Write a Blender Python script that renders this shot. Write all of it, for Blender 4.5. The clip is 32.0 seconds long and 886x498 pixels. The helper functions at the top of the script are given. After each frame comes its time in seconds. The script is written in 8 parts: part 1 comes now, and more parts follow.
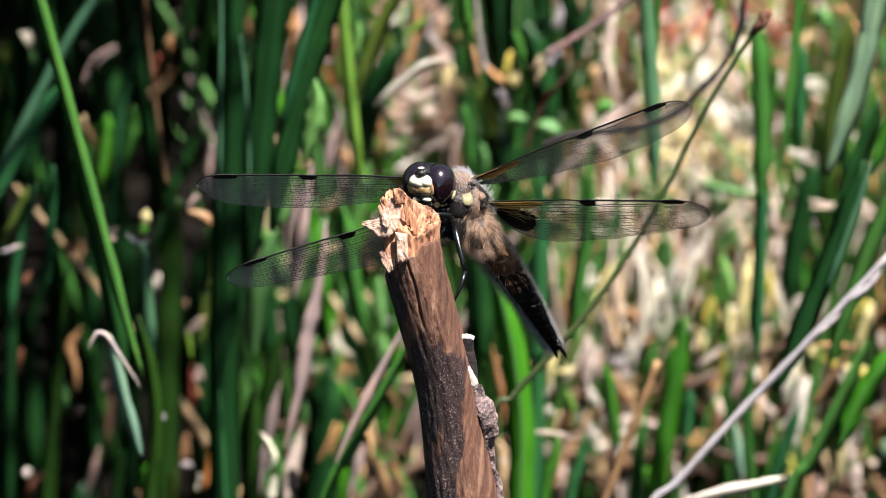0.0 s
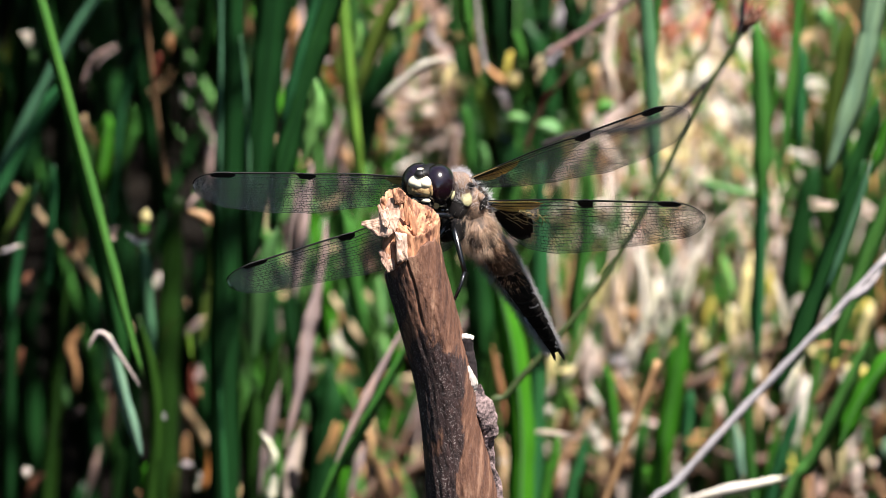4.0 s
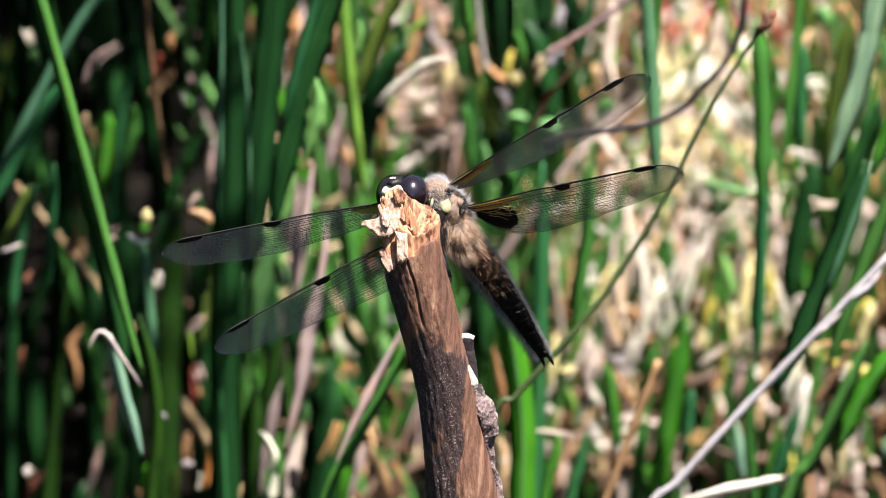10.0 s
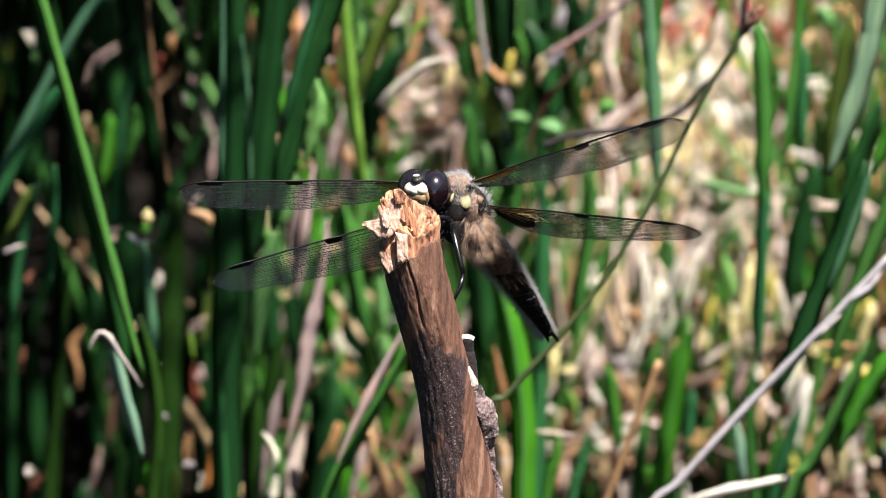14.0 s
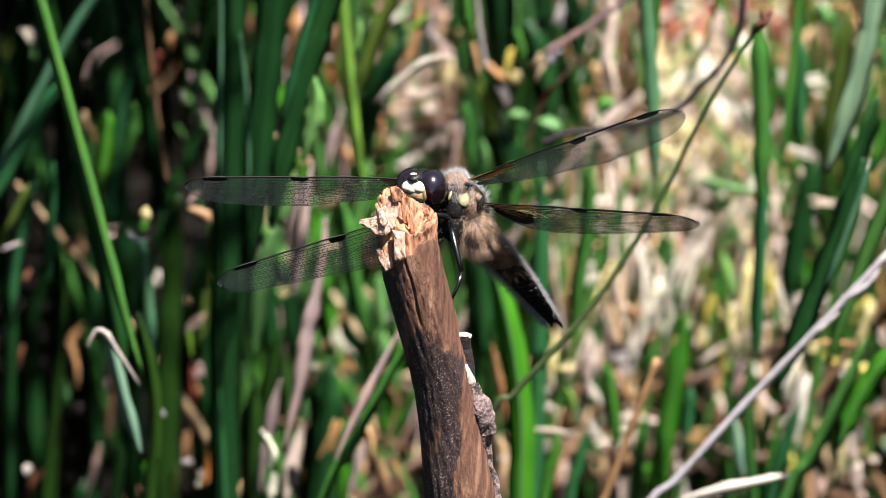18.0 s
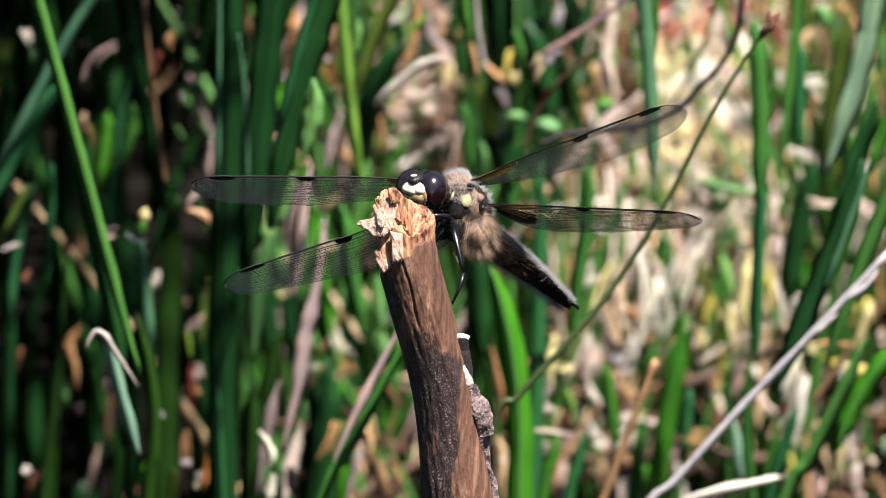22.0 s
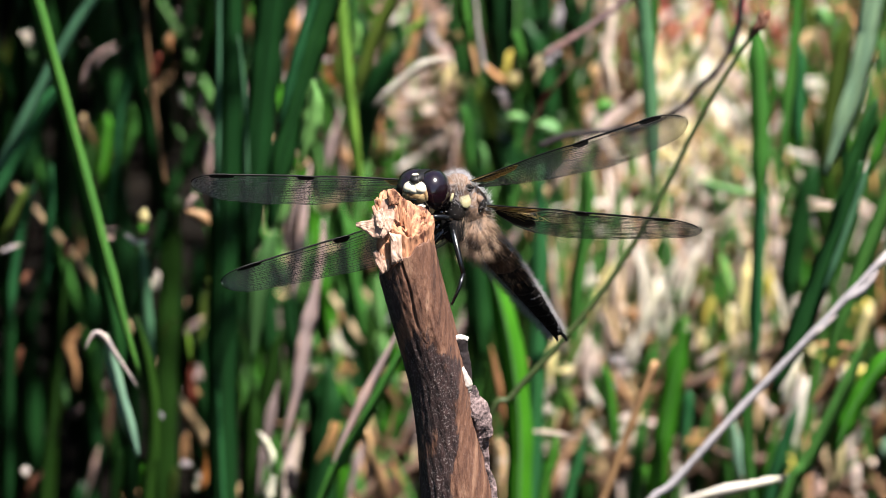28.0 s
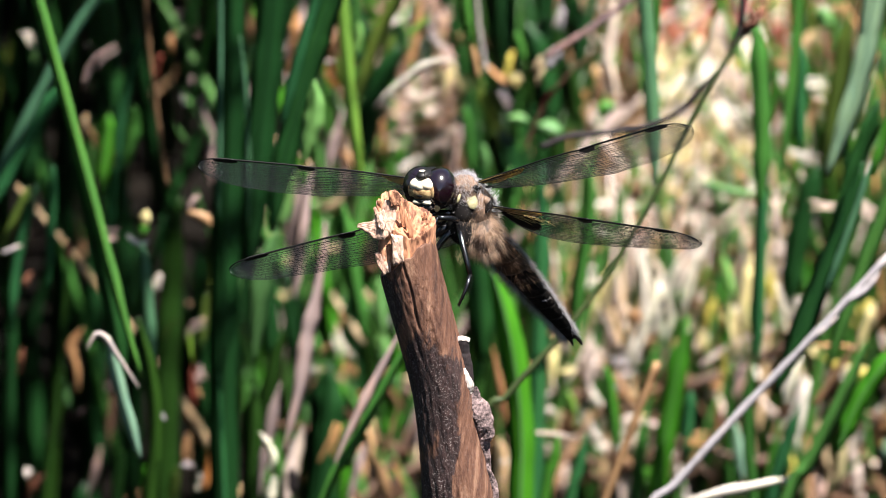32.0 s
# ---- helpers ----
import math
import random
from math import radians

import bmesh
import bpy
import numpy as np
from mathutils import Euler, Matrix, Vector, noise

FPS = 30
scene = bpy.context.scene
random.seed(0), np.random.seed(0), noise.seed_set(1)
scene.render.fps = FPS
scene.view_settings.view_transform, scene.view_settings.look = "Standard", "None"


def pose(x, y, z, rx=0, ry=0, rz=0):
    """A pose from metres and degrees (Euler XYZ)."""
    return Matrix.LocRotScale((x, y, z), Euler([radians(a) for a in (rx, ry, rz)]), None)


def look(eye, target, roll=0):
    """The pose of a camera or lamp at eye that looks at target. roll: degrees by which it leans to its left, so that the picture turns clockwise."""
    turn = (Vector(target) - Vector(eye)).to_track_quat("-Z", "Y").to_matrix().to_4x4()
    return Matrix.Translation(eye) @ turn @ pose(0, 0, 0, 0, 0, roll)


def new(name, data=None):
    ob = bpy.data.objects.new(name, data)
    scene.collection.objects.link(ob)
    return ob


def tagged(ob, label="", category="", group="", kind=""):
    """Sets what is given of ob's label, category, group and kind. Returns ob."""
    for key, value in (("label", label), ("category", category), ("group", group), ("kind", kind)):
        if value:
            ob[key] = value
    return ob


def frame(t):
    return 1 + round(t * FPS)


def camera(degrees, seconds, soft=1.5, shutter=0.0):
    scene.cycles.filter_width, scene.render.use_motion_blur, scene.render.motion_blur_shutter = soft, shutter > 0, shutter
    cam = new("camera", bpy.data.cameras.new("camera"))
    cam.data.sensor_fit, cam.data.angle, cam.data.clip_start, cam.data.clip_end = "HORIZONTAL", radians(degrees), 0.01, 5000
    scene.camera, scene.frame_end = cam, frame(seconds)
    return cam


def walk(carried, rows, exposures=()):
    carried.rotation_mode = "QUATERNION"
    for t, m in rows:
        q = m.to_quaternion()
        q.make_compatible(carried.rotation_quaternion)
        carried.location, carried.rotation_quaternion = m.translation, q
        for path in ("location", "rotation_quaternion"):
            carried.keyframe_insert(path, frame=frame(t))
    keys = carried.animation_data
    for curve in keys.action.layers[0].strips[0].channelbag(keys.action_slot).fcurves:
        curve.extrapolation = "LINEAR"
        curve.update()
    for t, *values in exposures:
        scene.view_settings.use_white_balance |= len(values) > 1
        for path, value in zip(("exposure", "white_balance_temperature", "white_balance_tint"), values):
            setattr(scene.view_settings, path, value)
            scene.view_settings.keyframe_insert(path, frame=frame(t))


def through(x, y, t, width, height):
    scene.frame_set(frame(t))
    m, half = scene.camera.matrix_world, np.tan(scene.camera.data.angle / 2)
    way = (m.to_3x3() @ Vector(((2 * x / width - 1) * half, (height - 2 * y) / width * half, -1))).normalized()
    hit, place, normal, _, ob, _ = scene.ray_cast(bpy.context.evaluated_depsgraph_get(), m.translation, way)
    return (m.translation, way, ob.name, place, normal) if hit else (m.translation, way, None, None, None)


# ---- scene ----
# ---- camera and its path ----
cam = camera(7.0, 32.0, soft=0.85, shutter=0.5)
cam.data.dof.use_dof = True
cam.data.dof.focus_distance = 1.02
cam.data.dof.aperture_fstop = 55.0
walk(cam, [
    (0, pose(0.00000, 0.00000, 0.58000, 70.0000, 0, 0.0000)),
    (0.5, pose(0.00004, -0.00001, 0.57998, 69.9934, 0, -0.0038)),
    (1, pose(0.00007, -0.00001, 0.57997, 69.9937, 0, -0.0005)),
    (1.5, pose(0.00011, -0.00002, 0.57996, 69.9942, 0, -0.0137)),
    (2, pose(0.00015, -0.00002, 0.57995, 70.0012, 0, -0.0099)),
    (2.5, pose(0.00018, -0.00001, 0.57996, 70.0070, 0, -0.0091)),
    (3, pose(0.00021, -0.00001, 0.57998, 69.9876, 0, -0.0002)),
    (3.5, pose(0.00024, -0.00000, 0.57999, 70.0007, 0, 0.0079)),
    (5.5, pose(0.00036, 0.00002, 0.58005, 69.9856, 0, 0.0221)),
    (6, pose(0.00036, 0.00003, 0.58008, 69.9985, 0, 0.0215)),
    (6.5, pose(0.00036, 0.00003, 0.58009, 69.9828, 0, 0.0217)),
    (7, pose(0.00037, 0.00004, 0.58010, 69.9885, 0, 0.0352)),
    (7.5, pose(0.00040, 0.00004, 0.58012, 69.9951, 0, 0.0307)),
    (8, pose(0.00042, 0.00005, 0.58014, 69.9931, 0, 0.0270)),
    (8.5, pose(0.00046, 0.00006, 0.58016, 69.9917, 0, 0.0231)),
    (9, pose(0.00049, 0.00007, 0.58018, 69.9830, 0, 0.0217)),
    (9.5, pose(0.00054, 0.00008, 0.58021, 69.9696, 0, 0.0289)),
    (10, pose(0.00059, 0.00009, 0.58025, 69.9813, 0, 0.0348)),
    (10.5, pose(0.00066, 0.00011, 0.58029, 69.9821, 0, 0.0206)),
    (11, pose(0.00073, 0.00012, 0.58034, 69.9697, 0, 0.0158)),
    (11.5, pose(0.00080, 0.00014, 0.58038, 69.9784, 0, 0.0183)),
    (12, pose(0.00086, 0.00015, 0.58041, 69.9691, 0, 0.0311)),
    (12.5, pose(0.00091, 0.00016, 0.58043, 69.9754, 0, 0.0253)),
    (13, pose(0.00094, 0.00016, 0.58043, 69.9717, 0, 0.0248)),
    (13.5, pose(0.00097, 0.00015, 0.58041, 69.9588, 0, 0.0338)),
    (14, pose(0.00101, 0.00014, 0.58038, 69.9808, 0, 0.0610)),
    (14.5, pose(0.00105, 0.00013, 0.58036, 69.9741, 0, 0.0605)),
    (16.5, pose(0.00138, 0.00016, 0.58044, 69.9722, 0, 0.0638)),
    (17, pose(0.00145, 0.00016, 0.58044, 69.9661, 0, 0.0525)),
    (17.5, pose(0.00152, 0.00016, 0.58044, 69.9621, 0, 0.0666)),
    (18, pose(0.00160, 0.00017, 0.58046, 69.9577, 0, 0.0735)),
    (18.5, pose(0.00169, 0.00018, 0.58048, 69.9685, 0, 0.0728)),
    (19, pose(0.00178, 0.00018, 0.58050, 69.9808, 0, 0.0713)),
    (19.5, pose(0.00188, 0.00018, 0.58050, 69.9595, 0, 0.0797)),
    (20, pose(0.00196, 0.00018, 0.58050, 69.9632, 0, 0.0794)),
    (20.5, pose(0.00201, 0.00018, 0.58050, 69.9700, 0, 0.0748)),
    (21, pose(0.00206, 0.00018, 0.58051, 69.9654, 0, 0.0853)),
    (21.5, pose(0.00209, 0.00019, 0.58052, 69.9599, 0, 0.0834)),
    (22, pose(0.00213, 0.00019, 0.58053, 69.9642, 0, 0.0870)),
    (22.5, pose(0.00216, 0.00020, 0.58055, 69.9600, 0, 0.0868)),
    (23, pose(0.00220, 0.00021, 0.58058, 69.9595, 0, 0.0985)),
    (23.5, pose(0.00223, 0.00022, 0.58060, 69.9636, 0, 0.0803)),
    (24, pose(0.00225, 0.00023, 0.58062, 69.9631, 0, 0.0815)),
    (24.5, pose(0.00227, 0.00023, 0.58064, 69.9546, 0, 0.1002)),
    (25, pose(0.00229, 0.00024, 0.58065, 69.9465, 0, 0.0894)),
    (25.5, pose(0.00230, 0.00024, 0.58066, 69.9478, 0, 0.0933)),
    (27.5, pose(0.00243, 0.00022, 0.58060, 69.9570, 0, 0.0923)),
    (28, pose(0.00249, 0.00022, 0.58060, 69.9700, 0, 0.1003)),
    (28.5, pose(0.00254, 0.00022, 0.58062, 69.9773, 0, 0.1016)),
    (29, pose(0.00257, 0.00023, 0.58063, 69.9694, 0, 0.1159)),
    (29.5, pose(0.00259, 0.00024, 0.58066, 69.9588, 0, 0.1259)),
    (30, pose(0.00260, 0.00025, 0.58068, 69.9481, 0, 0.1070)),
    (30.5, pose(0.00259, 0.00025, 0.58070, 69.9655, 0, 0.0987)),
    (31, pose(0.00259, 0.00026, 0.58071, 69.9908, 0, 0.0980)),
    (31.5, pose(0.00258, 0.00026, 0.58072, 69.9830, 0, 0.1193)),
    (32, pose(0.00257, 0.00026, 0.58071, 69.9731, 0, 0.1181)),
], exposures=[(0, 1.70), (6.3, 1.70), (7, 1.86), (8, 1.76), (9, 2.00), (10, 1.94), (11, 1.72), (31, 1.71), (32, 1.86)])

# ---- light: high midday sun, a little from the right and behind the viewer ----
SUN_FROM = Vector((0.25, -0.30, 0.92)).normalized()
world = bpy.data.worlds.new("sky")
scene.world = world
world.use_nodes = True
wn = world.node_tree.nodes
sky = wn.new("ShaderNodeTexSky")
sky.sky_type = "NISHITA"
sky.sun_disc = False
sky.sun_elevation = math.asin(SUN_FROM.z)
sky.sun_rotation = math.atan2(SUN_FROM.x, SUN_FROM.y)
wn["Background"].inputs[1].default_value = 0.05
world.node_tree.links.new(sky.outputs[0], wn["Background"].inputs[0])
sun_data = bpy.data.lights.new("sun", "SUN")
sun_data.energy = 5.0
sun_data.angle = radians(0.53)
sun_data.color = (1.0, 0.94, 0.885)
sun = new("sun", sun_data)
sun.matrix_basis = look(SUN_FROM * 5, (0, 0, 0))


# ---- materials ----
def nodes_of(name):
    m = bpy.data.materials.new(name)
    m.use_nodes = True
    nt = m.node_tree
    return m, nt, nt.nodes, nt.nodes["Principled BSDF"]


def add(nt, kind, **inputs):
    n = nt.nodes.new(kind)
    for k, v in inputs.items():
        n.inputs[k.replace("_", " ")].default_value = v
    return n


def ramp(nt, fac, stops):
    r = nt.nodes.new("ShaderNodeValToRGB")
    el = r.color_ramp.elements
    while len(el) < len(stops):
        el.new(0.5)
    for e, (p, c) in zip(el, stops):
        e.position, e.color = p, (*c, 1)
    nt.links.new(fac, r.inputs[0])
    return r.outputs[0]


def shade(c, f):
    return tuple(min(1, v * f) for v in c)


def coords(nt, scale=(1, 1, 1)):
    tc = nt.nodes.new("ShaderNodeTexCoord")
    mp = nt.nodes.new("ShaderNodeMapping")
    mp.inputs["Scale"].default_value = scale
    nt.links.new(tc.outputs["Object"], mp.inputs["Vector"])
    return mp.outputs[0]


def noisy(name, dark, light, scale, rough=0.7, bump=0.3, stretch=(1, 1, 1), fine=6.0, low=0.35, high=0.65, dist=0.0005):
    """A surface with two scales of colour variation and a bump."""
    m, nt, nd, bsdf = nodes_of(name)
    v = coords(nt, stretch)
    a = add(nt, "ShaderNodeTexNoise", Scale=scale, Detail=6.0, Roughness=0.6)
    b = add(nt, "ShaderNodeTexNoise", Scale=scale * fine, Detail=4.0)
    for n in (a, b):
        nt.links.new(v, n.inputs["Vector"])
    mx = nt.nodes.new("ShaderNodeMix")
    mx.inputs[0].default_value = 0.4
    nt.links.new(a.outputs[0], mx.inputs[2])
    nt.links.new(b.outputs[0], mx.inputs[3])
    nt.links.new(ramp(nt, mx.outputs[0], [(low, dark), (high, light)]), bsdf.inputs["Base Color"])
    bsdf.inputs["Roughness"].default_value = rough
    bp = add(nt, "ShaderNodeBump", Strength=bump, Distance=dist)
    nt.links.new(mx.outputs[0], bp.inputs["Height"])
    nt.links.new(bp.outputs[0], bsdf.inputs["Normal"])
    return m


def leafy(name, colour, through=0.35, rough=0.42, spread=0.35):
    """Leaf: long veins, a shade of its own for each leaf, light through the blade."""
    m, nt, nd, bsdf = nodes_of(name)
    info = nt.nodes.new("ShaderNodeObjectInfo")
    v = coords(nt, (1, 1, 0.06))
    a = add(nt, "ShaderNodeTexNoise", Scale=900.0, Detail=3.0)
    b = add(nt, "ShaderNodeTexNoise", Scale=45.0, Detail=4.0)
    v2 = coords(nt, (1, 1, 0.5))
    nt.links.new(v, a.inputs["Vector"])
    nt.links.new(v2, b.inputs["Vector"])
    mx = nt.nodes.new("ShaderNodeMix")
    mx.inputs[0].default_value = 0.55
    nt.links.new(a.outputs[0], mx.inputs[2])
    nt.links.new(b.outputs[0], mx.inputs[3])
    ad = nt.nodes.new("ShaderNodeMath")
    ad.operation = "MULTIPLY_ADD"
    ad.inputs[1].default_value = spread
    nt.links.new(info.outputs["Random"], ad.inputs[0])
    nt.links.new(mx.outputs[0], ad.inputs[2])
    sub = nt.nodes.new("ShaderNodeMath")
    sub.operation = "SUBTRACT"
    sub.inputs[1].default_value = spread / 2
    nt.links.new(ad.outputs[0], sub.inputs[0])
    warm = (colour[0] * 1.5, colour[1] * 1.25, colour[2] * 1.0)
    col = ramp(nt, sub.outputs[0], [(0.25, shade(colour, 0.6)), (0.5, colour), (0.78, shade(warm, 1.15))])
    nt.links.new(col, bsdf.inputs["Base Color"])
    bsdf.inputs["Roughness"].default_value = rough
    bp = add(nt, "ShaderNodeBump", Strength=0.35, Distance=0.0002)
    nt.links.new(a.outputs[0], bp.inputs["Height"])
    nt.links.new(bp.outputs[0], bsdf.inputs["Normal"])
    tr = nt.nodes.new("ShaderNodeBsdfTranslucent")
    nt.links.new(col, tr.inputs[0])
    ms = nt.nodes.new("ShaderNodeMixShader")
    ms.inputs[0].default_value = through
    nt.links.new(bsdf.outputs[0], ms.inputs[1])
    nt.links.new(tr.outputs[0], ms.inputs[2])
    nt.links.new(ms.outputs[0], nd["Material Output"].inputs[0])
    return m


def plain(name, colour, rough=0.5, coat=0.0):
    m, nt, nd, bsdf = nodes_of(name)
    a = add(nt, "ShaderNodeTexNoise", Scale=1500.0, Detail=3.0)
    nt.links.new(coords(nt), a.inputs["Vector"])
    nt.links.new(ramp(nt, a.outputs[0], [(0.3, shade(colour, 0.75)), (0.7, shade(colour, 1.2))]), bsdf.inputs["Base Color"])
    bsdf.inputs["Roughness"].default_value = rough
    bsdf.inputs["Coat Weight"].default_value = coat
    bsdf.inputs["Coat Roughness"].default_value = 0.08
    return m


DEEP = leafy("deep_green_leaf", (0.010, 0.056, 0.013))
GREEN = leafy("green_leaf", (0.055, 0.195, 0.034))
BRIGHT = leafy("bright_green_leaf", (0.050, 0.230, 0.014), 0.42)
PALE = leafy("pale_green_leaf", (0.140, 0.330, 0.105), 0.4)
BLUE = leafy("blue_green_leaf", (0.075, 0.200, 0.110))
TEAL = leafy("teal_green_leaf", (0.028, 0.140, 0.048))
DARK_TWIG = leafy("dark_brown_twig", (0.010, 0.005, 0.006), 0.0, 0.8)
GREY_GREEN = leafy("grey_green_leaf", (0.055, 0.080, 0.028), 0.2)
RUST = leafy("rust_brown_seed", (0.150, 0.062, 0.036), 0.1, 0.7)
OLIVE = leafy("olive_leaf", (0.080, 0.130, 0.022))
TAN = leafy("tan_dry_leaf", (0.400, 0.230, 0.110), 0.2, 0.6)
STRAW = leafy("straw_dry_leaf", (0.520, 0.400, 0.240), 0.25, 0.6)
WHITE = leafy("bleached_dry_leaf", (0.760, 0.690, 0.615), 0.25, 0.6, 0.15)
CREAM = leafy("cream_dry_leaf", (0.720, 0.620, 0.330), 0.3, 0.6, 0.3)
BROWN = leafy("brown_dry_leaf", (0.080, 0.040, 0.021), 0.15, 0.65)
MAUVE = leafy("mauve_grey_dry_leaf", (0.430, 0.320, 0.300), 0.15, 0.6)
GREY = leafy("silver_grey_dead_stem", (0.330, 0.305, 0.320), 0.05, 0.65, 0.15)
ORANGE = leafy("orange_dry_leaf", (0.500, 0.200, 0.050), 0.25, 0.6)
YELLOW = leafy("yellow_dry_leaf", (0.640, 0.560, 0.130), 0.3, 0.6, 0.2)
RED = leafy("rust_red_dry_leaf", (0.210, 0.045, 0.026), 0.2, 0.6)
PINK = leafy("crimson_moss", (0.480, 0.080, 0.090), 0.3, 0.6, 0.3)
# GREEN at about a third: the shade on dim leaves is in the colour
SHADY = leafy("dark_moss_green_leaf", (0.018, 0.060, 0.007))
SPRING = leafy("spring_green_leaf", (0.085, 0.250, 0.050), 0.4)
LIME = leafy("lime_green_leaf", (0.190, 0.380, 0.060), 0.4)
AQUA = leafy("pale_blue_green_leaf", (0.190, 0.340, 0.240), 0.35)
UMBER = leafy("umber_dry_leaf", (0.170, 0.095, 0.045), 0.15, 0.65)
PLUM = leafy("plum_grey_dead_stem", (0.130, 0.085, 0.090), 0.05, 0.65, 0.2)
PINKISH = leafy("pinkish_bleached_leaf", (0.720, 0.580, 0.505), 0.25, 0.6, 0.2)
# peat tone set far below its own, to hold the shade between stems
PEAT = noisy("shade_dark_peat", (0.0008, 0.0008, 0.0006), (0.0050, 0.0034, 0.0020), 40, 0.9, 0.8, dist=0.004)
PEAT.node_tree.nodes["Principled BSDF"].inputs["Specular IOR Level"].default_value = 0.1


def bark_material(stains_and_shade):
    """Weathered bark: long streaks, pale specks and dark blotches, one of them painted shade."""
    m, nt, nd, bsdf = nodes_of("brown_twig_bark")

    def tex(scale, stretch, detail=5.0):
        n = add(nt, "ShaderNodeTexNoise", Scale=scale, Detail=detail, Roughness=0.65)
        nt.links.new(coords(nt, stretch), n.inputs["Vector"])
        return n.outputs[0]

    def blend(fac, a, b):
        x = nt.nodes.new("ShaderNodeMix")
        x.data_type = "RGBA"
        nt.links.new(fac, x.inputs[0])
        nt.links.new(a, x.inputs[6])
        nt.links.new(b, x.inputs[7])
        return x.outputs[2]

    streak = tex(800, (1, 0.045, 1))
    fine = tex(1500, (1, 0.25, 1))
    tan = ramp(nt, streak, [(0.32, (0.026, 0.010, 0.006)), (0.43, (0.084, 0.035, 0.020)), (0.55, (0.138, 0.063, 0.037)), (0.68, (0.265, 0.148, 0.094))])
    dark = ramp(nt, fine, [(0.35, (0.010, 0.004, 0.004)), (0.7, (0.046, 0.021, 0.019))])

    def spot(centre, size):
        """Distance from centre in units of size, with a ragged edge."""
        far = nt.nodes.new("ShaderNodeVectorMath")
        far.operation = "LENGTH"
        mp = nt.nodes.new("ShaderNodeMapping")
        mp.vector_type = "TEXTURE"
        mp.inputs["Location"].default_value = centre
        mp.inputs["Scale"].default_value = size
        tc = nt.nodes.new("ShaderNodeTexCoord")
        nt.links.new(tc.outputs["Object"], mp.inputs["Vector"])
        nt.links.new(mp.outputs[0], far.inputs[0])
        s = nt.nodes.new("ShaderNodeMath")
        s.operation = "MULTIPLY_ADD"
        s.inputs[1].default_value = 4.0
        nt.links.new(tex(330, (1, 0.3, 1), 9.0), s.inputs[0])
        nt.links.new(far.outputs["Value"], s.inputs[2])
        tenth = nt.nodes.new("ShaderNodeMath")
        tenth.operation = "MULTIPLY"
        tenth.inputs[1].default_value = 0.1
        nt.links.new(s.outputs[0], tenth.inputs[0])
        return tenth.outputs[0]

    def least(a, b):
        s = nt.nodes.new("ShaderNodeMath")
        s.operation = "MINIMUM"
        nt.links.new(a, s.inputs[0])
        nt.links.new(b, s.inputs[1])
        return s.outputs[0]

    near = spot(*stains_and_shade[0])
    for c in stains_and_shade[1:]:
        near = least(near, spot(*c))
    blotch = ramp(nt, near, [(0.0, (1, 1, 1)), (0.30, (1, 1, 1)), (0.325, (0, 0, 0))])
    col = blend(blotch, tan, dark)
    speck = ramp(nt, tex(3800, (1, 0.8, 1), 2.0), [(0.565, (0, 0, 0)), (0.62, (1, 1, 1))])
    pale = ramp(nt, fine, [(0.3, (0.26, 0.22, 0.21)), (0.7, (0.56, 0.50, 0.47))])
    inside = nt.nodes.new("ShaderNodeMath")
    inside.operation = "MULTIPLY"
    nt.links.new(speck, inside.inputs[0])
    nt.links.new(ramp(nt, near, [(0.0, (1, 1, 1)), (0.315, (0.06, 0.06, 0.06))]), inside.inputs[1])
    col = blend(inside.outputs[0], col, pale)
    nt.links.new(col, bsdf.inputs["Base Color"])
    bsdf.inputs["Roughness"].default_value = 0.7
    bp = add(nt, "ShaderNodeBump", Strength=0.7, Distance=0.0005)
    nt.links.new(fine, bp.inputs["Height"])
    bp2 = add(nt, "ShaderNodeBump", Strength=0.25, Distance=0.0005)
    nt.links.new(streak, bp2.inputs["Height"])
    nt.links.new(bp.outputs[0], bp2.inputs["Normal"])
    nt.links.new(bp2.outputs[0], bsdf.inputs["Normal"])
    return m


MOSS = noisy("cream_bog_moss", (0.180, 0.110, 0.030), (0.860, 0.760, 0.480), 130, 0.8, 1.0, fine=5.0, low=0.36, high=0.56, dist=0.002)
WOOD = noisy("broken_wood", (0.065, 0.018, 0.008), (0.580, 0.285, 0.155), 380, 0.8, 1.0, (1, 0.3, 1), 4.0, 0.38, 0.66)
CHIP = noisy("pale_wood_chip", (0.190, 0.098, 0.068), (0.560, 0.385, 0.290), 420, 0.8, 0.7, (1, 0.4, 1), 4.0, 0.34, 0.66)
BLEACH = noisy("bleached_peel", (0.260, 0.205, 0.180), (0.600, 0.550, 0.500), 500, 0.7, 0.6, (1, 0.3, 1))
LICHEN = noisy("grey_rough_bark", (0.016, 0.009, 0.010), (0.240, 0.170, 0.165), 600, 0.85, 1.0, (1, 1, 0.6), 4.0, 0.38, 0.6)


# ---- building helpers ----
def part(name, bm, material, parent=None, label="", smooth=True, kind=""):
    me = bpy.data.meshes.new(name)
    bmesh.ops.recalc_face_normals(bm, faces=bm.faces[:])
    bm.to_mesh(me)
    bm.free()
    if smooth:
        me.polygons.foreach_set("use_smooth", [True] * len(me.polygons))
    me.materials.append(material)
    ob = new(name, me)
    if parent:
        ob.parent = parent
    return tagged(ob, label, kind=kind)


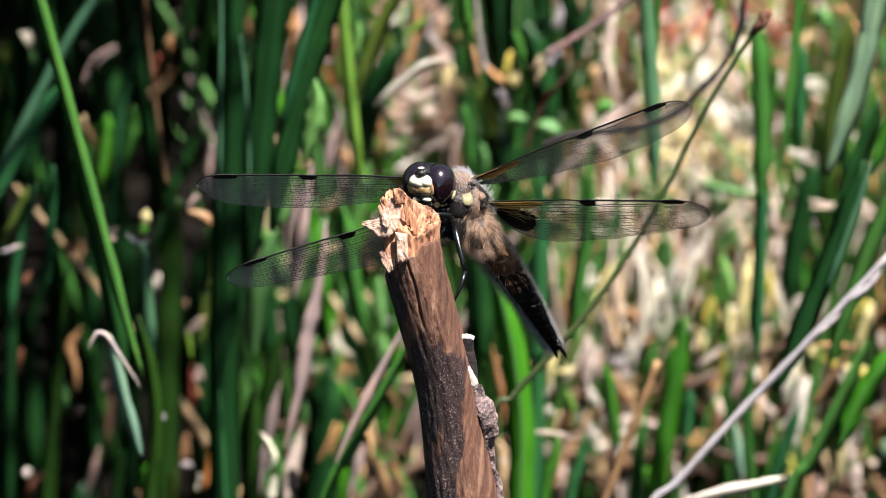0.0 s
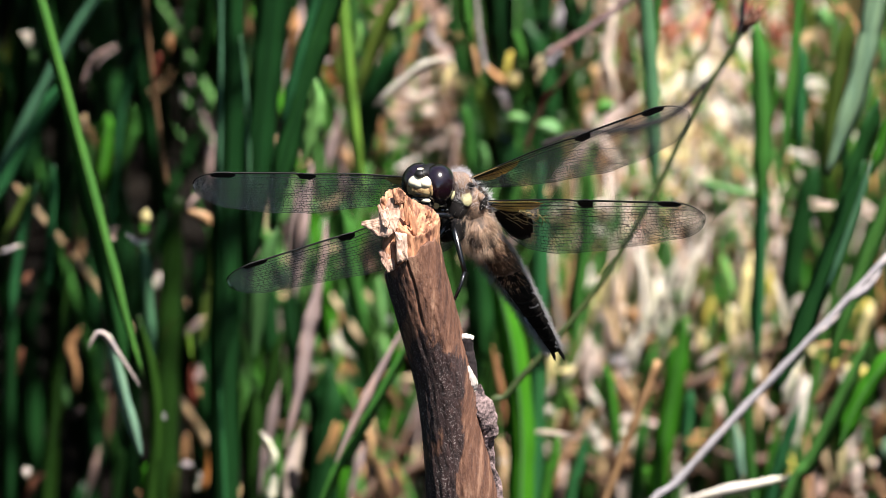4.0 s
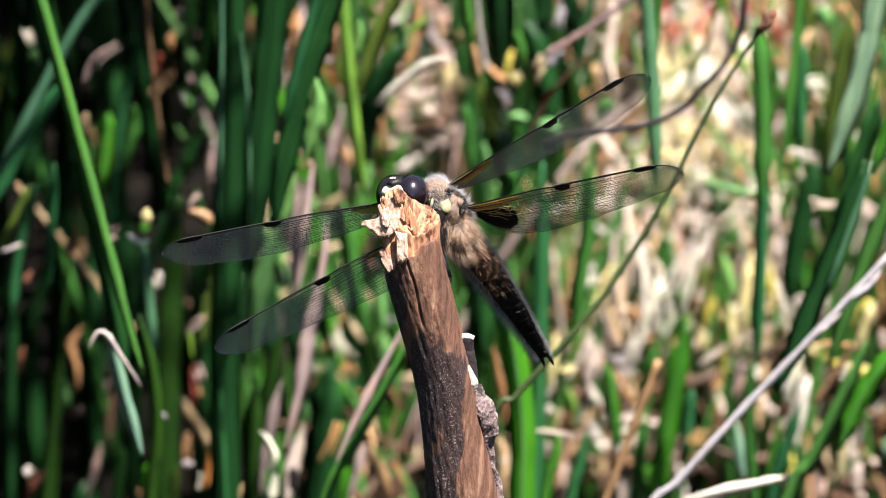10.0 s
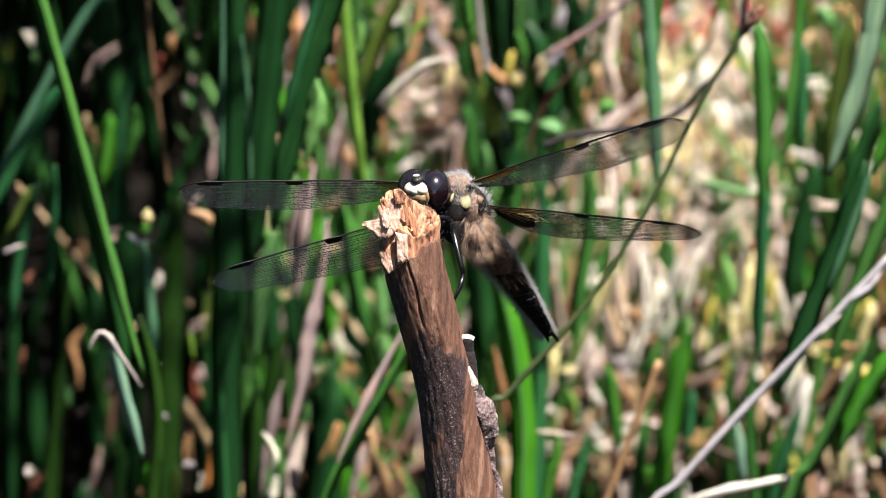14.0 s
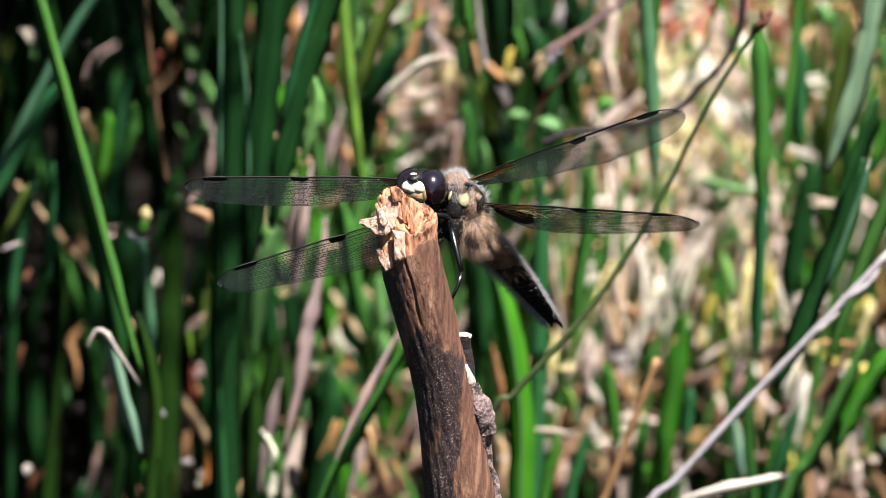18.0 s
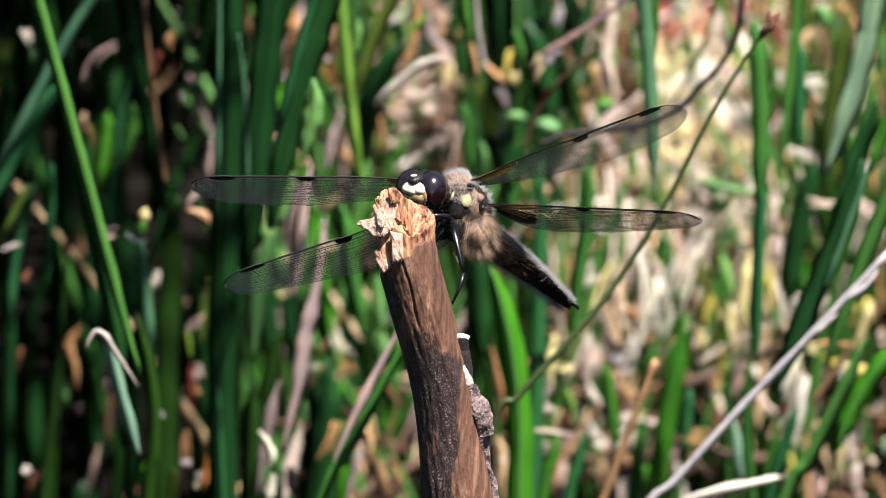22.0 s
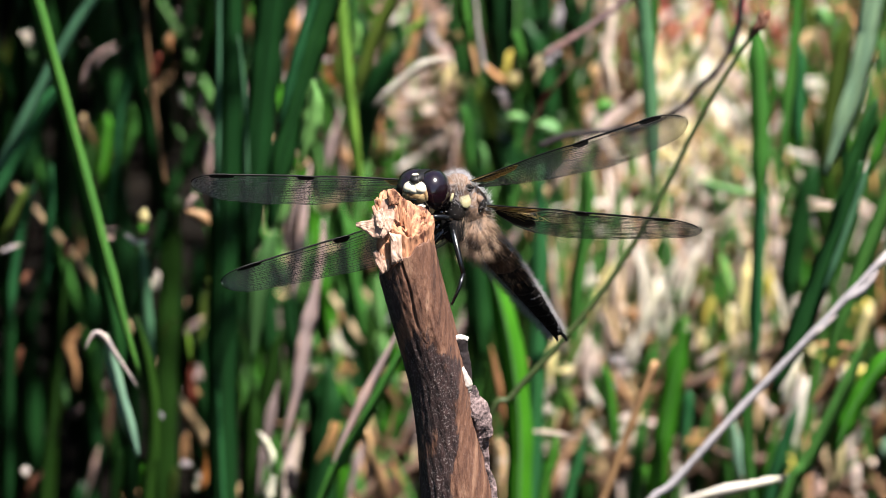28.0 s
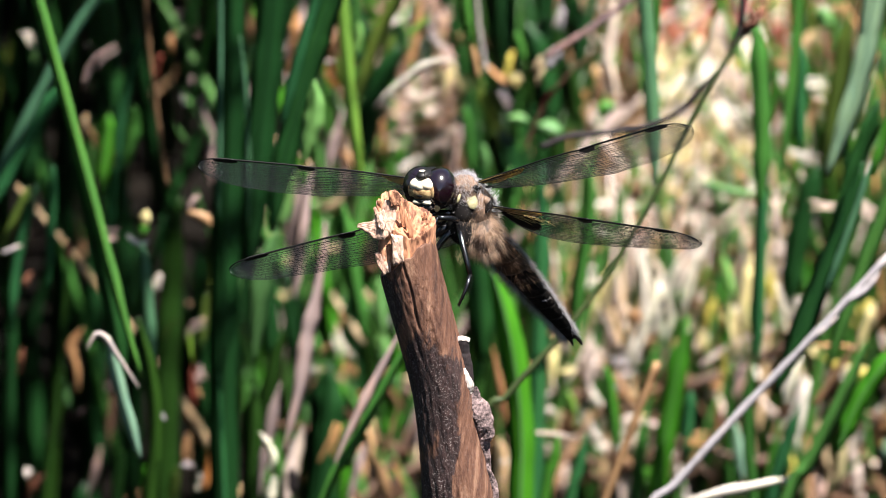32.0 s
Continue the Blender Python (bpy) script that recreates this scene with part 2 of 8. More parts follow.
def curve_points(pts, n):
    """n + 1 points of a smooth curve through pts."""
    p = [Vector(q) for q in pts]
    p = [p[0] * 2 - p[1]] + p + [p[-1] * 2 - p[-2]]
    out = []
    m = len(p) - 3
    for i in range(n + 1):
        u = i / n * m
        k = min(int(u), m - 1)
        f = u - k
        a, b, c, d = p[k:k + 4]
        out.append(0.5 * ((2 * b) + (c - a) * f + (2 * a - 5 * b + 4 * c - d) * f * f + (3 * b - a - 3 * c + d) * f ** 3))
    return out


def tube(bm, pts, radii, sides=6, flat=1.0, jag=0.0, seed=0):
    """A closed tube through pts; radii one for each point."""
    rng = random.Random(seed)
    rings = []
    up = Vector((0.123, 0.31, 0.94))
    for i, p in enumerate(pts):
        d = (pts[min(i + 1, len(pts) - 1)] - pts[max(i - 1, 0)]).normalized()
        a = d.cross(up).normalized()
        b = d.cross(a)
        ring = []
        for k in range(sides):
            w = 2 * math.pi * k / sides
            r = radii[i] * (1 + jag * rng.uniform(-1, 1))
            ring.append(bm.verts.new(p + a * (r * math.cos(w)) + b * (r * flat * math.sin(w))))
        rings.append(ring)
    for r, s in zip(rings, rings[1:]):
        for k in range(sides):
            bm.faces.new((r[k], r[(k + 1) % sides], s[(k + 1) % sides], s[k]))
    bm.faces.new(rings[0][::-1])
    bm.faces.new(rings[-1])


def ball(bm, centre, radii, turn=None, seg=20, rings=12):
    m = Matrix.Translation(centre) @ (turn or Matrix.Identity(4)) @ Matrix.Diagonal((*radii, 1))
    return bmesh.ops.create_uvsphere(bm, u_segments=seg, v_segments=rings, radius=1, matrix=m)["verts"]


LABELS = {
    "sedge_leaf": ("long narrow %s sedge leaf rising from the bog", "leaf", "sedge leaves round the pool"),
    "dry_leaf": ("withered %s leaf hanging among the sedges", "dry leaf", "withered leaves"),
    "dead_reed": ("thin dead %s reed leaning among the sedges", "reed", "dead reeds"),
    "thin_reed": ("thin %s reed arching through the sedges", "reed", "thin reeds"),
}


def leaf(name, material, width, y, line, blunt=False):
    """One leaf, upright at depth y, along the (x, z) points of its midrib, folded along the rib and pointed at its ends."""
    rng = random.Random(int(abs(line[0][0]) * 1e5) + int(line[0][1] * 1e4) + int(width * 1e6))
    lean = rng.uniform(-0.03, 0.03) if name != "dry_leaf" else rng.uniform(-0.1, 0.1)
    z0 = line[0][1]
    pts = curve_points([(x, y + lean * (z - z0), z) for x, z in line], max(14, 5 * len(line)))
    stem = name in ("dead_reed", "thin_reed")
    bm = bmesh.new()
    n = len(pts) - 1
    if stem:
        tube(bm, pts, [width * 0.5 * (1 + 0.10 * math.sin(i * 1.7)) * (0.75 + 0.25 * i / n) for i in range(n + 1)], 7, 0.8, 0.08, 3)
    else:
        rows = []
        t0 = radians(rng.uniform(-28, 28))
        t1 = t0 + radians(rng.uniform(-30, 30))
        for i, p in enumerate(pts):
            d = (pts[min(i + 1, n)] - pts[max(i - 1, 0)]).normalized()
            side = d.cross(Vector((0, 1, 0))).normalized()
            front = side.cross(d)
            a = t0 + (t1 - t0) * i / n
            s = side * math.cos(a) + front * math.sin(a)
            f = front * math.cos(a) - side * math.sin(a)
            if blunt or name == "dry_leaf":  # rounded ends
                w = width * 0.5 * (1 - 0.93 * abs(2 * i / n - 1) ** 2.4)
            else:
                w = width * 0.5 * min(1, 0.15 + 5.0 * i / n) * min(1, 0.25 + 3.5 * (n - i) / n)
            w *= 1 + 0.05 * math.sin(i * 0.9 + t0 * 9)
            if name == "dry_leaf":  # shrivelled: uneven width
                w *= 0.95 + 0.4 * noise.noise(Vector((i * 5.0 / n, line[0][0] * 900, t0)))
            w /= max(0.75, abs(math.cos(a)))
            rows.append([bm.verts.new(p + q) for q in (s * -w, f * (w * 0.22) - s * w * 0.35, f * (-0.05 * w), f * (w * 0.26) + s * w * 0.35, s * w, -f * (0.12 * w))])
        for r, q in zip(rows, rows[1:]):
            for k in range(6):
                bm.faces.new((r[k], r[(k + 1) % 6], q[(k + 1) % 6], q[k]))
        bm.faces.new(rows[0][::-1])
        bm.faces.new(rows[-1])
    ob = part(name, bm, material)
    if name == "sedge_leaf":
        bm = bmesh.new()
        tube(bm, [p + Vector((0, -0.10 * width, 0)) for p in pts[1:-1]], [width * 0.05] * (n - 1), 4)
        part("midrib", bm, PALE if material is BRIGHT else material, ob)
    words = material.name.replace("_leaf", "").replace("_dry", "").replace("_dead_stem", "").replace("_", "-")
    lab, cat, grp = LABELS[name]
    return tagged(ob, lab % words, cat, grp)


# ---- ground ----
def tuft(material, width, y, line):
    """A tuft of withered strands round the (x, z) line, fanned and uneven in length."""
    rng = random.Random(int(abs(line[0][0]) * 1e5) + int(line[-1][1] * 1e5))
    holder = new("withered_tuft")
    foot = Vector((line[0][0], y, line[0][1]))
    holder.location = foot
    count = max(3, round(width / 0.00085))
    for k in range(count):
        across = ((k + 0.5) / count - 0.5) * 0.86 * width
        a, b = rng.uniform(-0.22, 0.20), 1 + rng.uniform(-0.25, 0.22)
        back = rng.uniform(-0.004, 0.004)
        fan = rng.gauss(0, 0.25) * width
        whole = curve_points([(x, y, z) for x, z in line], 10)
        long = (whole[-1] - whole[0]).length
        pts = []
        for i in range(7):
            f = a + (b - a) * i / 6
            j = max(0, min(9, int(f * 10)))
            d = whole[j + 1] - whole[j]
            p = whole[j] + d * (f * 10 - j)
            side = d.cross(Vector((0, 1, 0))).normalized()
            pts.append(p + side * (across * (1 - 0.3 * abs(2 * f - 1)) + fan * f + 0.10 * width * math.sin(f * 5 + k)) + Vector((0, back + 0.12 * long * rng.uniform(-0.2, 0.2), 0)) - foot)
        thick = width / count * rng.uniform(0.55, 0.95)
        bm = bmesh.new()
        tube(bm, pts, [thick * e for e in (0.35, 0.8, 1.0, 0.95, 0.85, 0.6, 0.2)], 5, 0.45, 0.15, k)
        part("strand", bm, material, holder)
    words = material.name.replace("_leaf", "").replace("_dry", "").replace("_dead_stem", "").replace("_", "-")
    return tagged(holder, "tuft of withered %s leaf strands among the sedges" % words, "dry leaf", "withered tufts")


def ground_height(x, y):
    bump = noise.noise(Vector((x * 14, y * 14, 0))) * 0.010 + noise.noise(Vector((x * 45, y * 45, 3))) * 0.004
    return bump if abs(x) < 2.5 and abs(y - 1.5) < 2.5 else bump * 0.5


def build_ground():
    bm = bmesh.new()
    xs = [-3000, -400, -60, -12, -4] + [-1.5 + 0.05 * i for i in range(61)] + [4, 12, 60, 400, 3000]
    ys = [-3000, -400, -60, -12, -3] + [-0.2 + 0.05 * i for i in range(61)] + [5, 12, 60, 400, 3000]
    grid = [[bm.verts.new((x, y, ground_height(x, y) - 0.008)) for x in xs] for y in ys]
    for r, q in zip(grid, grid[1:]):
        for i in range(len(xs) - 1):
            bm.faces.new((r[i], r[i + 1], q[i + 1], q[i]))
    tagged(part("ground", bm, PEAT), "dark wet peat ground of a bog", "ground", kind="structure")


build_ground()

# ---- the broken twig ----
def build_twig():
    """A dead twig with a splintered end, in millimetres from a point of its axis near the top: x right, y up along it, z to the viewer."""
    ref = Vector((-0.00349, 0.95461, 0.22926))
    turn = pose(0, 0, 0, 70, 0, 0)
    base = Vector((ref.x + 0.010, ref.y, 0.0))
    twig = new("broken_twig")
    twig.matrix_basis = Matrix.Translation(base) @ turn
    off = turn.inverted() @ (ref - base)

    def at(x, y, z=None):
        return Vector((x, y, y * 0.36 if z is None else z)) * 0.001 + off

    # dark stains on the bark, and a painted shaded side at far left
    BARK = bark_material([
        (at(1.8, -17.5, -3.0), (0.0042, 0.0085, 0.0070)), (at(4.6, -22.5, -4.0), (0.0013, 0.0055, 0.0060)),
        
        # first ellipse: shade of the twig's left side, put into the bark colour
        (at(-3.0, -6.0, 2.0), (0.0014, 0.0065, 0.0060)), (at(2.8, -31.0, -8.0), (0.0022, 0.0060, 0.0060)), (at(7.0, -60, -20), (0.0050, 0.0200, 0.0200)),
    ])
    # shaft: axis and radius down to the ground
    axis = [(-2.05, 9.6, 3.85), (-1.2, 5.5, 3.9), (-0.9, 3.2, 4.25), (-0.4, 0, 4.4), (1.3, -6.35, 4.4), (3.9, -15.9, 4.3), (5.2, -23.8, 4.5), (6.4, -32, 5.2),
            (7.2, -45, 5.2), (8, -80, 5.4), (9, -140, 5.6), (10, -250, 6.0)]
    pts = curve_points([at(x, y) for x, y, r in axis], 150)
    rad = [v.x for v in curve_points([(r, 0, 0) for x, y, r in axis], 150)]

    def axis_at(y):
        """Centre and radius of the shaft at the height y."""
        for p, q, r0, r1 in zip(pts, pts[1:], rad, rad[1:]):
            if y >= q.y:
                f = max(0.0, min(1.0, (p.y - y) / max(1e-9, p.y - q.y)))
                return p.lerp(q, f), r0 + (r1 - r0) * f
        return pts[-1], rad[-1]

    bm = bmesh.new()
    rings = []
    sides = 168
    for i, p in enumerate(pts):
        ring = []
        for k in range(sides):
            a = 2 * math.pi * k / sides
            # the bark's upper rim is torn on a slant, lowest at the left
            rim = 2.4 + 2.8 * math.cos(a) - 0.3 * math.sin(a) + 0.5 * noise.noise(Vector((math.cos(a) * 4, math.sin(a) * 4, 1)))
            over = (p.y - off.y) * 1000 - rim
            c, r = axis_at(min(p.y, off.y + rim * 0.001))
            q = c - off
            n = Vector((math.cos(a) * 5, math.sin(a) * 5, q.y * 120))
            rough = noise.noise(n * 1.3) * 0.028 + noise.noise(Vector((n.x * 3, n.y * 3, q.y * 900))) * 0.022
            rough += 0.035 * noise.noise(Vector((math.cos(a) * 1.1, math.sin(a) * 1.1, q.y * 60)))
            # a drying crack down the front
            crack = (a - 2 * math.pi * (0.278 + 0.006 * math.sin(q.y * 700))) % (2 * math.pi)
            crack = min(crack, 2 * math.pi - crack)
            if crack < 0.055 and -0.0085 < q.y < 0.004:
                rough -= 0.16 * (1 - crack / 0.055) * min(1, (q.y + 0.0085) * 500)
            r *= 0.001 * (1 + rough) * (1 - 0.30 * max(0.0, min(1.0, over / 2)))
            ring.append(bm.verts.new(c + Vector((math.cos(a) * r, 0, math.sin(a) * r))))
        rings.append(ring)
    for r, q in zip(rings, rings[1:]):
        for k in range(sides):
            bm.faces.new((r[k], r[(k + 1) % sides], q[(k + 1) % sides], q[k]))
    bm.faces.new(rings[-1])
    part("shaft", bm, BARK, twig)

    # splintered wood core: fibres stand at uneven heights, highest at the back, hollow towards the front
    def crest(x):
        prof = [(-5.8, 8.5), (-5.0, 10.0), (-3.6, 11.5), (-2.2, 11.1), (-0.8, 10.2), (0.6, 9.3), (2.1, 8.6), (3.0, 7.4)]
        for (a, h), (b, g) in zip(prof, prof[1:]):
            if x <= b:
                w = max(0, (x - a) / (b - a))
                return h + (g - h) * w
        return prof[-1][1]

    bm = bmesh.new()
    rings = []
    rows, around = 30, 96

    def lean(y):
        return -0.45 - 0.09 * max(0, y)

    for i in range(rows + 1):
        f = i / rows
        ring = []
        for k in range(around):
            a = 2 * math.pi * k / around
            fibre = noise.noise(Vector((math.cos(a) * 7, math.sin(a) * 7, 5))) * 0.40 + noise.noise(Vector((math.cos(a) * 19, math.sin(a) * 19, 5))) * 0.25
            x0 = math.cos(a) * 4.2 - 1.3
            front = max(0.0, math.sin(a)) ** 1.3
            top = crest(x0) + fibre - front * (5.4 - 1.2 * math.cos(a))
            y = -1.5 + (top + 1.5) * f
            r = 3.5 * (1 + 0.08 * noise.noise(Vector((math.cos(a) * 9, math.sin(a) * 9, y * 0.25))) + 0.04 * noise.noise(Vector((math.cos(a) * 24, math.sin(a) * 24, y * 0.9))))
            ring.append(bm.verts.new(at(math.cos(a) * r * (1 + 0.024 * max(0, y)) + lean(y), y, math.sin(a) * r + y * 0.36)))
        rings.append(ring)
    for r, q in zip(rings, rings[1:]):
        for k in range(around):
            bm.faces.new((r[k], r[(k + 1) % around], q[(k + 1) % around], q[k]))
    last = rings[-1]
    rim = [v.co.copy() for v in last]
    c = at(-1.2, 6.8, 2.2)
    for f in (0.94, 0.86, 0.78, 0.70, 0.62, 0.54, 0.46, 0.38, 0.30, 0.22, 0.14, 0.07):
        inner = []
        for k in range(around):
            p = c + (rim[k] - c) * f
            q = (p - off) * 1000
            deep = 1 - abs(2 * f - 1) ** 2
            q.y += deep * (0.9 * noise.noise(Vector((q.x * 0.75, q.z * 0.75, 3))) + 0.5 * noise.noise(Vector((q.x * 2.2, q.z * 1.6, 7))) + 0.15 * noise.noise(Vector((q.x * 5.5, q.z * 4, 9))) - 0.5)
            inner.append(bm.verts.new(q * 0.001 + off))
        for k in range(around):
            bm.faces.new((last[k], last[(k + 1) % around], inner[(k + 1) % around], inner[k]))
        last = inner
    bm.faces.new(last)
    part("broken_wood", bm, WOOD, twig, "splintered orange-brown broken wood")

    # single splinters on the broken face
    rng = random.Random(5)
    for i in range(34):
        x = rng.uniform(-5.0, 2.3)
        front = math.sqrt(max(0.1, 1 - ((x + 1.3) / 4.2) ** 2)) * 3.4 * rng.choice((-1, -0.6, 0.2, 0.75))
        h = crest(x) - rng.uniform(0.0, 0.8) - 0.5 * max(0, front)
        low = h - rng.uniform(1.5, 4.5)
        z = front * rng.uniform(0.75, 0.98)
        w = rng.uniform(0.14, 0.42)
        lean = rng.uniform(-0.5, 0.3)
        bm = bmesh.new()
        line = [at(x + lean * g - 0.3 * g, low + (h - low) * g, z + (low + (h - low) * g) * 0.36 + rng.uniform(-0.1, 0.1)) for g in (0, 0.3, 0.6, 0.85, 1.0)]
        tube(bm, line, [w * 0.8e-3, w * 1e-3, w * 1e-3, w * 0.7e-3, w * 0.2e-3], 5, rng.uniform(0.5, 0.9), 0.18, i)
        part("splinter", bm, CHIP if rng.random() < 0.15 else WOOD, twig, smooth=False)

    # pale curled flakes and chips at the rim
    def flake(name, line, radii, flat, material, label, rough=1.0):
        bm = bmesh.new()
        p = curve_points([at(*q) for q in line], 34)
        r = [v.x * 0.001 for v in curve_points([(q, 0, 0) for q in radii], 34)]
        tube(bm, p, r, 22, flat, 0.0, 2)
        for v in bm.verts:
            v.co += (noise.noise_vector(v.co * 700) * 0.00040 + noise.noise_vector(v.co * 2200) * 0.00022) * rough
        return part(name, bm, material, twig, label, smooth=False)

    def shard(name, outline, z, thick, tilt, material, label, seed):
        """A torn plate of wood with an angular outline and a rough face."""
        rng2 = random.Random(seed)
        ring = []
        for (x0, y0), (x1, y1) in zip(outline, outline[1:] + outline[:1]):
            for k in range(7):
                f = k / 7
                ring.append((x0 + (x1 - x0) * f + rng2.uniform(-0.07, 0.07), y0 + (y1 - y0) * f + rng2.uniform(-0.07, 0.07)))
        cx = sum(p[0] for p in ring) / len(ring)
        cy = sum(p[1] for p in ring) / len(ring)
        b = bmesh.new()
        loops = []
        for f, up in ((0.9, -thick), (1.0, -0.3 * thick), (0.95, 0.3 * thick), (0.85, 0.55 * thick), (0.74, 0.6 * thick), (0.62, 0.65 * thick), (0.5, 0.7 * thick), (0.38, 0.7 * thick), (0.25, 0.7 * thick), (0.12, 0.7 * thick)):
            loop = []
            for x, y in ring:
                px, py = cx + (x - cx) * f, cy + (y - cy) * f
                ridge = 0.20 * noise.noise(Vector((px * 1.6, py * 0.8, seed))) + 0.10 * noise.noise(Vector((px * 4, py * 2, seed))) + 0.05 * noise.noise(Vector((px * 9, py * 6, seed)))
                loop.append(b.verts.new(at(px, py, z + up + ridge + tilt[0] * (px - cx) + tilt[1] * (py - cy) + py * 0.36)))
            loops.append(loop)
        for r, q in zip(loops, loops[1:]):
            for k in range(len(r)):
                b.faces.new((r[k], r[(k + 1) % len(r)], q[(k + 1) % len(r)], q[k]))
        b.faces.new(loops[0][::-1])
        b.faces.new(loops[-1])
        return part(name, b, material, twig, label, smooth=False)

    shard("curled_flake", [(-2.9, 10.4), (-4.0, 10.2), (-4.6, 8.6), (-5.7, 7.3), (-7.8, 6.9), (-7.9, 6.4), (-6.7, 5.7), (-5.6, 4.8), (-4.0, 4.6), (-2.8, 6.0), (-2.3, 8.0)], 2.9, 0.45, (0.10, -0.32), CHIP, "pale curled wood flake", 1)
    shard("curled_flake", [(-5.3, 8.3), (-4.2, 8.9), (-3.6, 7.4), (-4.2, 5.9), (-5.0, 6.3)], 3.7, 0.35, (0.2, -0.30), CHIP, "pale curled wood flake", 2)
    shard("wood_chip", [(-3.2, 5.5), (-1.5, 5.2), (-1.35, 1.5), (-2.9, 1.0)], 4.4, 0.5, (0.1, -0.20), CHIP, "pale upright wood chip", 3)
    shard("wood_chip", [(-5.5, 2.8), (-4.4, 3.2), (-3.2, 1.8), (-3.2, 0.2), (-4.2, -0.3), (-5.0, 1.0)], 3.2, 0.5, (0.1, -0.30), CHIP, "pale torn bark chip", 4)
    shard("torn_wood", [(-5.0, 3.0), (-4.8, 6.0), (-3.4, 7.2), (-1.8, 6.0), (-1.6, 2.6), (-2.6, 0.4), (-4.0, 0.2)], 2.7, 0.6, (0.05, -0.2), WOOD, "torn brown wood behind the chips", 6)
    shard("wood_chip", [(-3.5, 11.4), (-2.6, 11.7), (-1.6, 10.8), (-1.9, 9.4), (-3.3, 9.2)], 2.6, 0.5, (0.0, -0.2), WOOD, "torn splinter at the tip", 5)
    # snapped side shoot with bleached peel and rough knob
    flake("side_shoot", [(7.40, -16.6, -5.2), (7.20, -13.5, -4.2), (6.80, -11.2, -3.4), (6.65, -9.4, -2.8)], [1.1, 1.15, 1.1, 1.15], 0.9, DARK_TWIG, "dark snapped side shoot", 0.35)
    flake("pale_rim", [(5.80, -9.4, -2.2), (6.80, -9.2, -2.0), (7.80, -9.5, -2.4)], [0.35, 0.4, 0.25], 0.6, BLEACH, "bleached torn rim", 0.5)
    flake("pale_peel", [(7.00, -13.4, -2.8), (7.35, -14.6, -3.1), (7.70, -15.8, -3.6), (7.80, -17.0, -4.2)], [0.15, 0.5, 0.75, 0.5], 0.4, BLEACH, "bleached strip of peeled bark", 0.35)
    flake("rough_knob", [(8.00, -16.4, -5.0), (8.70, -18.5, -5.4), (9.60, -20.6, -6.2), (10.00, -22.6, -7.0), (9.90, -24.6, -8.0), (10.30, -27.5, -8.8), (11.20, -31, -10.0), (11.90, -36, -11.8)],
          [0.8, 1.4, 1.6, 1.5, 0.9, 0.7, 0.75, 0.8], 0.8, LICHEN, "rough grey bark knob")
    return tagged(twig, "upright dead brown twig with a splintered broken end", "twig")


twig = build_twig()


# ---- the dragonfly ----
EYE_SKIN = plain("dark_maroon_eye", (0.006, 0.0017, 0.0036), 0.18, 1.0)
EYE_SKIN.node_tree.nodes["Principled BSDF"].inputs["Coat Roughness"].default_value = 0.075
FACE = plain("ivory_face", (0.640, 0.575, 0.430), 0.4, 0.15)
FACE_YELLOW = noisy("ochre_face", (0.130, 0.060, 0.025), (0.520, 0.380, 0.190), 420, 0.4, 0.4, low=0.4, high=0.6)
DARK_SIDE = noisy("blackish_thorax_side", (0.0015, 0.0015, 0.0015), (0.010, 0.007, 0.006), 900, 0.7, 0.6, low=0.42, high=0.7)
DARK_SIDE.node_tree.nodes["Principled BSDF"].inputs["Specular IOR Level"].default_value = 0.15
LEG_BLACK = plain("glossy_black_leg", (0.003, 0.003, 0.0035), 0.22, 0.5)
BLACK = plain("black_shell", (0.004, 0.0035, 0.004), 0.5, 0.05)
BLACK.node_tree.nodes["Principled BSDF"].inputs["Specular IOR Level"].default_value = 0.35
WING_BLACK = plain("black_wing_spot", (0.003, 0.003, 0.003), 0.65)
DARK_FUR = leafy("dark_brown_hair", (0.030, 0.018, 0.012), 0.1, 0.6)
THORAX = noisy("brown_thorax", (0.014, 0.008, 0.006), (0.240, 0.145, 0.090), 300, 0.7, 0.6, low=0.4, high=0.65)
SPOT = noisy("pale_yellow_spot", (0.15, 0.13, 0.06), (0.42, 0.385, 0.22), 700, 0.6, 0.3)
TAIL = noisy("black_abdomen", (0.002, 0.002, 0.002), (0.060, 0.046, 0.038), 520, 0.6, 0.5, (0.5, 1, 1), low=0.50, high=0.78)
TAIL.node_tree.nodes["Principled BSDF"].inputs["Specular IOR Level"].default_value = 0.2
TAIL_BROWN = noisy("olive_brown_abdomen", (0.008, 0.005, 0.004), (0.150, 0.075, 0.038), 420, 0.55, 0.5, low=0.4, high=0.68)
HAIR_TAN = leafy("tan_hair", (0.580, 0.425, 0.310), 0.40, 0.5)
HAIR_WHITE = leafy("silvery_hair", (0.640, 0.630, 0.660), 0.4, 0.5, 0.1)
HAIR_GREY = leafy("grey_hair", (0.460, 0.445, 0.460), 0.4, 0.5, 0.2)
VEIN = plain("dark_wing_vein", (0.004, 0.004, 0.004), 0.6)
VEIN.node_tree.nodes["Principled BSDF"].inputs["Specular IOR Level"].default_value = 0.2
AMBER_VEIN = plain("amber_wing_vein", (0.420, 0.300, 0.110), 0.4, 0.2)


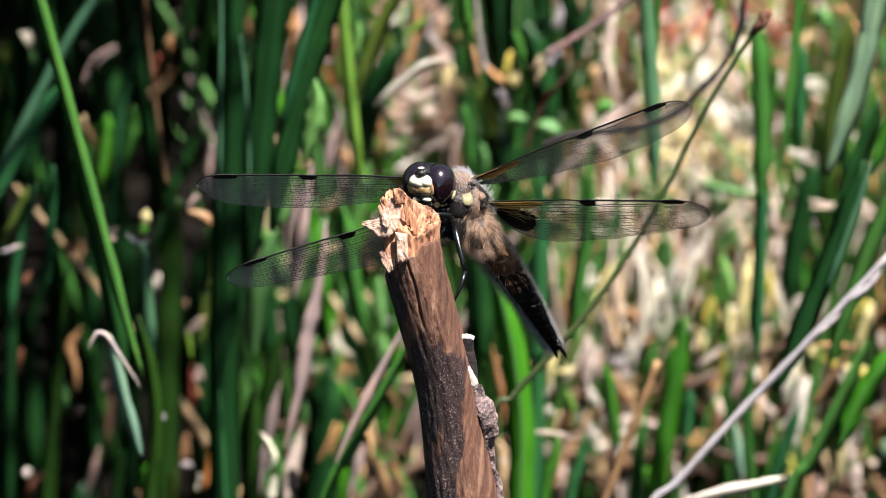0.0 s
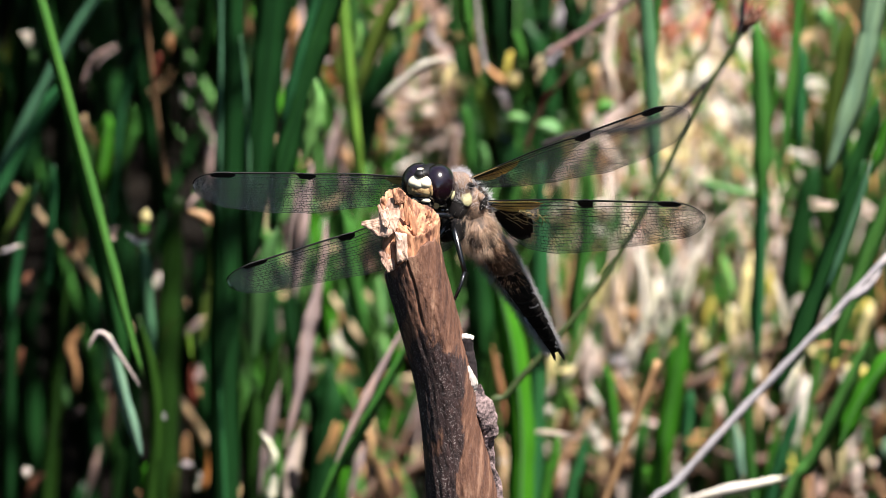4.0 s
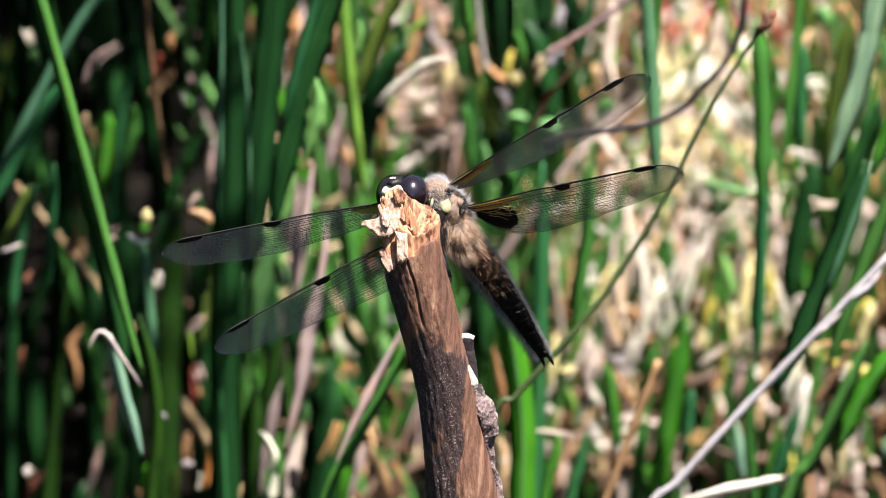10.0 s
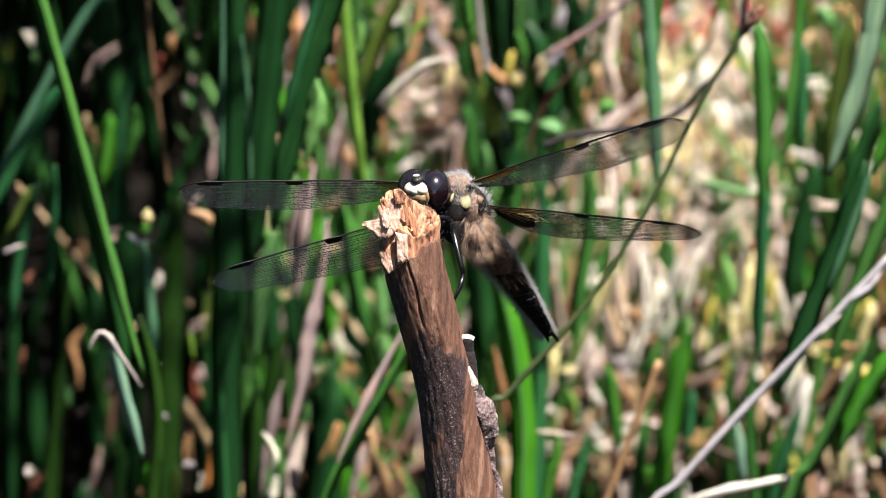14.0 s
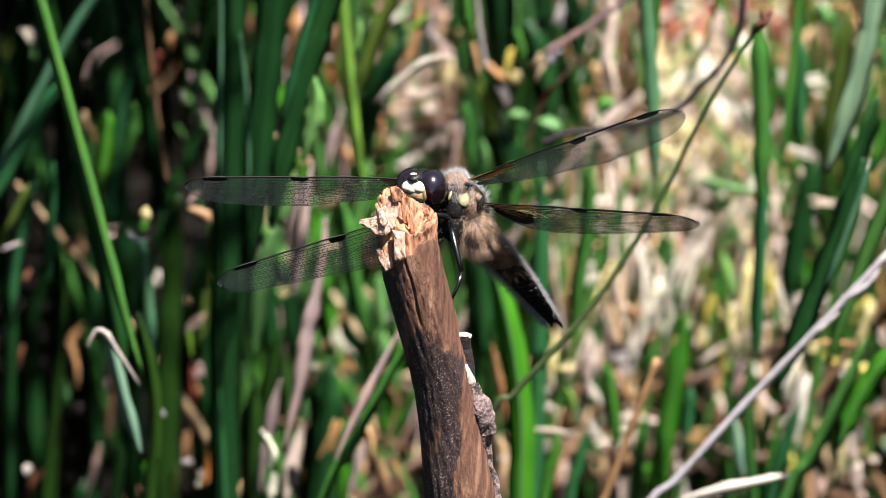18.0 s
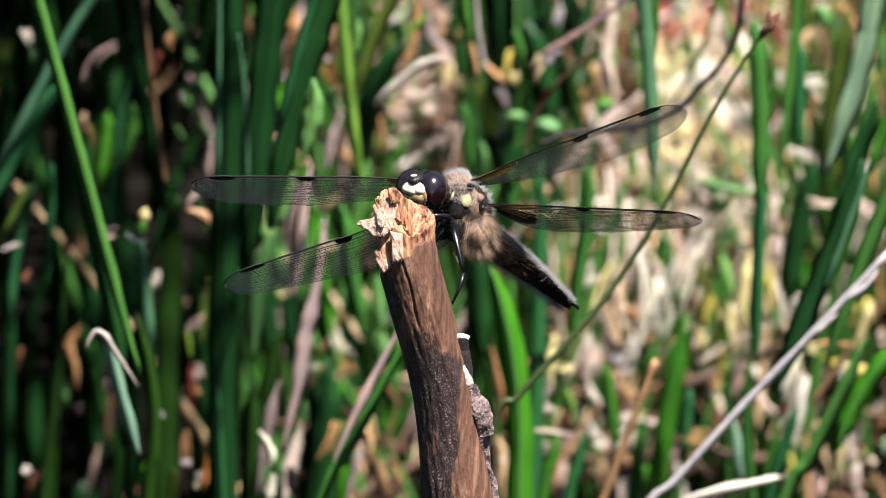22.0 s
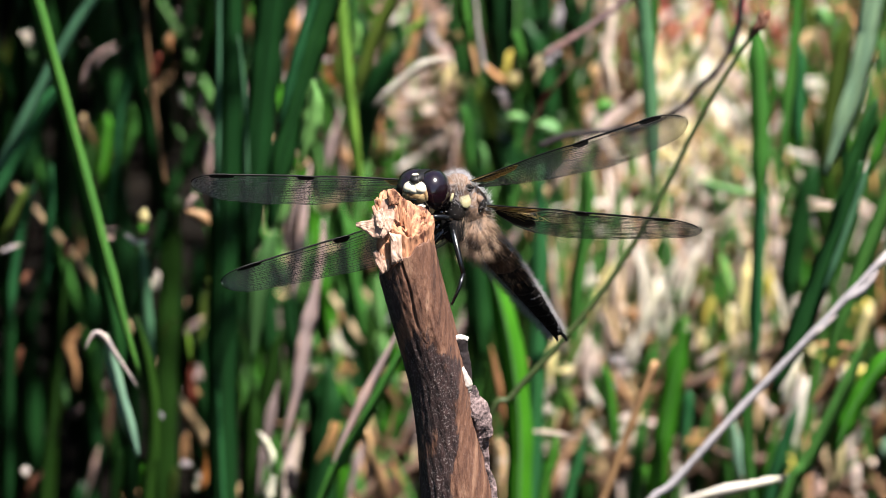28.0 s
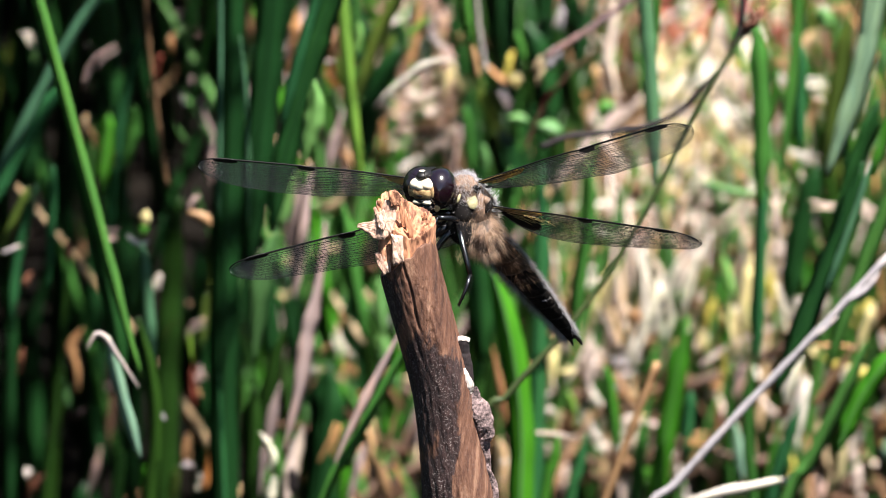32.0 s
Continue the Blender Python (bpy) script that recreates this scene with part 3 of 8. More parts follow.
def clear_film(name, colour, cover, gloss):
    m, nt, nd, bsdf = nodes_of(name)
    n = add(nt, "ShaderNodeTexNoise", Scale=320.0, Detail=3.0)
    nt.links.new(coords(nt), n.inputs["Vector"])
    nt.links.new(ramp(nt, n.outputs[0], [(0.3, shade(colour, 0.7)), (0.7, shade(colour, 1.3))]), bsdf.inputs["Base Color"])
    bsdf.inputs["Roughness"].default_value = gloss
    bsdf.inputs["Specular IOR Level"].default_value = 0.8
    bp = add(nt, "ShaderNodeBump", Strength=1.0, Distance=0.0003)
    nt.links.new(n.outputs[0], bp.inputs["Height"])
    nt.links.new(bp.outputs[0], bsdf.inputs["Normal"])
    tr = nt.nodes.new("ShaderNodeBsdfTransparent")
    tr.inputs[0].default_value = (0.94, 0.94, 0.93, 1)
    ms = nt.nodes.new("ShaderNodeMixShader")
    ms.inputs[0].default_value = cover
    nt.links.new(tr.outputs[0], ms.inputs[1])
    nt.links.new(bsdf.outputs[0], ms.inputs[2])
    nt.links.new(ms.outputs[0], nd["Material Output"].inputs[0])
    return m


FILM = clear_film("clear_wing_film", (0.740, 0.770, 0.820), 0.24, 0.28)
AMBER = clear_film("amber_wing_film", (0.560, 0.330, 0.050), 0.50, 0.35)
DARK_FILM = clear_film("dark_wing_patch", (0.010, 0.006, 0.004), 0.96, 0.6)
DARK_FILM.node_tree.nodes["Principled BSDF"].inputs["Specular IOR Level"].default_value = 0.15

MM = 0.001


def table(pairs, s):
    for (a, h), (b, g) in zip(pairs, pairs[1:]):
        if s <= b:
            return h + (g - h) * (s - a) / (b - a)
    return pairs[-1][1]


def build_wing(name, fore, fly):
    """A wing along +x, leading edge to +y, in its own space."""
    span = 36.0 if fore else 34.5
    node_at = 0.535 if fore else 0.46
    chord = [(0, 2.2), (0.05, 3.2), (0.15, 4.8), (0.3, 6.7), (0.5, 8.1), (0.7, 8.3), (0.80, 7.6), (1.0, 7.6)] if fore else \
            [(0, 4.6), (0.03, 7.8), (0.08, 9.9), (0.2, 11.0), (0.32, 11.0), (0.5, 10.0), (0.7, 8.7), (0.80, 7.7), (1.0, 7.7)]

    def place(s, c, lift=0.0):
        w = table(chord, s)
        lead = 0.9 + 0.9 * min(1, s / 0.35) - 0.25 * math.exp(-((s - node_at) / 0.04) ** 2)
        tail = lead - w
        if s > 0.80:  # the hind edge runs up to the rounded tip
            q = min(1.0, (s - 0.80) / 0.20)
            tail += (w - 2.4) * (1 - (1 - q ** 1.8) ** 0.55)
        if s > 0.89:
            q = min(1.0, (s - 0.89) / 0.11)
            lead -= 2.38 * (1 - math.sqrt(1 - q * q))
        w = lead - tail
        z = 0.22 * math.sin(c * 9 + 1) * (1 - s) * (1 - c) + 0.5 * (s - s * s) - 0.35 * c * c * s
        return Vector((s * span, lead - w * c, z + lift)) * MM

    ns, nc = 84, 14
    bm = bmesh.new()
    along = [1 - (1 - i / ns) ** 1.5 for i in range(ns + 1)]
    grid = [[bm.verts.new(place(s, j / nc)) for j in range(nc + 1)] for s in along]
    for r, q in zip(grid, grid[1:]):
        for j in range(nc):
            bm.faces.new((r[j], r[j + 1], q[j + 1], q[j]))
    wing = part(name, bm, FILM, fly, "clear net-veined wing with dark spots")

    # veins: long ones with the wing, short ones across, staggered
    bm = bmesh.new()
    rng = random.Random(11 if fore else 12)

    def line(path, r0, r1, sides=3):
        n = len(path) - 1
        tube(bm, path, [(r0 + (r1 - r0) * i / n) * MM for i in range(n + 1)], sides)

    cs = [0.0, 0.055, 0.115, 0.175, 0.235, 0.295, 0.36, 0.425, 0.49, 0.555, 0.62, 0.685, 0.75, 0.815, 0.88, 0.94, 1.0]
    heavy = {1: 0.095, 2: 0.115, 3: 0.06, 5: 0.07, 8: 0.06, 12: 0.05, 16: 0.06}

    def wob(j, s):
        if j in (0, 16):
            return cs[j]
        k = cs[j] + 0.012 * math.sin(s * (9 + j) + j * 1.3) * min(1, j / 3)
        if j > 2:  # the lines sweep from the base out to the hind edge
            k = cs[j] + (k - cs[j]) + 0.10 * math.sin(math.pi * min(1, s * 1.1)) * (cs[j] - 0.1) * (1 - cs[j])
        return k

    for j in range(1, 17):
        s1 = node_at if j == 1 else 0.985
        n = 44
        line([place(s1 * i / n + 0.006, wob(j, s1 * i / n), 0.02) for i in range(n + 1)], heavy.get(j, 0.046 if j % 2 else 0.036), 0.034)
    for j in range(16):
        step = (1.1 if j < 2 else 0.80 if j < 6 else 0.60) / span
        s = 0.03 + step * rng.random()
        while s < 0.985:
            s2 = s + step * rng.uniform(-0.45, 0.45) * (j > 1)
            s3 = min(0.99, max(0.005, s2))
            if not (j == 0 and s > node_at * 0.98 and s < node_at * 1.03):
                line([place(s, wob(j, s), 0.02), place(s3, wob(j + 1, s3), 0.02)], 0.040, 0.040)
            s += step * rng.uniform(0.75, 1.25)
    # two bold arcs that bend back to the hind edge
    for a, b in ((0.30, 0.62), (0.46, 0.80)):
        line([place(a + (b - a) * i / 12, 0.3 + 0.69 * (i / 12) ** 1.4, 0.03) for i in range(13)], 0.04, 0.03)
    line([place(1 - 0.03 * (1 - i / 8) ** 2, 1.0, 0.02) for i in range(9)], 0.055, 0.055)
    part("vein_net", bm, VEIN, wing, "fine dark network of veins", kind="stuff")

    bm = bmesh.new()
    pts = [place(1 - (1 - i / 50) ** 1.5, 0.0, 0.02) for i in range(51)]
    tube(bm, pts, [(0.15 if 1 - (1 - i / 50) ** 1.5 > node_at else 0.12) * MM * (1 if i < 38 else 0.6) for i in range(51)], 5)
    part("front_edge", bm, VEIN, wing, "stiff dark front edge")
    bm = bmesh.new()
    tube(bm, [place(0.01 + node_at * 0.6 * i / 20, 0.004, 0.09) for i in range(20)], [(0.085 - 0.003 * i) * MM for i in range(20)], 5)
    part("inner_edge", bm, AMBER_VEIN, wing, "yellowish inner front edge")

    def patch(nm, s0, s1, c0, c1, material, label, lift, ragged=0.0, taper=0.0):
        b2 = bmesh.new()
        n, k = 16, 6
        top = []
        for i in range(n + 1):
            s = s0 + (s1 - s0) * i / n
            e = 1 - abs(2 * i / n - 1) ** 6
            row = []
            for j in range(k + 1):
                cc = c0 + (c1 - c0) * (0.5 + (j / k - 0.5) * max(0.25, e)) * (1 - taper * (i / n) ** 1.3)
                if ragged and j == k:
                    cc += ragged * noise.noise(Vector((i * 0.7, 3, c0)))
                row.append((s, cc))
            top.append(row)
        up = [[b2.verts.new(place(s, c, lift)) for s, c in r] for r in top]
        dn = [[b2.verts.new(place(s, c, -lift)) for s, c in r] for r in top]
        for g in (up, dn):
            for r, q in zip(g, g[1:]):
                for j in range(k):
                    b2.faces.new((r[j], r[j + 1], q[j + 1], q[j]))
        for i in range(n):
            for j in (0, k):
                b2.faces.new((up[i][j], up[i + 1][j], dn[i + 1][j], dn[i][j]))
        part(nm, b2, material, wing, label)

    patch("wing_spot", 0.830 if fore else 0.815, 0.930 if fore else 0.920, -0.03, 0.125 if fore else 0.105, WING_BLACK, "black spot near the wing tip", 0.07)
    patch("node_spot", node_at - 0.022, node_at + 0.050, -0.03, 0.12, WING_BLACK, "black spot halfway along the wing", 0.06, 0.05)
    patch("amber_base", 0.012, 0.24 if fore else 0.27, 0.03, 0.62 if fore else 0.30, AMBER, "amber streak at the wing base", 0.035, 0.10, 0.75)
    if not fore:
        patch("dark_base", 0.006, 0.170, 0.24, 0.94, DARK_FILM, "blackish patch at the wing base", 0.05, 0.1, 0.45)
        b3 = bmesh.new()
        for i in range(15):
            s, c = 0.04 + 0.011 * i, 0.24 + 0.22 * rng.random()
            path = [place(s + 0.02 * q, c + 0.06 * q * rng.uniform(-1, 1), 0.10) for q in range(4)]
            tube(b3, path, [0.06 * MM] * 4, 3)
        part("amber_vein_net", b3, AMBER_VEIN, wing, "yellow veins over the dark patch")
    return wing


def hairs(bm, rng, spots, length, thick, droop):
    for p, d in spots:
        a = d.cross(Vector((0.3, 0.5, 0.8))).normalized()
        b = d.cross(a)
        l = length * rng.uniform(0.5, 1.2)
        bend = (droop + Vector((rng.uniform(-0.9, 0.9), rng.uniform(-0.9, 0.9), rng.uniform(-0.9, 0.9)))) * l * 0.45
        tip = bm.verts.new(p + d * l + bend)
        root = [bm.verts.new(p + (a * math.cos(w) + b * math.sin(w)) * thick) for w in (0, 2.1, 4.2)]
        mid = [bm.verts.new(p + d * l * 0.55 + bend * 0.3 + (a * math.cos(w) + b * math.sin(w)) * thick * 0.7) for w in (0, 2.1, 4.2)]
        for k in range(3):
            bm.faces.new((root[k], root[(k + 1) % 3], mid[(k + 1) % 3], mid[k]))
            bm.faces.new((mid[k], mid[(k + 1) % 3], tip))


def build_dragonfly():
    fly = new("dragonfly")
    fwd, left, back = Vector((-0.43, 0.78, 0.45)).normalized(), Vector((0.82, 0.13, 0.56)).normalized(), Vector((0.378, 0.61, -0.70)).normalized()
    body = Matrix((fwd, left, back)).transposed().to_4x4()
    rng = random.Random(3)

    # thorax: a deep egg, with a collar towards the head and plates on the side
    bm = bmesh.new()
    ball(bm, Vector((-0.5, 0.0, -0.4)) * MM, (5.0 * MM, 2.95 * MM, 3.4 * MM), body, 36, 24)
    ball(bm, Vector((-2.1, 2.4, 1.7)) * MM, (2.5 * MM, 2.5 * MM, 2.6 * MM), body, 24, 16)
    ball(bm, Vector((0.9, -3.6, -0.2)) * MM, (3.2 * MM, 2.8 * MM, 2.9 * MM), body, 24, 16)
    for v in bm.verts:
        v.co += noise.noise_vector(v.co * 500) * 0.0004 + noise.noise_vector(v.co * 1600) * 0.00012
    surface = [(v.co.copy(), v.normal.copy()) for v in bm.verts]
    thorax = part("thorax", bm, THORAX, fly, "furry brown thorax")

    sparse = []

    def plate(name, centre, size, turn, material, label):
        b = bmesh.new()
        ball(b, Vector(centre) * MM, Vector(size) * MM, turn, 20, 12)
        for v in b.verts:
            v.co += noise.noise_vector(v.co * 900) * (0.00004 if material is SPOT else 0.00012)
        if material is DARK_SIDE:
            b.normal_update()
            sparse.extend((v.co.copy(), v.normal.copy()) for v in b.verts if v.normal.z > 0 and rng.random() < 0.22)
        return part(name, b, material, thorax, label)

    plate("side_plate", (-0.70, 1.15, 3.72), (0.82, 1.20, 0.26), pose(0, 0, 0, 0, 20, 12), SPOT, "pale yellow plate on the side")
    plate("side_plate", (-2.6, 1.5, 4.6), (0.22, 0.7, 0.35), pose(0, 0, 0, 0, 10, -18), SPOT, "pale yellow plate on the side")
    plate("dark_plate", (-1.05, 1.25, 3.40), (1.10, 1.65, 0.35), pose(0, 0, 0, 0, 20, 12), DARK_SIDE, "black ring round the pale plate")
    plate("dark_plate", (-0.7, 3.1, 2.6), (1.3, 0.5, 1.1), pose(0, 0, 0, 0, 15, -12), DARK_SIDE, "black seam under the wing")
    plate("dark_plate", (-2.0, 0.2, 3.1), (1.5, 2.2, 1.0), pose(0, 0, 0, 0, 10, 0), DARK_SIDE, "black front of the side")
    plate("dark_plate", (-2.4, -2.6, 2.4), (1.7, 2.6, 1.3), pose(0, 0, 0, 0, 0, 14), DARK_SIDE, "black leg base")
    plate("dark_plate", (1.7, 0.4, 2.3), (0.45, 1.1, 0.7), pose(0, 0, 0, 0, 20, -24), DARK_SIDE, "black seam across the side")
    plate("dark_plate", (-0.7, 2.65, 3.0), (0.9, 0.40, 0.7), pose(0, 0, 0, 0, 10, -20), DARK_SIDE, "black seam above the pale plate")
    plate("side_plate", (1.5, 0.9, 1.7), (0.7, 1.2, 0.9), pose(0, 0, 0, 0, 20, 24), THORAX, "brown side plate")

    # fur
    spots = []
    for p, n in surface:
        spots.append((p, n))
    rng.shuffle(spots)
    centre = Vector((0.3, -0.5, -0.2)) * MM
    tan, silver = bmesh.new(), bmesh.new()
    tan_spots, silver_spots, dark_spots = [], [], []
    for i in range(14000):
        p, n = spots[i % len(spots)]
        d = (p - centre).normalized()
        q = p + Vector((rng.uniform(-1, 1), rng.uniform(-1, 1), rng.uniform(-1, 1))) * 0.0003
        patchy = noise.noise(p * 620)
        if patchy > 0.10 and d.y < 0.80:
            if rng.random() < 0.6:
                dark_spots.append((q, d))
        elif d.y > 0.12 and p.x < 0.0036 or d.x > 0.85:
            silver_spots.append((q, d))
        elif p.y < -0.0006 or rng.random() < 0.8:
            tan_spots.append((q, d))
    hairs(tan, rng, [h for h in tan_spots if h[0].y > -0.0006], 0.80 * MM, 0.012 * MM, Vector((0.15, -0.5, 0.2)))
    hairs(tan, rng, [h for h in tan_spots if h[0].y <= -0.0006], 1.35 * MM, 0.013 * MM, Vector((0.35, -0.6, 0.3)))
    hairs(silver, rng, silver_spots, 0.75 * MM, 0.017 * MM, Vector((0.2, 0.1, 0)))
    dark = bmesh.new()
    hairs(dark, rng, dark_spots, 0.8 * MM, 0.026 * MM, Vector((0.15, -0.4, 0.2)))
    part("dark_fur", dark, DARK_FUR, thorax, "patches of dark brown fur", kind="stuff")
    part("fur", tan, HAIR_TAN, thorax, "shaggy tan fur", kind="stuff")
    hairs(silver, rng, sparse, 0.6 * MM, 0.012 * MM, Vector((0, -0.3, 0)))
    part("pale_fur", silver, HAIR_WHITE, thorax, "short silvery fur", kind="stuff")

    # head, facing +z in its own space
    bm = bmesh.new()
    ball(bm, Vector((0, -0.3, -0.6)) * MM, (2.7 * MM, 2.7 * MM, 1.8 * MM), None, 24, 16)
    head = part("head", bm, BLACK, fly, "black head with large eyes")

    def piece(name, balls, material, label, rough=0.0):
        b = bmesh.new()
        for c, r, turn in balls:
            ball(b, Vector(c) * MM, Vector(r) * MM, pose(0, 0, 0, *turn), 28, 18)
        return part(name, b, material, head, label)

    piece("eye", [((1.5, 0.3, -0.2), (2.5, 3.0, 2.75), (0, 20, -4))], EYE_SKIN, "large glossy dark maroon eye")
    piece("eye", [((-1.5, 0.3, -0.2), (2.5, 3.0, 2.75), (0, -20, 4))], EYE_SKIN, "large glossy dark maroon eye")
    piece("forehead", [((-0.80, 1.15, 1.78), (1.30, 0.95, 1.22), (0, 0, 8)), ((0.80, 1.15, 1.78), (1.30, 0.95, 1.22), (0, 0, -8)), ((0, 0.98, 1.92), (1.25, 0.90, 1.18), (0, 0, 0))], FACE, "two-lobed ivory forehead")
    piece("face", [((0, 0.15, 1.85), (2.2, 1.35, 1.15), (0, 0, 0)), ((-1.75, 0.3, 1.7), (0.75, 1.4, 0.9), (0, 0, 0)), ((1.75, 0.3, 1.7), (0.75, 1.4, 0.9), (0, 0, 0))], FACE_YELLOW, "ochre-yellow face")
    piece("face_mark", [((0, -0.35, 2.95), (0.5, 0.16, 0.08), (0, 0, 0))], BLACK, "small dark mark")
    piece("lip", [((0, -1.1, 2.0), (1.6, 0.42, 0.85), (0, 0, 0))], BLACK, "black upper lip")
    piece("jaw", [((-0.70, -1.30, 2.35), (0.80, 0.42, 0.50), (0, 0, 6))], FACE, "ivory jaw plate")
    piece("jaw", [((0.70, -1.30, 2.35), (0.80, 0.42, 0.50), (0, 0, -6))], FACE, "ivory jaw plate")
    piece("mouth", [((0, -2.2, 1.4), (1.6, 0.85, 1.2), (0, 0, 0))], BLACK, "black mouthparts")
    piece("cheek", [((1.8, -2.1, 1.2), (0.4, 0.8, 0.5), (0, 0, -14))], FACE_YELLOW, "yellow cheek")
    piece("cheek", [((-1.8, -2.1, 1.2), (0.4, 0.8, 0.5), (0, 0, 14))], FACE_YELLOW, "yellow cheek")
    piece("crown", [((0, 2.35, 1.0), (1.10, 0.80, 1.75), (0, 0, 0)), ((0, 1.9, -0.4), (1.7, 1.3, 2.1), (0, 0, 0))], BLACK, "black bump on the crown")
    piece("crown_spot", [((-0.1, 3.05, 1.75), (0.50, 0.16, 0.40), (0, 0, 0))], FACE, "ivory spot on the crown")
    for sx in (-1, 1):
        b = bmesh.new()
        tube(b, [Vector(q) * MM for q in ((0.75 * sx, 2.1, 2.1), (0.95 * sx, 2.9, 2.9), (1.25 * sx, 3.7, 3.4))], [0.08 * MM, 0.05 * MM, 0.02 * MM], 5)
        part("feeler", b, BLACK, head, "short bristle feeler")
    b = bmesh.new()
    face_spots = []
    for i in range(140):
        x, y = rng.uniform(-1.9, 1.9), rng.uniform(-2.3, 0.6)
        face_spots.append((Vector((x, y, 2.3 - 0.2 * abs(x))) * MM, Vector((x * 0.3, y * 0.2, 1)).normalized()))
    hairs(b, rng, face_spots, 0.5 * MM, 0.012 * MM, Vector((0, 0.2, 0)))
    part("face_hair", b, HAIR_TAN, head, "fine face bristles", kind="stuff")

    # abdomen along +x, its back to +y
    length = 26.2
    abdomen = None
    halves = [(0, 2.5), (0.08, 2.9), (0.18, 3.0), (0.3, 2.75), (0.45, 2.45), (0.6, 2.1), (0.75, 1.65), (0.87, 1.3), (0.95, 1.05), (1.0, 0.8)]
    cuts = [0, 0.05, 0.15, 0.27, 0.39, 0.51, 0.63, 0.74, 0.84, 0.90, 0.94]
    fringe, under = [], []
    for i in range(10):
        a, c = cuts[i], cuts[i + 1] + 0.006
        bm = bmesh.new()
        rows = []
        for k in range(7):
            s = a + (c - a) * k / 6
            w = table(halves, s) * (0.99 + 0.01 * math.sin(math.pi * k / 6))
            h = w * 0.62
            row = []
            for q in range(28):
                g = 2 * math.pi * q / 28
                keel = 0.22 * w if abs(math.sin(g) - 1) < 0.03 else 0
                co = Vector((s * length, math.sin(g) * h + keel + 0.6 * math.sin(s * 2.4), math.cos(g) * w)) * MM
                row.append(bm.verts.new(co))
                rim = 0.62 * math.sin(g) + 0.78 * math.cos(g)
                if abs(rim) > 0.70 and k < 6:
                    (fringe if rim > 0 else under).append((co + Vector((rng.uniform(-0.35, 0.35) * MM, 0, 0)), Vector((0.45, math.sin(g), math.cos(g))).normalized()))
            rows.append(row)
        for r, q in zip(rows, rows[1:]):
            for k in range(28):
                bm.faces.new((r[k], r[(k + 1) % 28], q[(k + 1) % 28], q[k]))
        bm.faces.new(rows[0][::-1])
        bm.faces.new(rows[-1])
        mat = TAIL_BROWN if i < 3 else TAIL
        if i == 0:
            abdomen = part("abdomen", bm, mat, fly, "tapering blackish abdomen with a silvery fringe")
        else:
            part("segment", bm, mat, abdomen)
    for sz in (-1, 1):
        b = bmesh.new()
        tube(b, [Vector(q) * MM for q in ((24.0, 0.5, 0.35 * sz), (25.2, 0.7, 0.6 * sz), (26.4, 0.6, 0.75 * sz), (27.0, 0.4, 0.8 * sz))], [0.28 * MM, 0.30 * MM, 0.26 * MM, 0.08 * MM], 8)
        part("tail_clasper", b, BLACK, abdomen, "black tail clasper")
    b = bmesh.new()
    hairs(b, rng, [(p + Vector((q * MM, 0, 0)), d) for p, d in fringe for q in (-0.2, 0.0, 0.2, 0.4)], 0.70 * MM, 0.022 * MM, Vector((0.3, 0, 0)))
    hairs(b, rng, [(p + Vector((q * MM, 0, 0)), d) for p, d in under for q in (-0.3, -0.1, 0.1, 0.3)], 1.15 * MM, 0.022 * MM, Vector((0.5, 0, 0)))
    part("fringe", b, HAIR_GREY, abdomen, "silvery hair fringe", kind="stuff")
    b = bmesh.new()
    tufts = []
    for i in range(700):
        s = 0.40 * rng.random() ** 2
        g = rng.uniform(0, 2 * math.pi)
        w = table(halves, s)
        tufts.append((Vector((s * length, math.sin(g) * w * 0.6, math.cos(g) * w)) * MM, Vector((0.6, math.sin(g), math.cos(g))).normalized()))
    hairs(b, rng, tufts, 0.75 * MM, 0.015 * MM, Vector((1.2, 0, 0)))
    part("tan_hair", b, HAIR_TAN, abdomen, "tan hair tufts", kind="stuff")
    b = bmesh.new()
    flecks = []
    for i in range(75):  # small pale tufts in rows along the flanks
        s = rng.uniform(0.25, 0.93)
        g = rng.gauss(0.55, 0.5)
        for k in range(7):
            sk, gk = s + rng.gauss(0, 0.006), g + rng.gauss(0, 0.09)
            w = table(halves, sk)
            flecks.append((Vector((sk * length, math.sin(gk) * w * 0.62 + 0.6 * math.sin(sk * 2.4), math.cos(gk) * w)) * MM, Vector((1.5, math.sin(gk), math.cos(gk))).normalized()))
    hairs(b, rng, flecks, 0.32 * MM, 0.016 * MM, Vector((1.2, 0, 0)))
    part("pale_hair", b, HAIR_WHITE, abdomen, "scattered greyish hair flecks", kind="stuff")

    # legs: thigh, shin with spines, foot
    legs = [
        [(-2.6, -2.4, 3.6), (-1.9, -5.4, 5.4), (-0.95, -9.2, 6.2), (-1.5, -11.2, 6.4), (-2.6, -13.6, 6.6)],
        [(-2.8, -1.5, 4.2), (-4.0, -1.25, 5.4), (-5.6, -1.2, 6.0), (-6.2, -2.6, 6.2), (-6.4, -4.0, 6.4)],
        [(-3.4, -2.8, 2.6), (-5.2, -4.8, 2.6), (-6.6, -7.2, 2.4), (-6.8, -9.4, 3.4), (-7.0, -11.4, 4.6)],
        [(-3.6, -0.6, 2.4), (-5.6, -0.4, 1.4), (-7.6, -1.0, 2.0), (-7.9, -3.4, 3.8), (-7.6, -5.0, 5.6)],
        [(-3.8, -2.0, 1.6), (-6.4, -4.0, 0.8), (-8.0, -6.6, 2.2), (-7.6, -8.6, 4.0), (-7.2, -10.4, 5.6)],
    ]
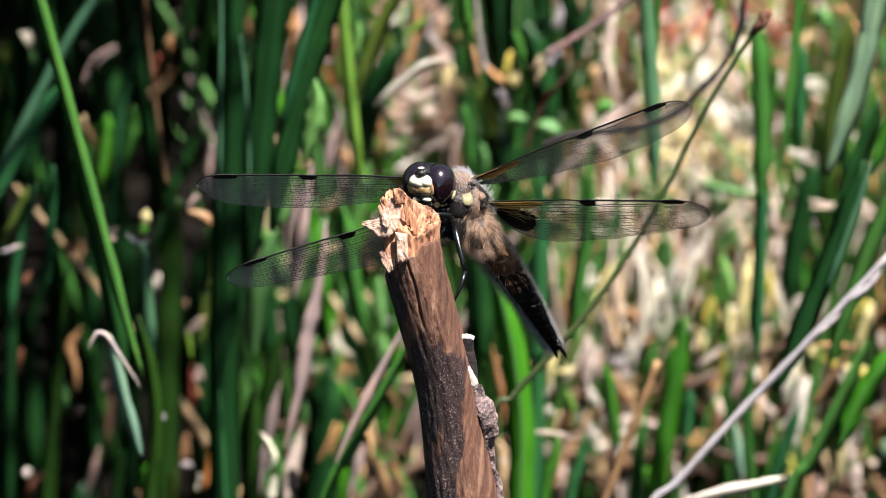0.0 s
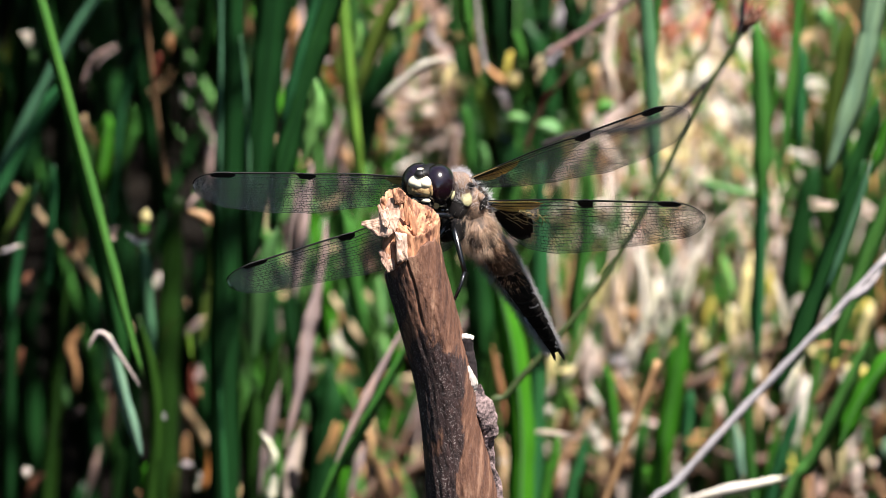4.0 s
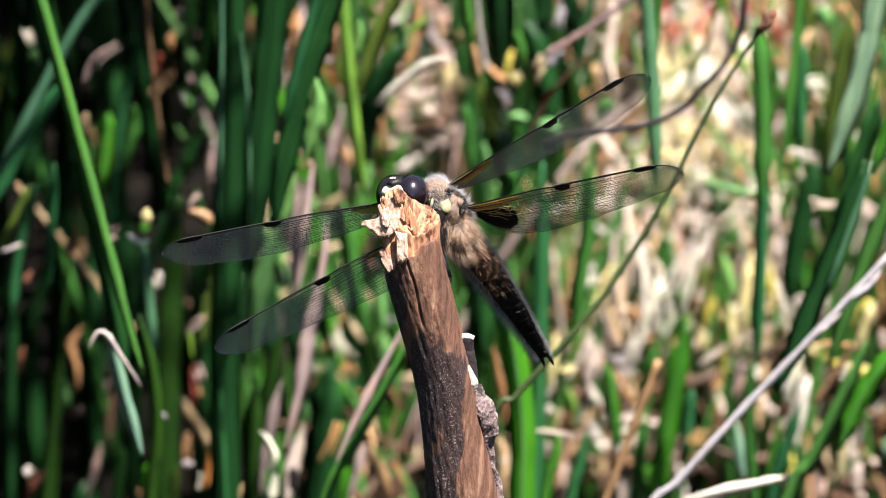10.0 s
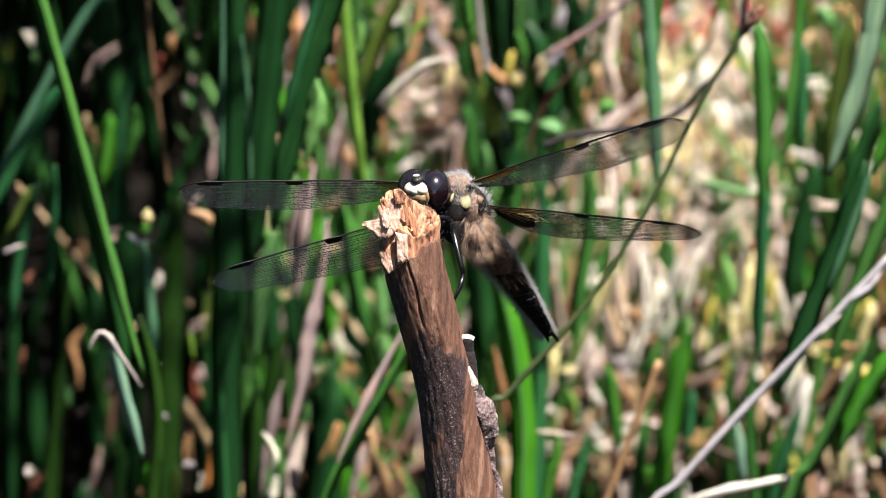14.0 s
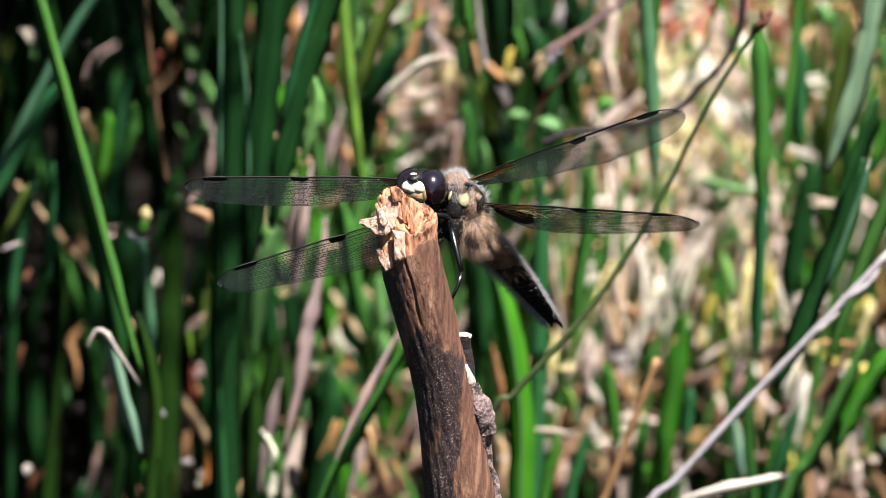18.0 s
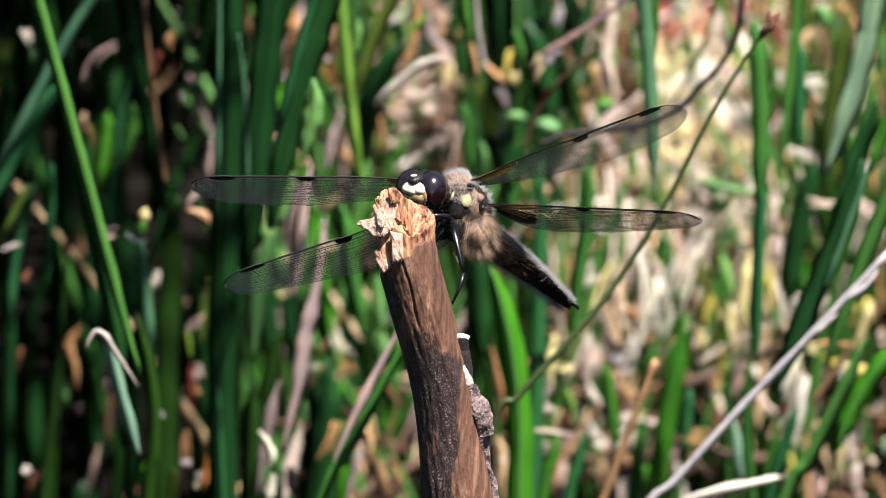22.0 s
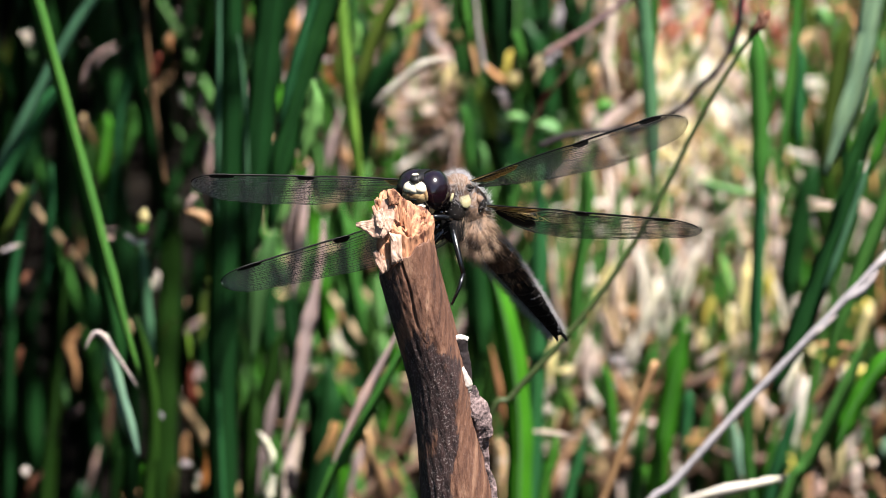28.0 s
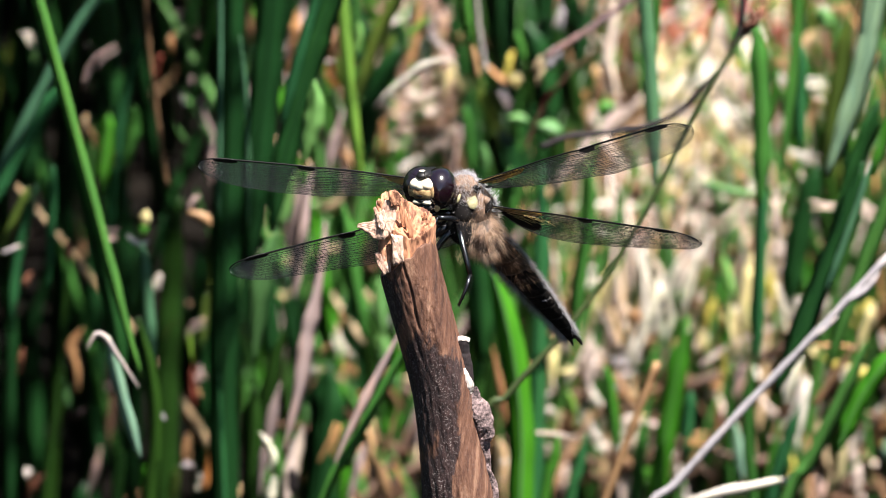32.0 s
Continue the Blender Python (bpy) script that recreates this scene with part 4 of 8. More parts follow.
    for spine in legs:
        p = [Vector(q) * MM for q in spine]
        b = bmesh.new()
        tube(b, [p[0], (p[0] + p[1]) / 2, p[1], (p[1] + p[2]) / 2, p[2]], [0.52 * MM, 0.47 * MM, 0.42 * MM, 0.38 * MM, 0.34 * MM], 10)
        leg = part("leg", b, LEG_BLACK, fly, "shiny black leg")
        b = bmesh.new()
        tube(b, [p[2], p[3], p[4]], [0.31 * MM, 0.26 * MM, 0.19 * MM], 8)
        part("shin", b, LEG_BLACK, leg)
        b = bmesh.new()
        for i in range(9):
            f = i / 8
            q = p[2].lerp(p[3], f * 2) if f < 0.5 else p[3].lerp(p[4], f * 2 - 1)
            for sx in (-1, 1):
                tube(b, [q, q + Vector((0.75 * sx, -0.55, 0.25)) * MM], [0.05 * MM, 0.012 * MM], 4)
        part("spine_row", b, BLACK, leg, "row of fine spines", kind="stuff")
    made = {n: build_wing("wing", n[1] == "f", fly) for n in ("lf", "lh", "rf", "rh")}
    tagged(fly, "brown furry dragonfly with spotted clear wings, perched on the twig", "dragonfly")
    return fly, made, head, abdomen


fly, wings, head, abdomen = build_dragonfly()


# ---- leaves and stems behind ----
leaf("sedge_leaf", SPRING, 0.0022, 1.150, [(-0.0798, 0.2546), (-0.0675, 0.2061), (-0.0642, 0.1928), (-0.0610, 0.1794), (-0.0578, 0.1658), (-0.0546, 0.1522), (-0.0511, 0.1385)])
leaf("sedge_leaf", BLUE, 0.0022, 1.220, [(-0.0316, 0.2275), (-0.0594, 0.1860), (-0.0645, 0.1784), (-0.0690, 0.1704), (-0.0732, 0.1622), (-0.0774, 0.1539), (-0.0818, 0.1457)])
leaf("sedge_leaf", TEAL, 0.0027, 1.240, [(-0.0684, 0.1613), (-0.0726, 0.1549), (-0.0764, 0.1482), (-0.0800, 0.1413), (-0.0833, 0.1342)])
tuft(WHITE, 0.0025, 1.380, [(-0.0839, 0.1246), (-0.0826, 0.1222)])
tuft(PALE, 0.0019, 1.380, [(-0.0829, 0.1203), (-0.0816, 0.1177)])
tuft(MAUVE, 0.0023, 1.300, [(-0.0622, 0.1473), (-0.0644, 0.1461), (-0.0664, 0.1438), (-0.0675, 0.1403)])
tuft(STRAW, 0.0023, 1.390, [(-0.0737, 0.1031), (-0.0723, 0.0996)])
tuft(TAN, 0.0015, 1.390, [(-0.0723, 0.0992), (-0.0703, 0.0958)])
leaf("sedge_leaf", BRIGHT, 0.0027, 1.360, [(-0.0665, 0.1137), (-0.0669, 0.1090), (-0.0677, 0.1030), (-0.0685, 0.0971)])
leaf("sedge_leaf", GREEN, 0.0033, 1.340, [(-0.0604, 0.1223), (-0.0608, 0.1183), (-0.0614, 0.1142), (-0.0628, 0.1083)], blunt=True)
leaf("sedge_leaf", TEAL, 0.0020, 1.360, [(-0.0595, 0.1302), (-0.0619, 0.1230), (-0.0636, 0.1157), (-0.0646, 0.1083), (-0.0649, 0.1007)])
tuft(STRAW, 0.0018, 1.380, [(-0.0665, 0.1019), (-0.0665, 0.1006)])
tuft(OLIVE, 0.0017, 1.400, [(-0.0676, 0.0917), (-0.0679, 0.0863)])
leaf("dead_reed", UMBER, 0.0011, 1.270, [(-0.0581, 0.2176), (-0.0550, 0.1677), (-0.0544, 0.1582), (-0.0536, 0.1487), (-0.0526, 0.1391), (-0.0514, 0.1296)])
tuft(RED, 0.0018, 1.380, [(-0.0576, 0.1182), (-0.0574, 0.1155)])
tuft(TAN, 0.0018, 1.390, [(-0.0551, 0.1211), (-0.0551, 0.1172)])
tuft(WHITE, 0.0017, 1.310, [(-0.0501, 0.1351), (-0.0494, 0.1327)])
# mauve scrap painted in for a blurred glint
leaf("dry_leaf", MAUVE, 0.0015, 1.450, [(-0.0562, 0.1058), (-0.0558, 0.1045)])
leaf("sedge_leaf", GREEN, 0.0014, 1.330, [(-0.0358, 0.1969), (-0.0445, 0.1476), (-0.0456, 0.1415), (-0.0467, 0.1353), (-0.0479, 0.1291), (-0.0490, 0.1229)])
tuft(MAUVE, 0.0019, 1.400, [(-0.0476, 0.0937), (-0.0480, 0.0890), (-0.0482, 0.0841)])
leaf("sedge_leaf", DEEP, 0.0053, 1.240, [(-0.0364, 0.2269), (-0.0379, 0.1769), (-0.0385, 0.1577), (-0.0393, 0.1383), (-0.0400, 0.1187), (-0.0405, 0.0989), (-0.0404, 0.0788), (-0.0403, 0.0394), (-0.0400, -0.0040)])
# next two: pale strips that paint sunlit edges on the dark leaf above
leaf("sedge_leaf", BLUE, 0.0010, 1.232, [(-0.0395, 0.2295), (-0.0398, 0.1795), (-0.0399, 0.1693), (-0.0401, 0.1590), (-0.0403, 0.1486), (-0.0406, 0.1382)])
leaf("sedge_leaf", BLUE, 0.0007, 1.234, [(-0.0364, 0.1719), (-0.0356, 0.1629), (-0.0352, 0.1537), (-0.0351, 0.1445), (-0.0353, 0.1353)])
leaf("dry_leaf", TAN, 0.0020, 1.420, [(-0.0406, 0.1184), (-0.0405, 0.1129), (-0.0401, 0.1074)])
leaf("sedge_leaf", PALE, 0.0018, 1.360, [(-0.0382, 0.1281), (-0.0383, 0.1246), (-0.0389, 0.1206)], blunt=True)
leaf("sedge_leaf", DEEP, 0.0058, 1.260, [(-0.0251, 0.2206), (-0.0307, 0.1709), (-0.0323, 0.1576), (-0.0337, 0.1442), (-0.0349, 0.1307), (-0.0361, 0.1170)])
leaf("sedge_leaf", PALE, 0.0017, 1.370, [(-0.0358, 0.1346), (-0.0363, 0.1293)], blunt=True)
leaf("dry_leaf", TAN, 0.0025, 1.380, [(-0.0296, 0.1287), (-0.0297, 0.1260), (-0.0302, 0.1225), (-0.0307, 0.1189), (-0.0314, 0.1150)])
leaf("dry_leaf", UMBER, 0.0014, 1.380, [(-0.0330, 0.1167), (-0.0346, 0.1131)])
leaf("sedge_leaf", BRIGHT, 0.0015, 1.300, [(-0.0319, 0.1413), (-0.0333, 0.1366), (-0.0347, 0.1319), (-0.0361, 0.1271), (-0.0375, 0.1224)])
leaf("sedge_leaf", PALE, 0.0022, 1.340, [(-0.0353, 0.1180), (-0.0356, 0.1126)], blunt=True)
leaf("sedge_leaf", DEEP, 0.0043, 1.202, [(-0.0044, 0.2375), (-0.0193, 0.1898), (-0.0219, 0.1814), (-0.0244, 0.1729), (-0.0267, 0.1644), (-0.0287, 0.1557), (-0.0301, 0.1468)])
# lighter strip in place of the sunlit left half of the leaf above
leaf("sedge_leaf", TEAL, 0.0020, 1.198, [(-0.0073, 0.2390), (-0.0216, 0.1911), (-0.0234, 0.1851), (-0.0251, 0.1790), (-0.0267, 0.1728), (-0.0281, 0.1667)])
leaf("sedge_leaf", PALE, 0.0039, 1.190, [(-0.0221, 0.1782), (-0.0221, 0.1741), (-0.0226, 0.1705), (-0.0234, 0.1668), (-0.0242, 0.1624)], blunt=True)
tuft(STRAW, 0.0029, 1.320, [(-0.0268, 0.1187), (-0.0273, 0.1161)])
leaf("sedge_leaf", LIME, 0.0024, 1.255, [(-0.0218, 0.2222), (-0.0185, 0.1724), (-0.0178, 0.1625), (-0.0170, 0.1526), (-0.0159, 0.1426), (-0.0145, 0.1327)])
leaf("sedge_leaf", PALE, 0.0019, 1.300, [(-0.0158, 0.1528), (-0.0163, 0.1490), (-0.0171, 0.1450)], blunt=True)
tuft(UMBER, 0.0029, 1.410, [(-0.0224, 0.1143), (-0.0228, 0.1089), (-0.0221, 0.1033)])
leaf("sedge_leaf", OLIVE, 0.0018, 1.340, [(-0.0210, 0.1325), (-0.0199, 0.1258)], blunt=True)
tuft(ORANGE, 0.0019, 1.400, [(-0.0241, 0.1093), (-0.0217, 0.1059)])
tuft(MAUVE, 0.0018, 1.390, [(-0.0241, 0.1134), (-0.0227, 0.1138)])
leaf("sedge_leaf", PALE, 0.0023, 1.350, [(-0.0220, 0.1225), (-0.0221, 0.1178)], blunt=True)
leaf("dead_reed", DARK_TWIG, 0.0005, 1.300, [(-0.0234, 0.1422), (-0.0228, 0.1332), (-0.0223, 0.1218)])
leaf("sedge_leaf", OLIVE, 0.0028, 1.320, [(0.0129, 0.1966), (-0.0087, 0.1515), (-0.0125, 0.1435), (-0.0150, 0.1361), (-0.0172, 0.1286)])
leaf("sedge_leaf", DEEP, 0.0045, 1.360, [(-0.0090, 0.1279), (-0.0133, 0.1185), (-0.0156, 0.1090), (-0.0169, 0.1007)])
tuft(WHITE, 0.0033, 1.390, [(-0.0120, 0.1085), (-0.0108, 0.1061)])
tuft(STRAW, 0.0031, 1.410, [(-0.0108, 0.0971), (-0.0103, 0.0951)])
tuft(TAN, 0.0033, 1.410, [(-0.0145, 0.0978), (-0.0139, 0.0923), (-0.0148, 0.0855)])
tuft(TAN, 0.0037, 1.430, [(-0.0206, 0.0813), (-0.0197, 0.0777)])
leaf("dry_leaf", MAUVE, 0.0017, 1.410, [(-0.0208, 0.0972), (-0.0230, 0.0898), (-0.0240, 0.0837)])
tuft(MAUVE, 0.0040, 1.450, [(-0.0117, 0.1090), (-0.0105, 0.1045)])
leaf("sedge_leaf", OLIVE, 0.0018, 1.250, [(-0.0758, 0.1372), (-0.0777, 0.1328), (-0.0799, 0.1279), (-0.0826, 0.1229)])
leaf("sedge_leaf", TEAL, 0.0019, 1.280, [(-0.0761, 0.1272), (-0.0783, 0.1199), (-0.0799, 0.1125), (-0.0810, 0.1049), (-0.0815, 0.0972)])
leaf("sedge_leaf", DEEP, 0.0026, 1.300, [(-0.0822, 0.1000), (-0.0829, 0.0888), (-0.0835, 0.0774), (-0.0839, 0.0660), (-0.0842, 0.0546), (-0.0847, 0.0273), (-0.0856, -0.0040)])
leaf("sedge_leaf", TEAL, 0.0017, 1.270, [(-0.0724, 0.1344), (-0.0727, 0.1283), (-0.0731, 0.1222), (-0.0735, 0.1161), (-0.0739, 0.1100)])
leaf("dry_leaf", GREY, 0.0012, 1.260, [(-0.0822, 0.1206), (-0.0801, 0.1212), (-0.0778, 0.1222)])
leaf("dry_leaf", RUST, 0.0015, 1.270, [(-0.0697, 0.1196), (-0.0700, 0.1178), (-0.0701, 0.1154)])
leaf("sedge_leaf", SHADY, 0.0015, 1.280, [(-0.0705, 0.1119), (-0.0717, 0.0997), (-0.0729, 0.0874), (-0.0743, 0.0751), (-0.0757, 0.0627), (-0.0778, 0.0313), (-0.0822, -0.0040)])
leaf("dry_leaf", RUST, 0.0013, 1.300, [(-0.0788, 0.1023), (-0.0806, 0.0993)])
leaf("sedge_leaf", DEEP, 0.0033, 1.170, [(-0.0627, 0.1717), (-0.0603, 0.1613), (-0.0582, 0.1507), (-0.0564, 0.1401), (-0.0548, 0.1293)])
leaf("sedge_leaf", TEAL, 0.0015, 1.270, [(-0.0608, 0.1346), (-0.0616, 0.1279), (-0.0620, 0.1210)])
tuft(MAUVE, 0.0016, 1.300, [(-0.0650, 0.1092), (-0.0624, 0.1099)])
leaf("dry_leaf", CREAM, 0.0020, 1.255, [(-0.0546, 0.1310), (-0.0550, 0.1277)])
leaf("sedge_leaf", BRIGHT, 0.0018, 1.257, [(-0.0551, 0.1275), (-0.0553, 0.1252)], blunt=True)
leaf("dry_leaf", GREY, 0.0010, 1.250, [(-0.0581, 0.1280), (-0.0561, 0.1262), (-0.0537, 0.1266)])
leaf("sedge_leaf", BLUE, 0.0021, 1.240, [(-0.0547, 0.1301), (-0.0542, 0.1237), (-0.0538, 0.1173), (-0.0534, 0.1109), (-0.0531, 0.1045)])
tuft(WHITE, 0.0020, 1.310, [(-0.0552, 0.0984), (-0.0552, 0.0954)])
leaf("sedge_leaf", SHADY, 0.0048, 1.330, [(-0.0513, 0.1066), (-0.0529, 0.0939), (-0.0538, 0.0812), (-0.0543, 0.0684), (-0.0545, 0.0555), (-0.0548, 0.0425), (-0.0551, 0.0212), (-0.0556, -0.0040)])
leaf("dry_leaf", TAN, 0.0022, 1.260, [(-0.0472, 0.1288), (-0.0444, 0.1276), (-0.0422, 0.1255)])
leaf("dry_leaf", MAUVE, 0.0014, 1.270, [(-0.0455, 0.1287), (-0.0476, 0.1255)])
leaf("thin_reed", OLIVE, 0.0008, 1.280, [(-0.0436, 0.1182), (-0.0435, 0.1123), (-0.0438, 0.1065), (-0.0445, 0.1007), (-0.0455, 0.0949)])
leaf("dry_leaf", OLIVE, 0.0011, 1.280, [(-0.0435, 0.1085), (-0.0438, 0.1065)])
tuft(MAUVE, 0.0016, 1.300, [(-0.0453, 0.0926), (-0.0477, 0.0913), (-0.0502, 0.0882)])
leaf("dry_leaf", STRAW, 0.0013, 1.300, [(-0.0438, 0.0940), (-0.0466, 0.0917)])
leaf("dry_leaf", GREY, 0.0007, 1.270, [(-0.0426, 0.1003), (-0.0425, 0.1030), (-0.0411, 0.1038), (-0.0397, 0.1033)])
leaf("dry_leaf", OLIVE, 0.0009, 1.300, [(-0.0535, 0.0880), (-0.0527, 0.0908), (-0.0507, 0.0925)])
leaf("sedge_leaf", OLIVE, 0.0015, 1.310, [(-0.0454, 0.0946), (-0.0462, 0.0894), (-0.0468, 0.0824)])
leaf("dry_leaf", TAN, 0.0021, 1.380, [(-0.0735, 0.0609), (-0.0757, 0.0576), (-0.0762, 0.0552), (-0.0751, 0.0515), (-0.0749, 0.0459)])
leaf("dry_leaf", RUST, 0.0014, 1.320, [(-0.0820, 0.0791), (-0.0834, 0.0729)])
leaf("sedge_leaf", PALE, 0.0019, 1.360, [(-0.0765, 0.0575), (-0.0764, 0.0539), (-0.0754, 0.0507)], blunt=True)
leaf("dry_leaf", GREY, 0.0011, 1.130, [(-0.0592, 0.1508), (-0.0584, 0.1526), (-0.0573, 0.1537), (-0.0560, 0.1529), (-0.0543, 0.1502), (-0.0524, 0.1472), (-0.0504, 0.1440)])
leaf("dry_leaf", WHITE, 0.0014, 1.250, [(-0.0542, 0.0953), (-0.0536, 0.0937)])
leaf("dry_leaf", GREY, 0.0012, 1.250, [(-0.0529, 0.0933), (-0.0514, 0.0913)])
leaf("sedge_leaf", AQUA, 0.0022, 1.140, [(-0.0561, 0.1498), (-0.0551, 0.1441), (-0.0539, 0.1385), (-0.0525, 0.1329), (-0.0511, 0.1273)])
leaf("sedge_leaf", SHADY, 0.0024, 1.200, [(-0.0539, 0.1306), (-0.0521, 0.1219), (-0.0512, 0.1131), (-0.0513, 0.1041), (-0.0524, 0.0950), (-0.0558, 0.0475), (-0.0626, -0.0040)])
leaf("sedge_leaf", OLIVE, 0.0028, 1.340, [(-0.0541, 0.0751), (-0.0538, 0.0686), (-0.0549, 0.0608)])
tuft(LIME, 0.0015, 1.310, [(-0.0496, 0.0864), (-0.0489, 0.0826), (-0.0481, 0.0788)])
leaf("dry_leaf", RED, 0.0015, 1.320, [(-0.0490, 0.0756), (-0.0494, 0.0703), (-0.0487, 0.0658)])
tuft(TAN, 0.0017, 1.300, [(-0.0475, 0.0789), (-0.0468, 0.0768)])
tuft(MAUVE, 0.0023, 1.380, [(-0.0503, 0.0523), (-0.0490, 0.0503)])
leaf("sedge_leaf", SPRING, 0.0023, 1.270, [(-0.0604, 0.0778), (-0.0610, 0.0736), (-0.0618, 0.0667), (-0.0640, 0.0334), (-0.0683, -0.0040)])
leaf("sedge_leaf", BRIGHT, 0.0029, 1.310, [(-0.0566, 0.0600), (-0.0576, 0.0553), (-0.0576, 0.0505), (-0.0574, 0.0253), (-0.0572, -0.0040)])
leaf("sedge_leaf", SHADY, 0.0022, 1.330, [(-0.0569, 0.0611), (-0.0574, 0.0521)])
leaf("dry_leaf", MAUVE, 0.0014, 1.380, [(-0.0704, 0.0347), (-0.0719, 0.0285), (-0.0735, 0.0223)])
leaf("dry_leaf", BROWN, 0.0016, 1.410, [(-0.0693, 0.0355), (-0.0703, 0.0229)])
tuft(WHITE, 0.0021, 1.310, [(-0.0817, 0.0565), (-0.0807, 0.0553)])
tuft(RUST, 0.0025, 1.380, [(-0.0832, 0.0279), (-0.0849, 0.0223)])
leaf("sedge_leaf", SHADY, 0.0027, 1.370, [(-0.0774, 0.0620), (-0.0784, 0.0498), (-0.0796, 0.0374), (-0.0803, 0.0263), (-0.0807, 0.0131), (-0.0817, -0.0040)])
leaf("sedge_leaf", OLIVE, 0.0020, 1.320, [(-0.0522, 0.0543), (-0.0529, 0.0501), (-0.0535, 0.0465)], blunt=True)
tuft(TAN, 0.0016, 1.390, [(-0.0531, 0.0339), (-0.0528, 0.0273)])
leaf("dry_leaf", GREY, 0.0014, 1.320, [(-0.0515, 0.0546), (-0.0490, 0.0544)])
leaf("dry_leaf", ORANGE, 0.0017, 1.300, [(-0.0440, 0.0698), (-0.0450, 0.0652), (-0.0459, 0.0595), (-0.0465, 0.0572)])
tuft(WHITE, 0.0015, 1.300, [(-0.0474, 0.0602), (-0.0464, 0.0591)])
# thin lighter strip: the broad dark leaf's lit edge, lower down
leaf("sedge_leaf", TEAL, 0.0009, 1.233, [(-0.0409, 0.1072), (-0.0405, 0.0961), (-0.0400, 0.0817), (-0.0390, 0.0408), (-0.0371, -0.0040)])
leaf("dry_leaf", TAN, 0.0014, 1.380, [(-0.0576, 0.0250), (-0.0581, 0.0220)])
tuft(STRAW, 0.0036, 1.400, [(-0.0374, 0.0900), (-0.0388, 0.0858)])
leaf("sedge_leaf", PALE, 0.0024, 1.310, [(-0.0292, 0.1206), (-0.0298, 0.1160), (-0.0308, 0.1108), (-0.0323, 0.1065)])
leaf("sedge_leaf", PALE, 0.0040, 1.270, [(-0.0310, 0.1218), (-0.0325, 0.1167), (-0.0342, 0.1100), (-0.0351, 0.1032), (-0.0357, 0.0941)], blunt=True)
leaf("dry_leaf", MAUVE, 0.0026, 1.250, [(-0.0239, 0.1416), (-0.0251, 0.1350), (-0.0261, 0.1273), (-0.0267, 0.1218), (-0.0273, 0.1152)])
leaf("dry_leaf", MAUVE, 0.0027, 1.210, [(-0.0208, 0.1450), (-0.0212, 0.1386), (-0.0222, 0.1322), (-0.0233, 0.1268), (-0.0242, 0.1225), (-0.0248, 0.1182), (-0.0258, 0.1117), (-0.0273, 0.1052), (-0.0287, 0.0997)])
leaf("sedge_leaf", GREEN, 0.0034, 1.290, [(-0.0190, 0.1197), (-0.0183, 0.1128), (-0.0174, 0.1059), (-0.0162, 0.0991), (-0.0149, 0.0923)])
tuft(STRAW, 0.0015, 1.300, [(-0.0318, 0.0973), (-0.0304, 0.0966), (-0.0285, 0.0980)])
leaf("sedge_leaf", PALE, 0.0029, 1.320, [(-0.0124, 0.0938), (-0.0124, 0.0880), (-0.0115, 0.0815)], blunt=True)
tuft(GREY, 0.0017, 1.380, [(-0.0108, 0.0622), (-0.0101, 0.0607)])
tuft(TAN, 0.0024, 1.410, [(-0.0217, 0.0512), (-0.0214, 0.0486)])
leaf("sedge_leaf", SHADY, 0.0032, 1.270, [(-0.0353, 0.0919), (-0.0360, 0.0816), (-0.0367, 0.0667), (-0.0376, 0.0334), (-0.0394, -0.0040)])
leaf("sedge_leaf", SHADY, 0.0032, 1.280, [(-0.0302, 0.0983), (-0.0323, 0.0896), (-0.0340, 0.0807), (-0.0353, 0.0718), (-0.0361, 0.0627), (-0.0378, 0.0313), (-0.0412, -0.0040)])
leaf("dry_leaf", MAUVE, 0.0020, 1.250, [(-0.0300, 0.0990), (-0.0313, 0.0940), (-0.0324, 0.0872), (-0.0335, 0.0816), (-0.0342, 0.0748)])
leaf("dry_leaf", WHITE, 0.0019, 1.230, [(-0.0334, 0.0969), (-0.0323, 0.0951), (-0.0312, 0.0923), (-0.0317, 0.0887)])
leaf("dry_leaf", WHITE, 0.0021, 1.240, [(-0.0310, 0.0844), (-0.0315, 0.0816), (-0.0320, 0.0783)])
leaf("dry_leaf", PINKISH, 0.0030, 1.260, [(-0.0260, 0.0869), (-0.0279, 0.0799), (-0.0290, 0.0742), (-0.0296, 0.0702)])
leaf("sedge_leaf", PALE, 0.0018, 1.300, [(-0.0261, 0.0757), (-0.0266, 0.0704)], blunt=True)
leaf("sedge_leaf", DEEP, 0.0070, 1.360, [(-0.0228, 0.0609), (-0.0235, 0.0512), (-0.0240, 0.0438), (-0.0252, 0.0303), (-0.0261, 0.0152), (-0.0277, -0.0040)])
leaf("dry_leaf", DARK_TWIG, 0.0023, 1.250, [(-0.0278, 0.0822), (-0.0280, 0.0766)])
tuft(WHITE, 0.0032, 1.410, [(-0.0229, 0.0479), (-0.0206, 0.0426)])
tuft(WHITE, 0.0017, 1.380, [(-0.0277, 0.0526), (-0.0263, 0.0540)])
leaf("dry_leaf", STRAW, 0.0009, 1.390, [(-0.0264, 0.0476), (-0.0231, 0.0479)])
tuft(STRAW, 0.0022, 1.380, [(-0.0261, 0.0503), (-0.0267, 0.0474)])
tuft(STRAW, 0.0033, 1.410, [(-0.0232, 0.0383), (-0.0215, 0.0355)])
tuft(TAN, 0.0032, 1.410, [(-0.0200, 0.0416), (-0.0192, 0.0383)])
leaf("dry_leaf", TAN, 0.0014, 1.400, [(-0.0238, 0.0499), (-0.0259, 0.0467)])
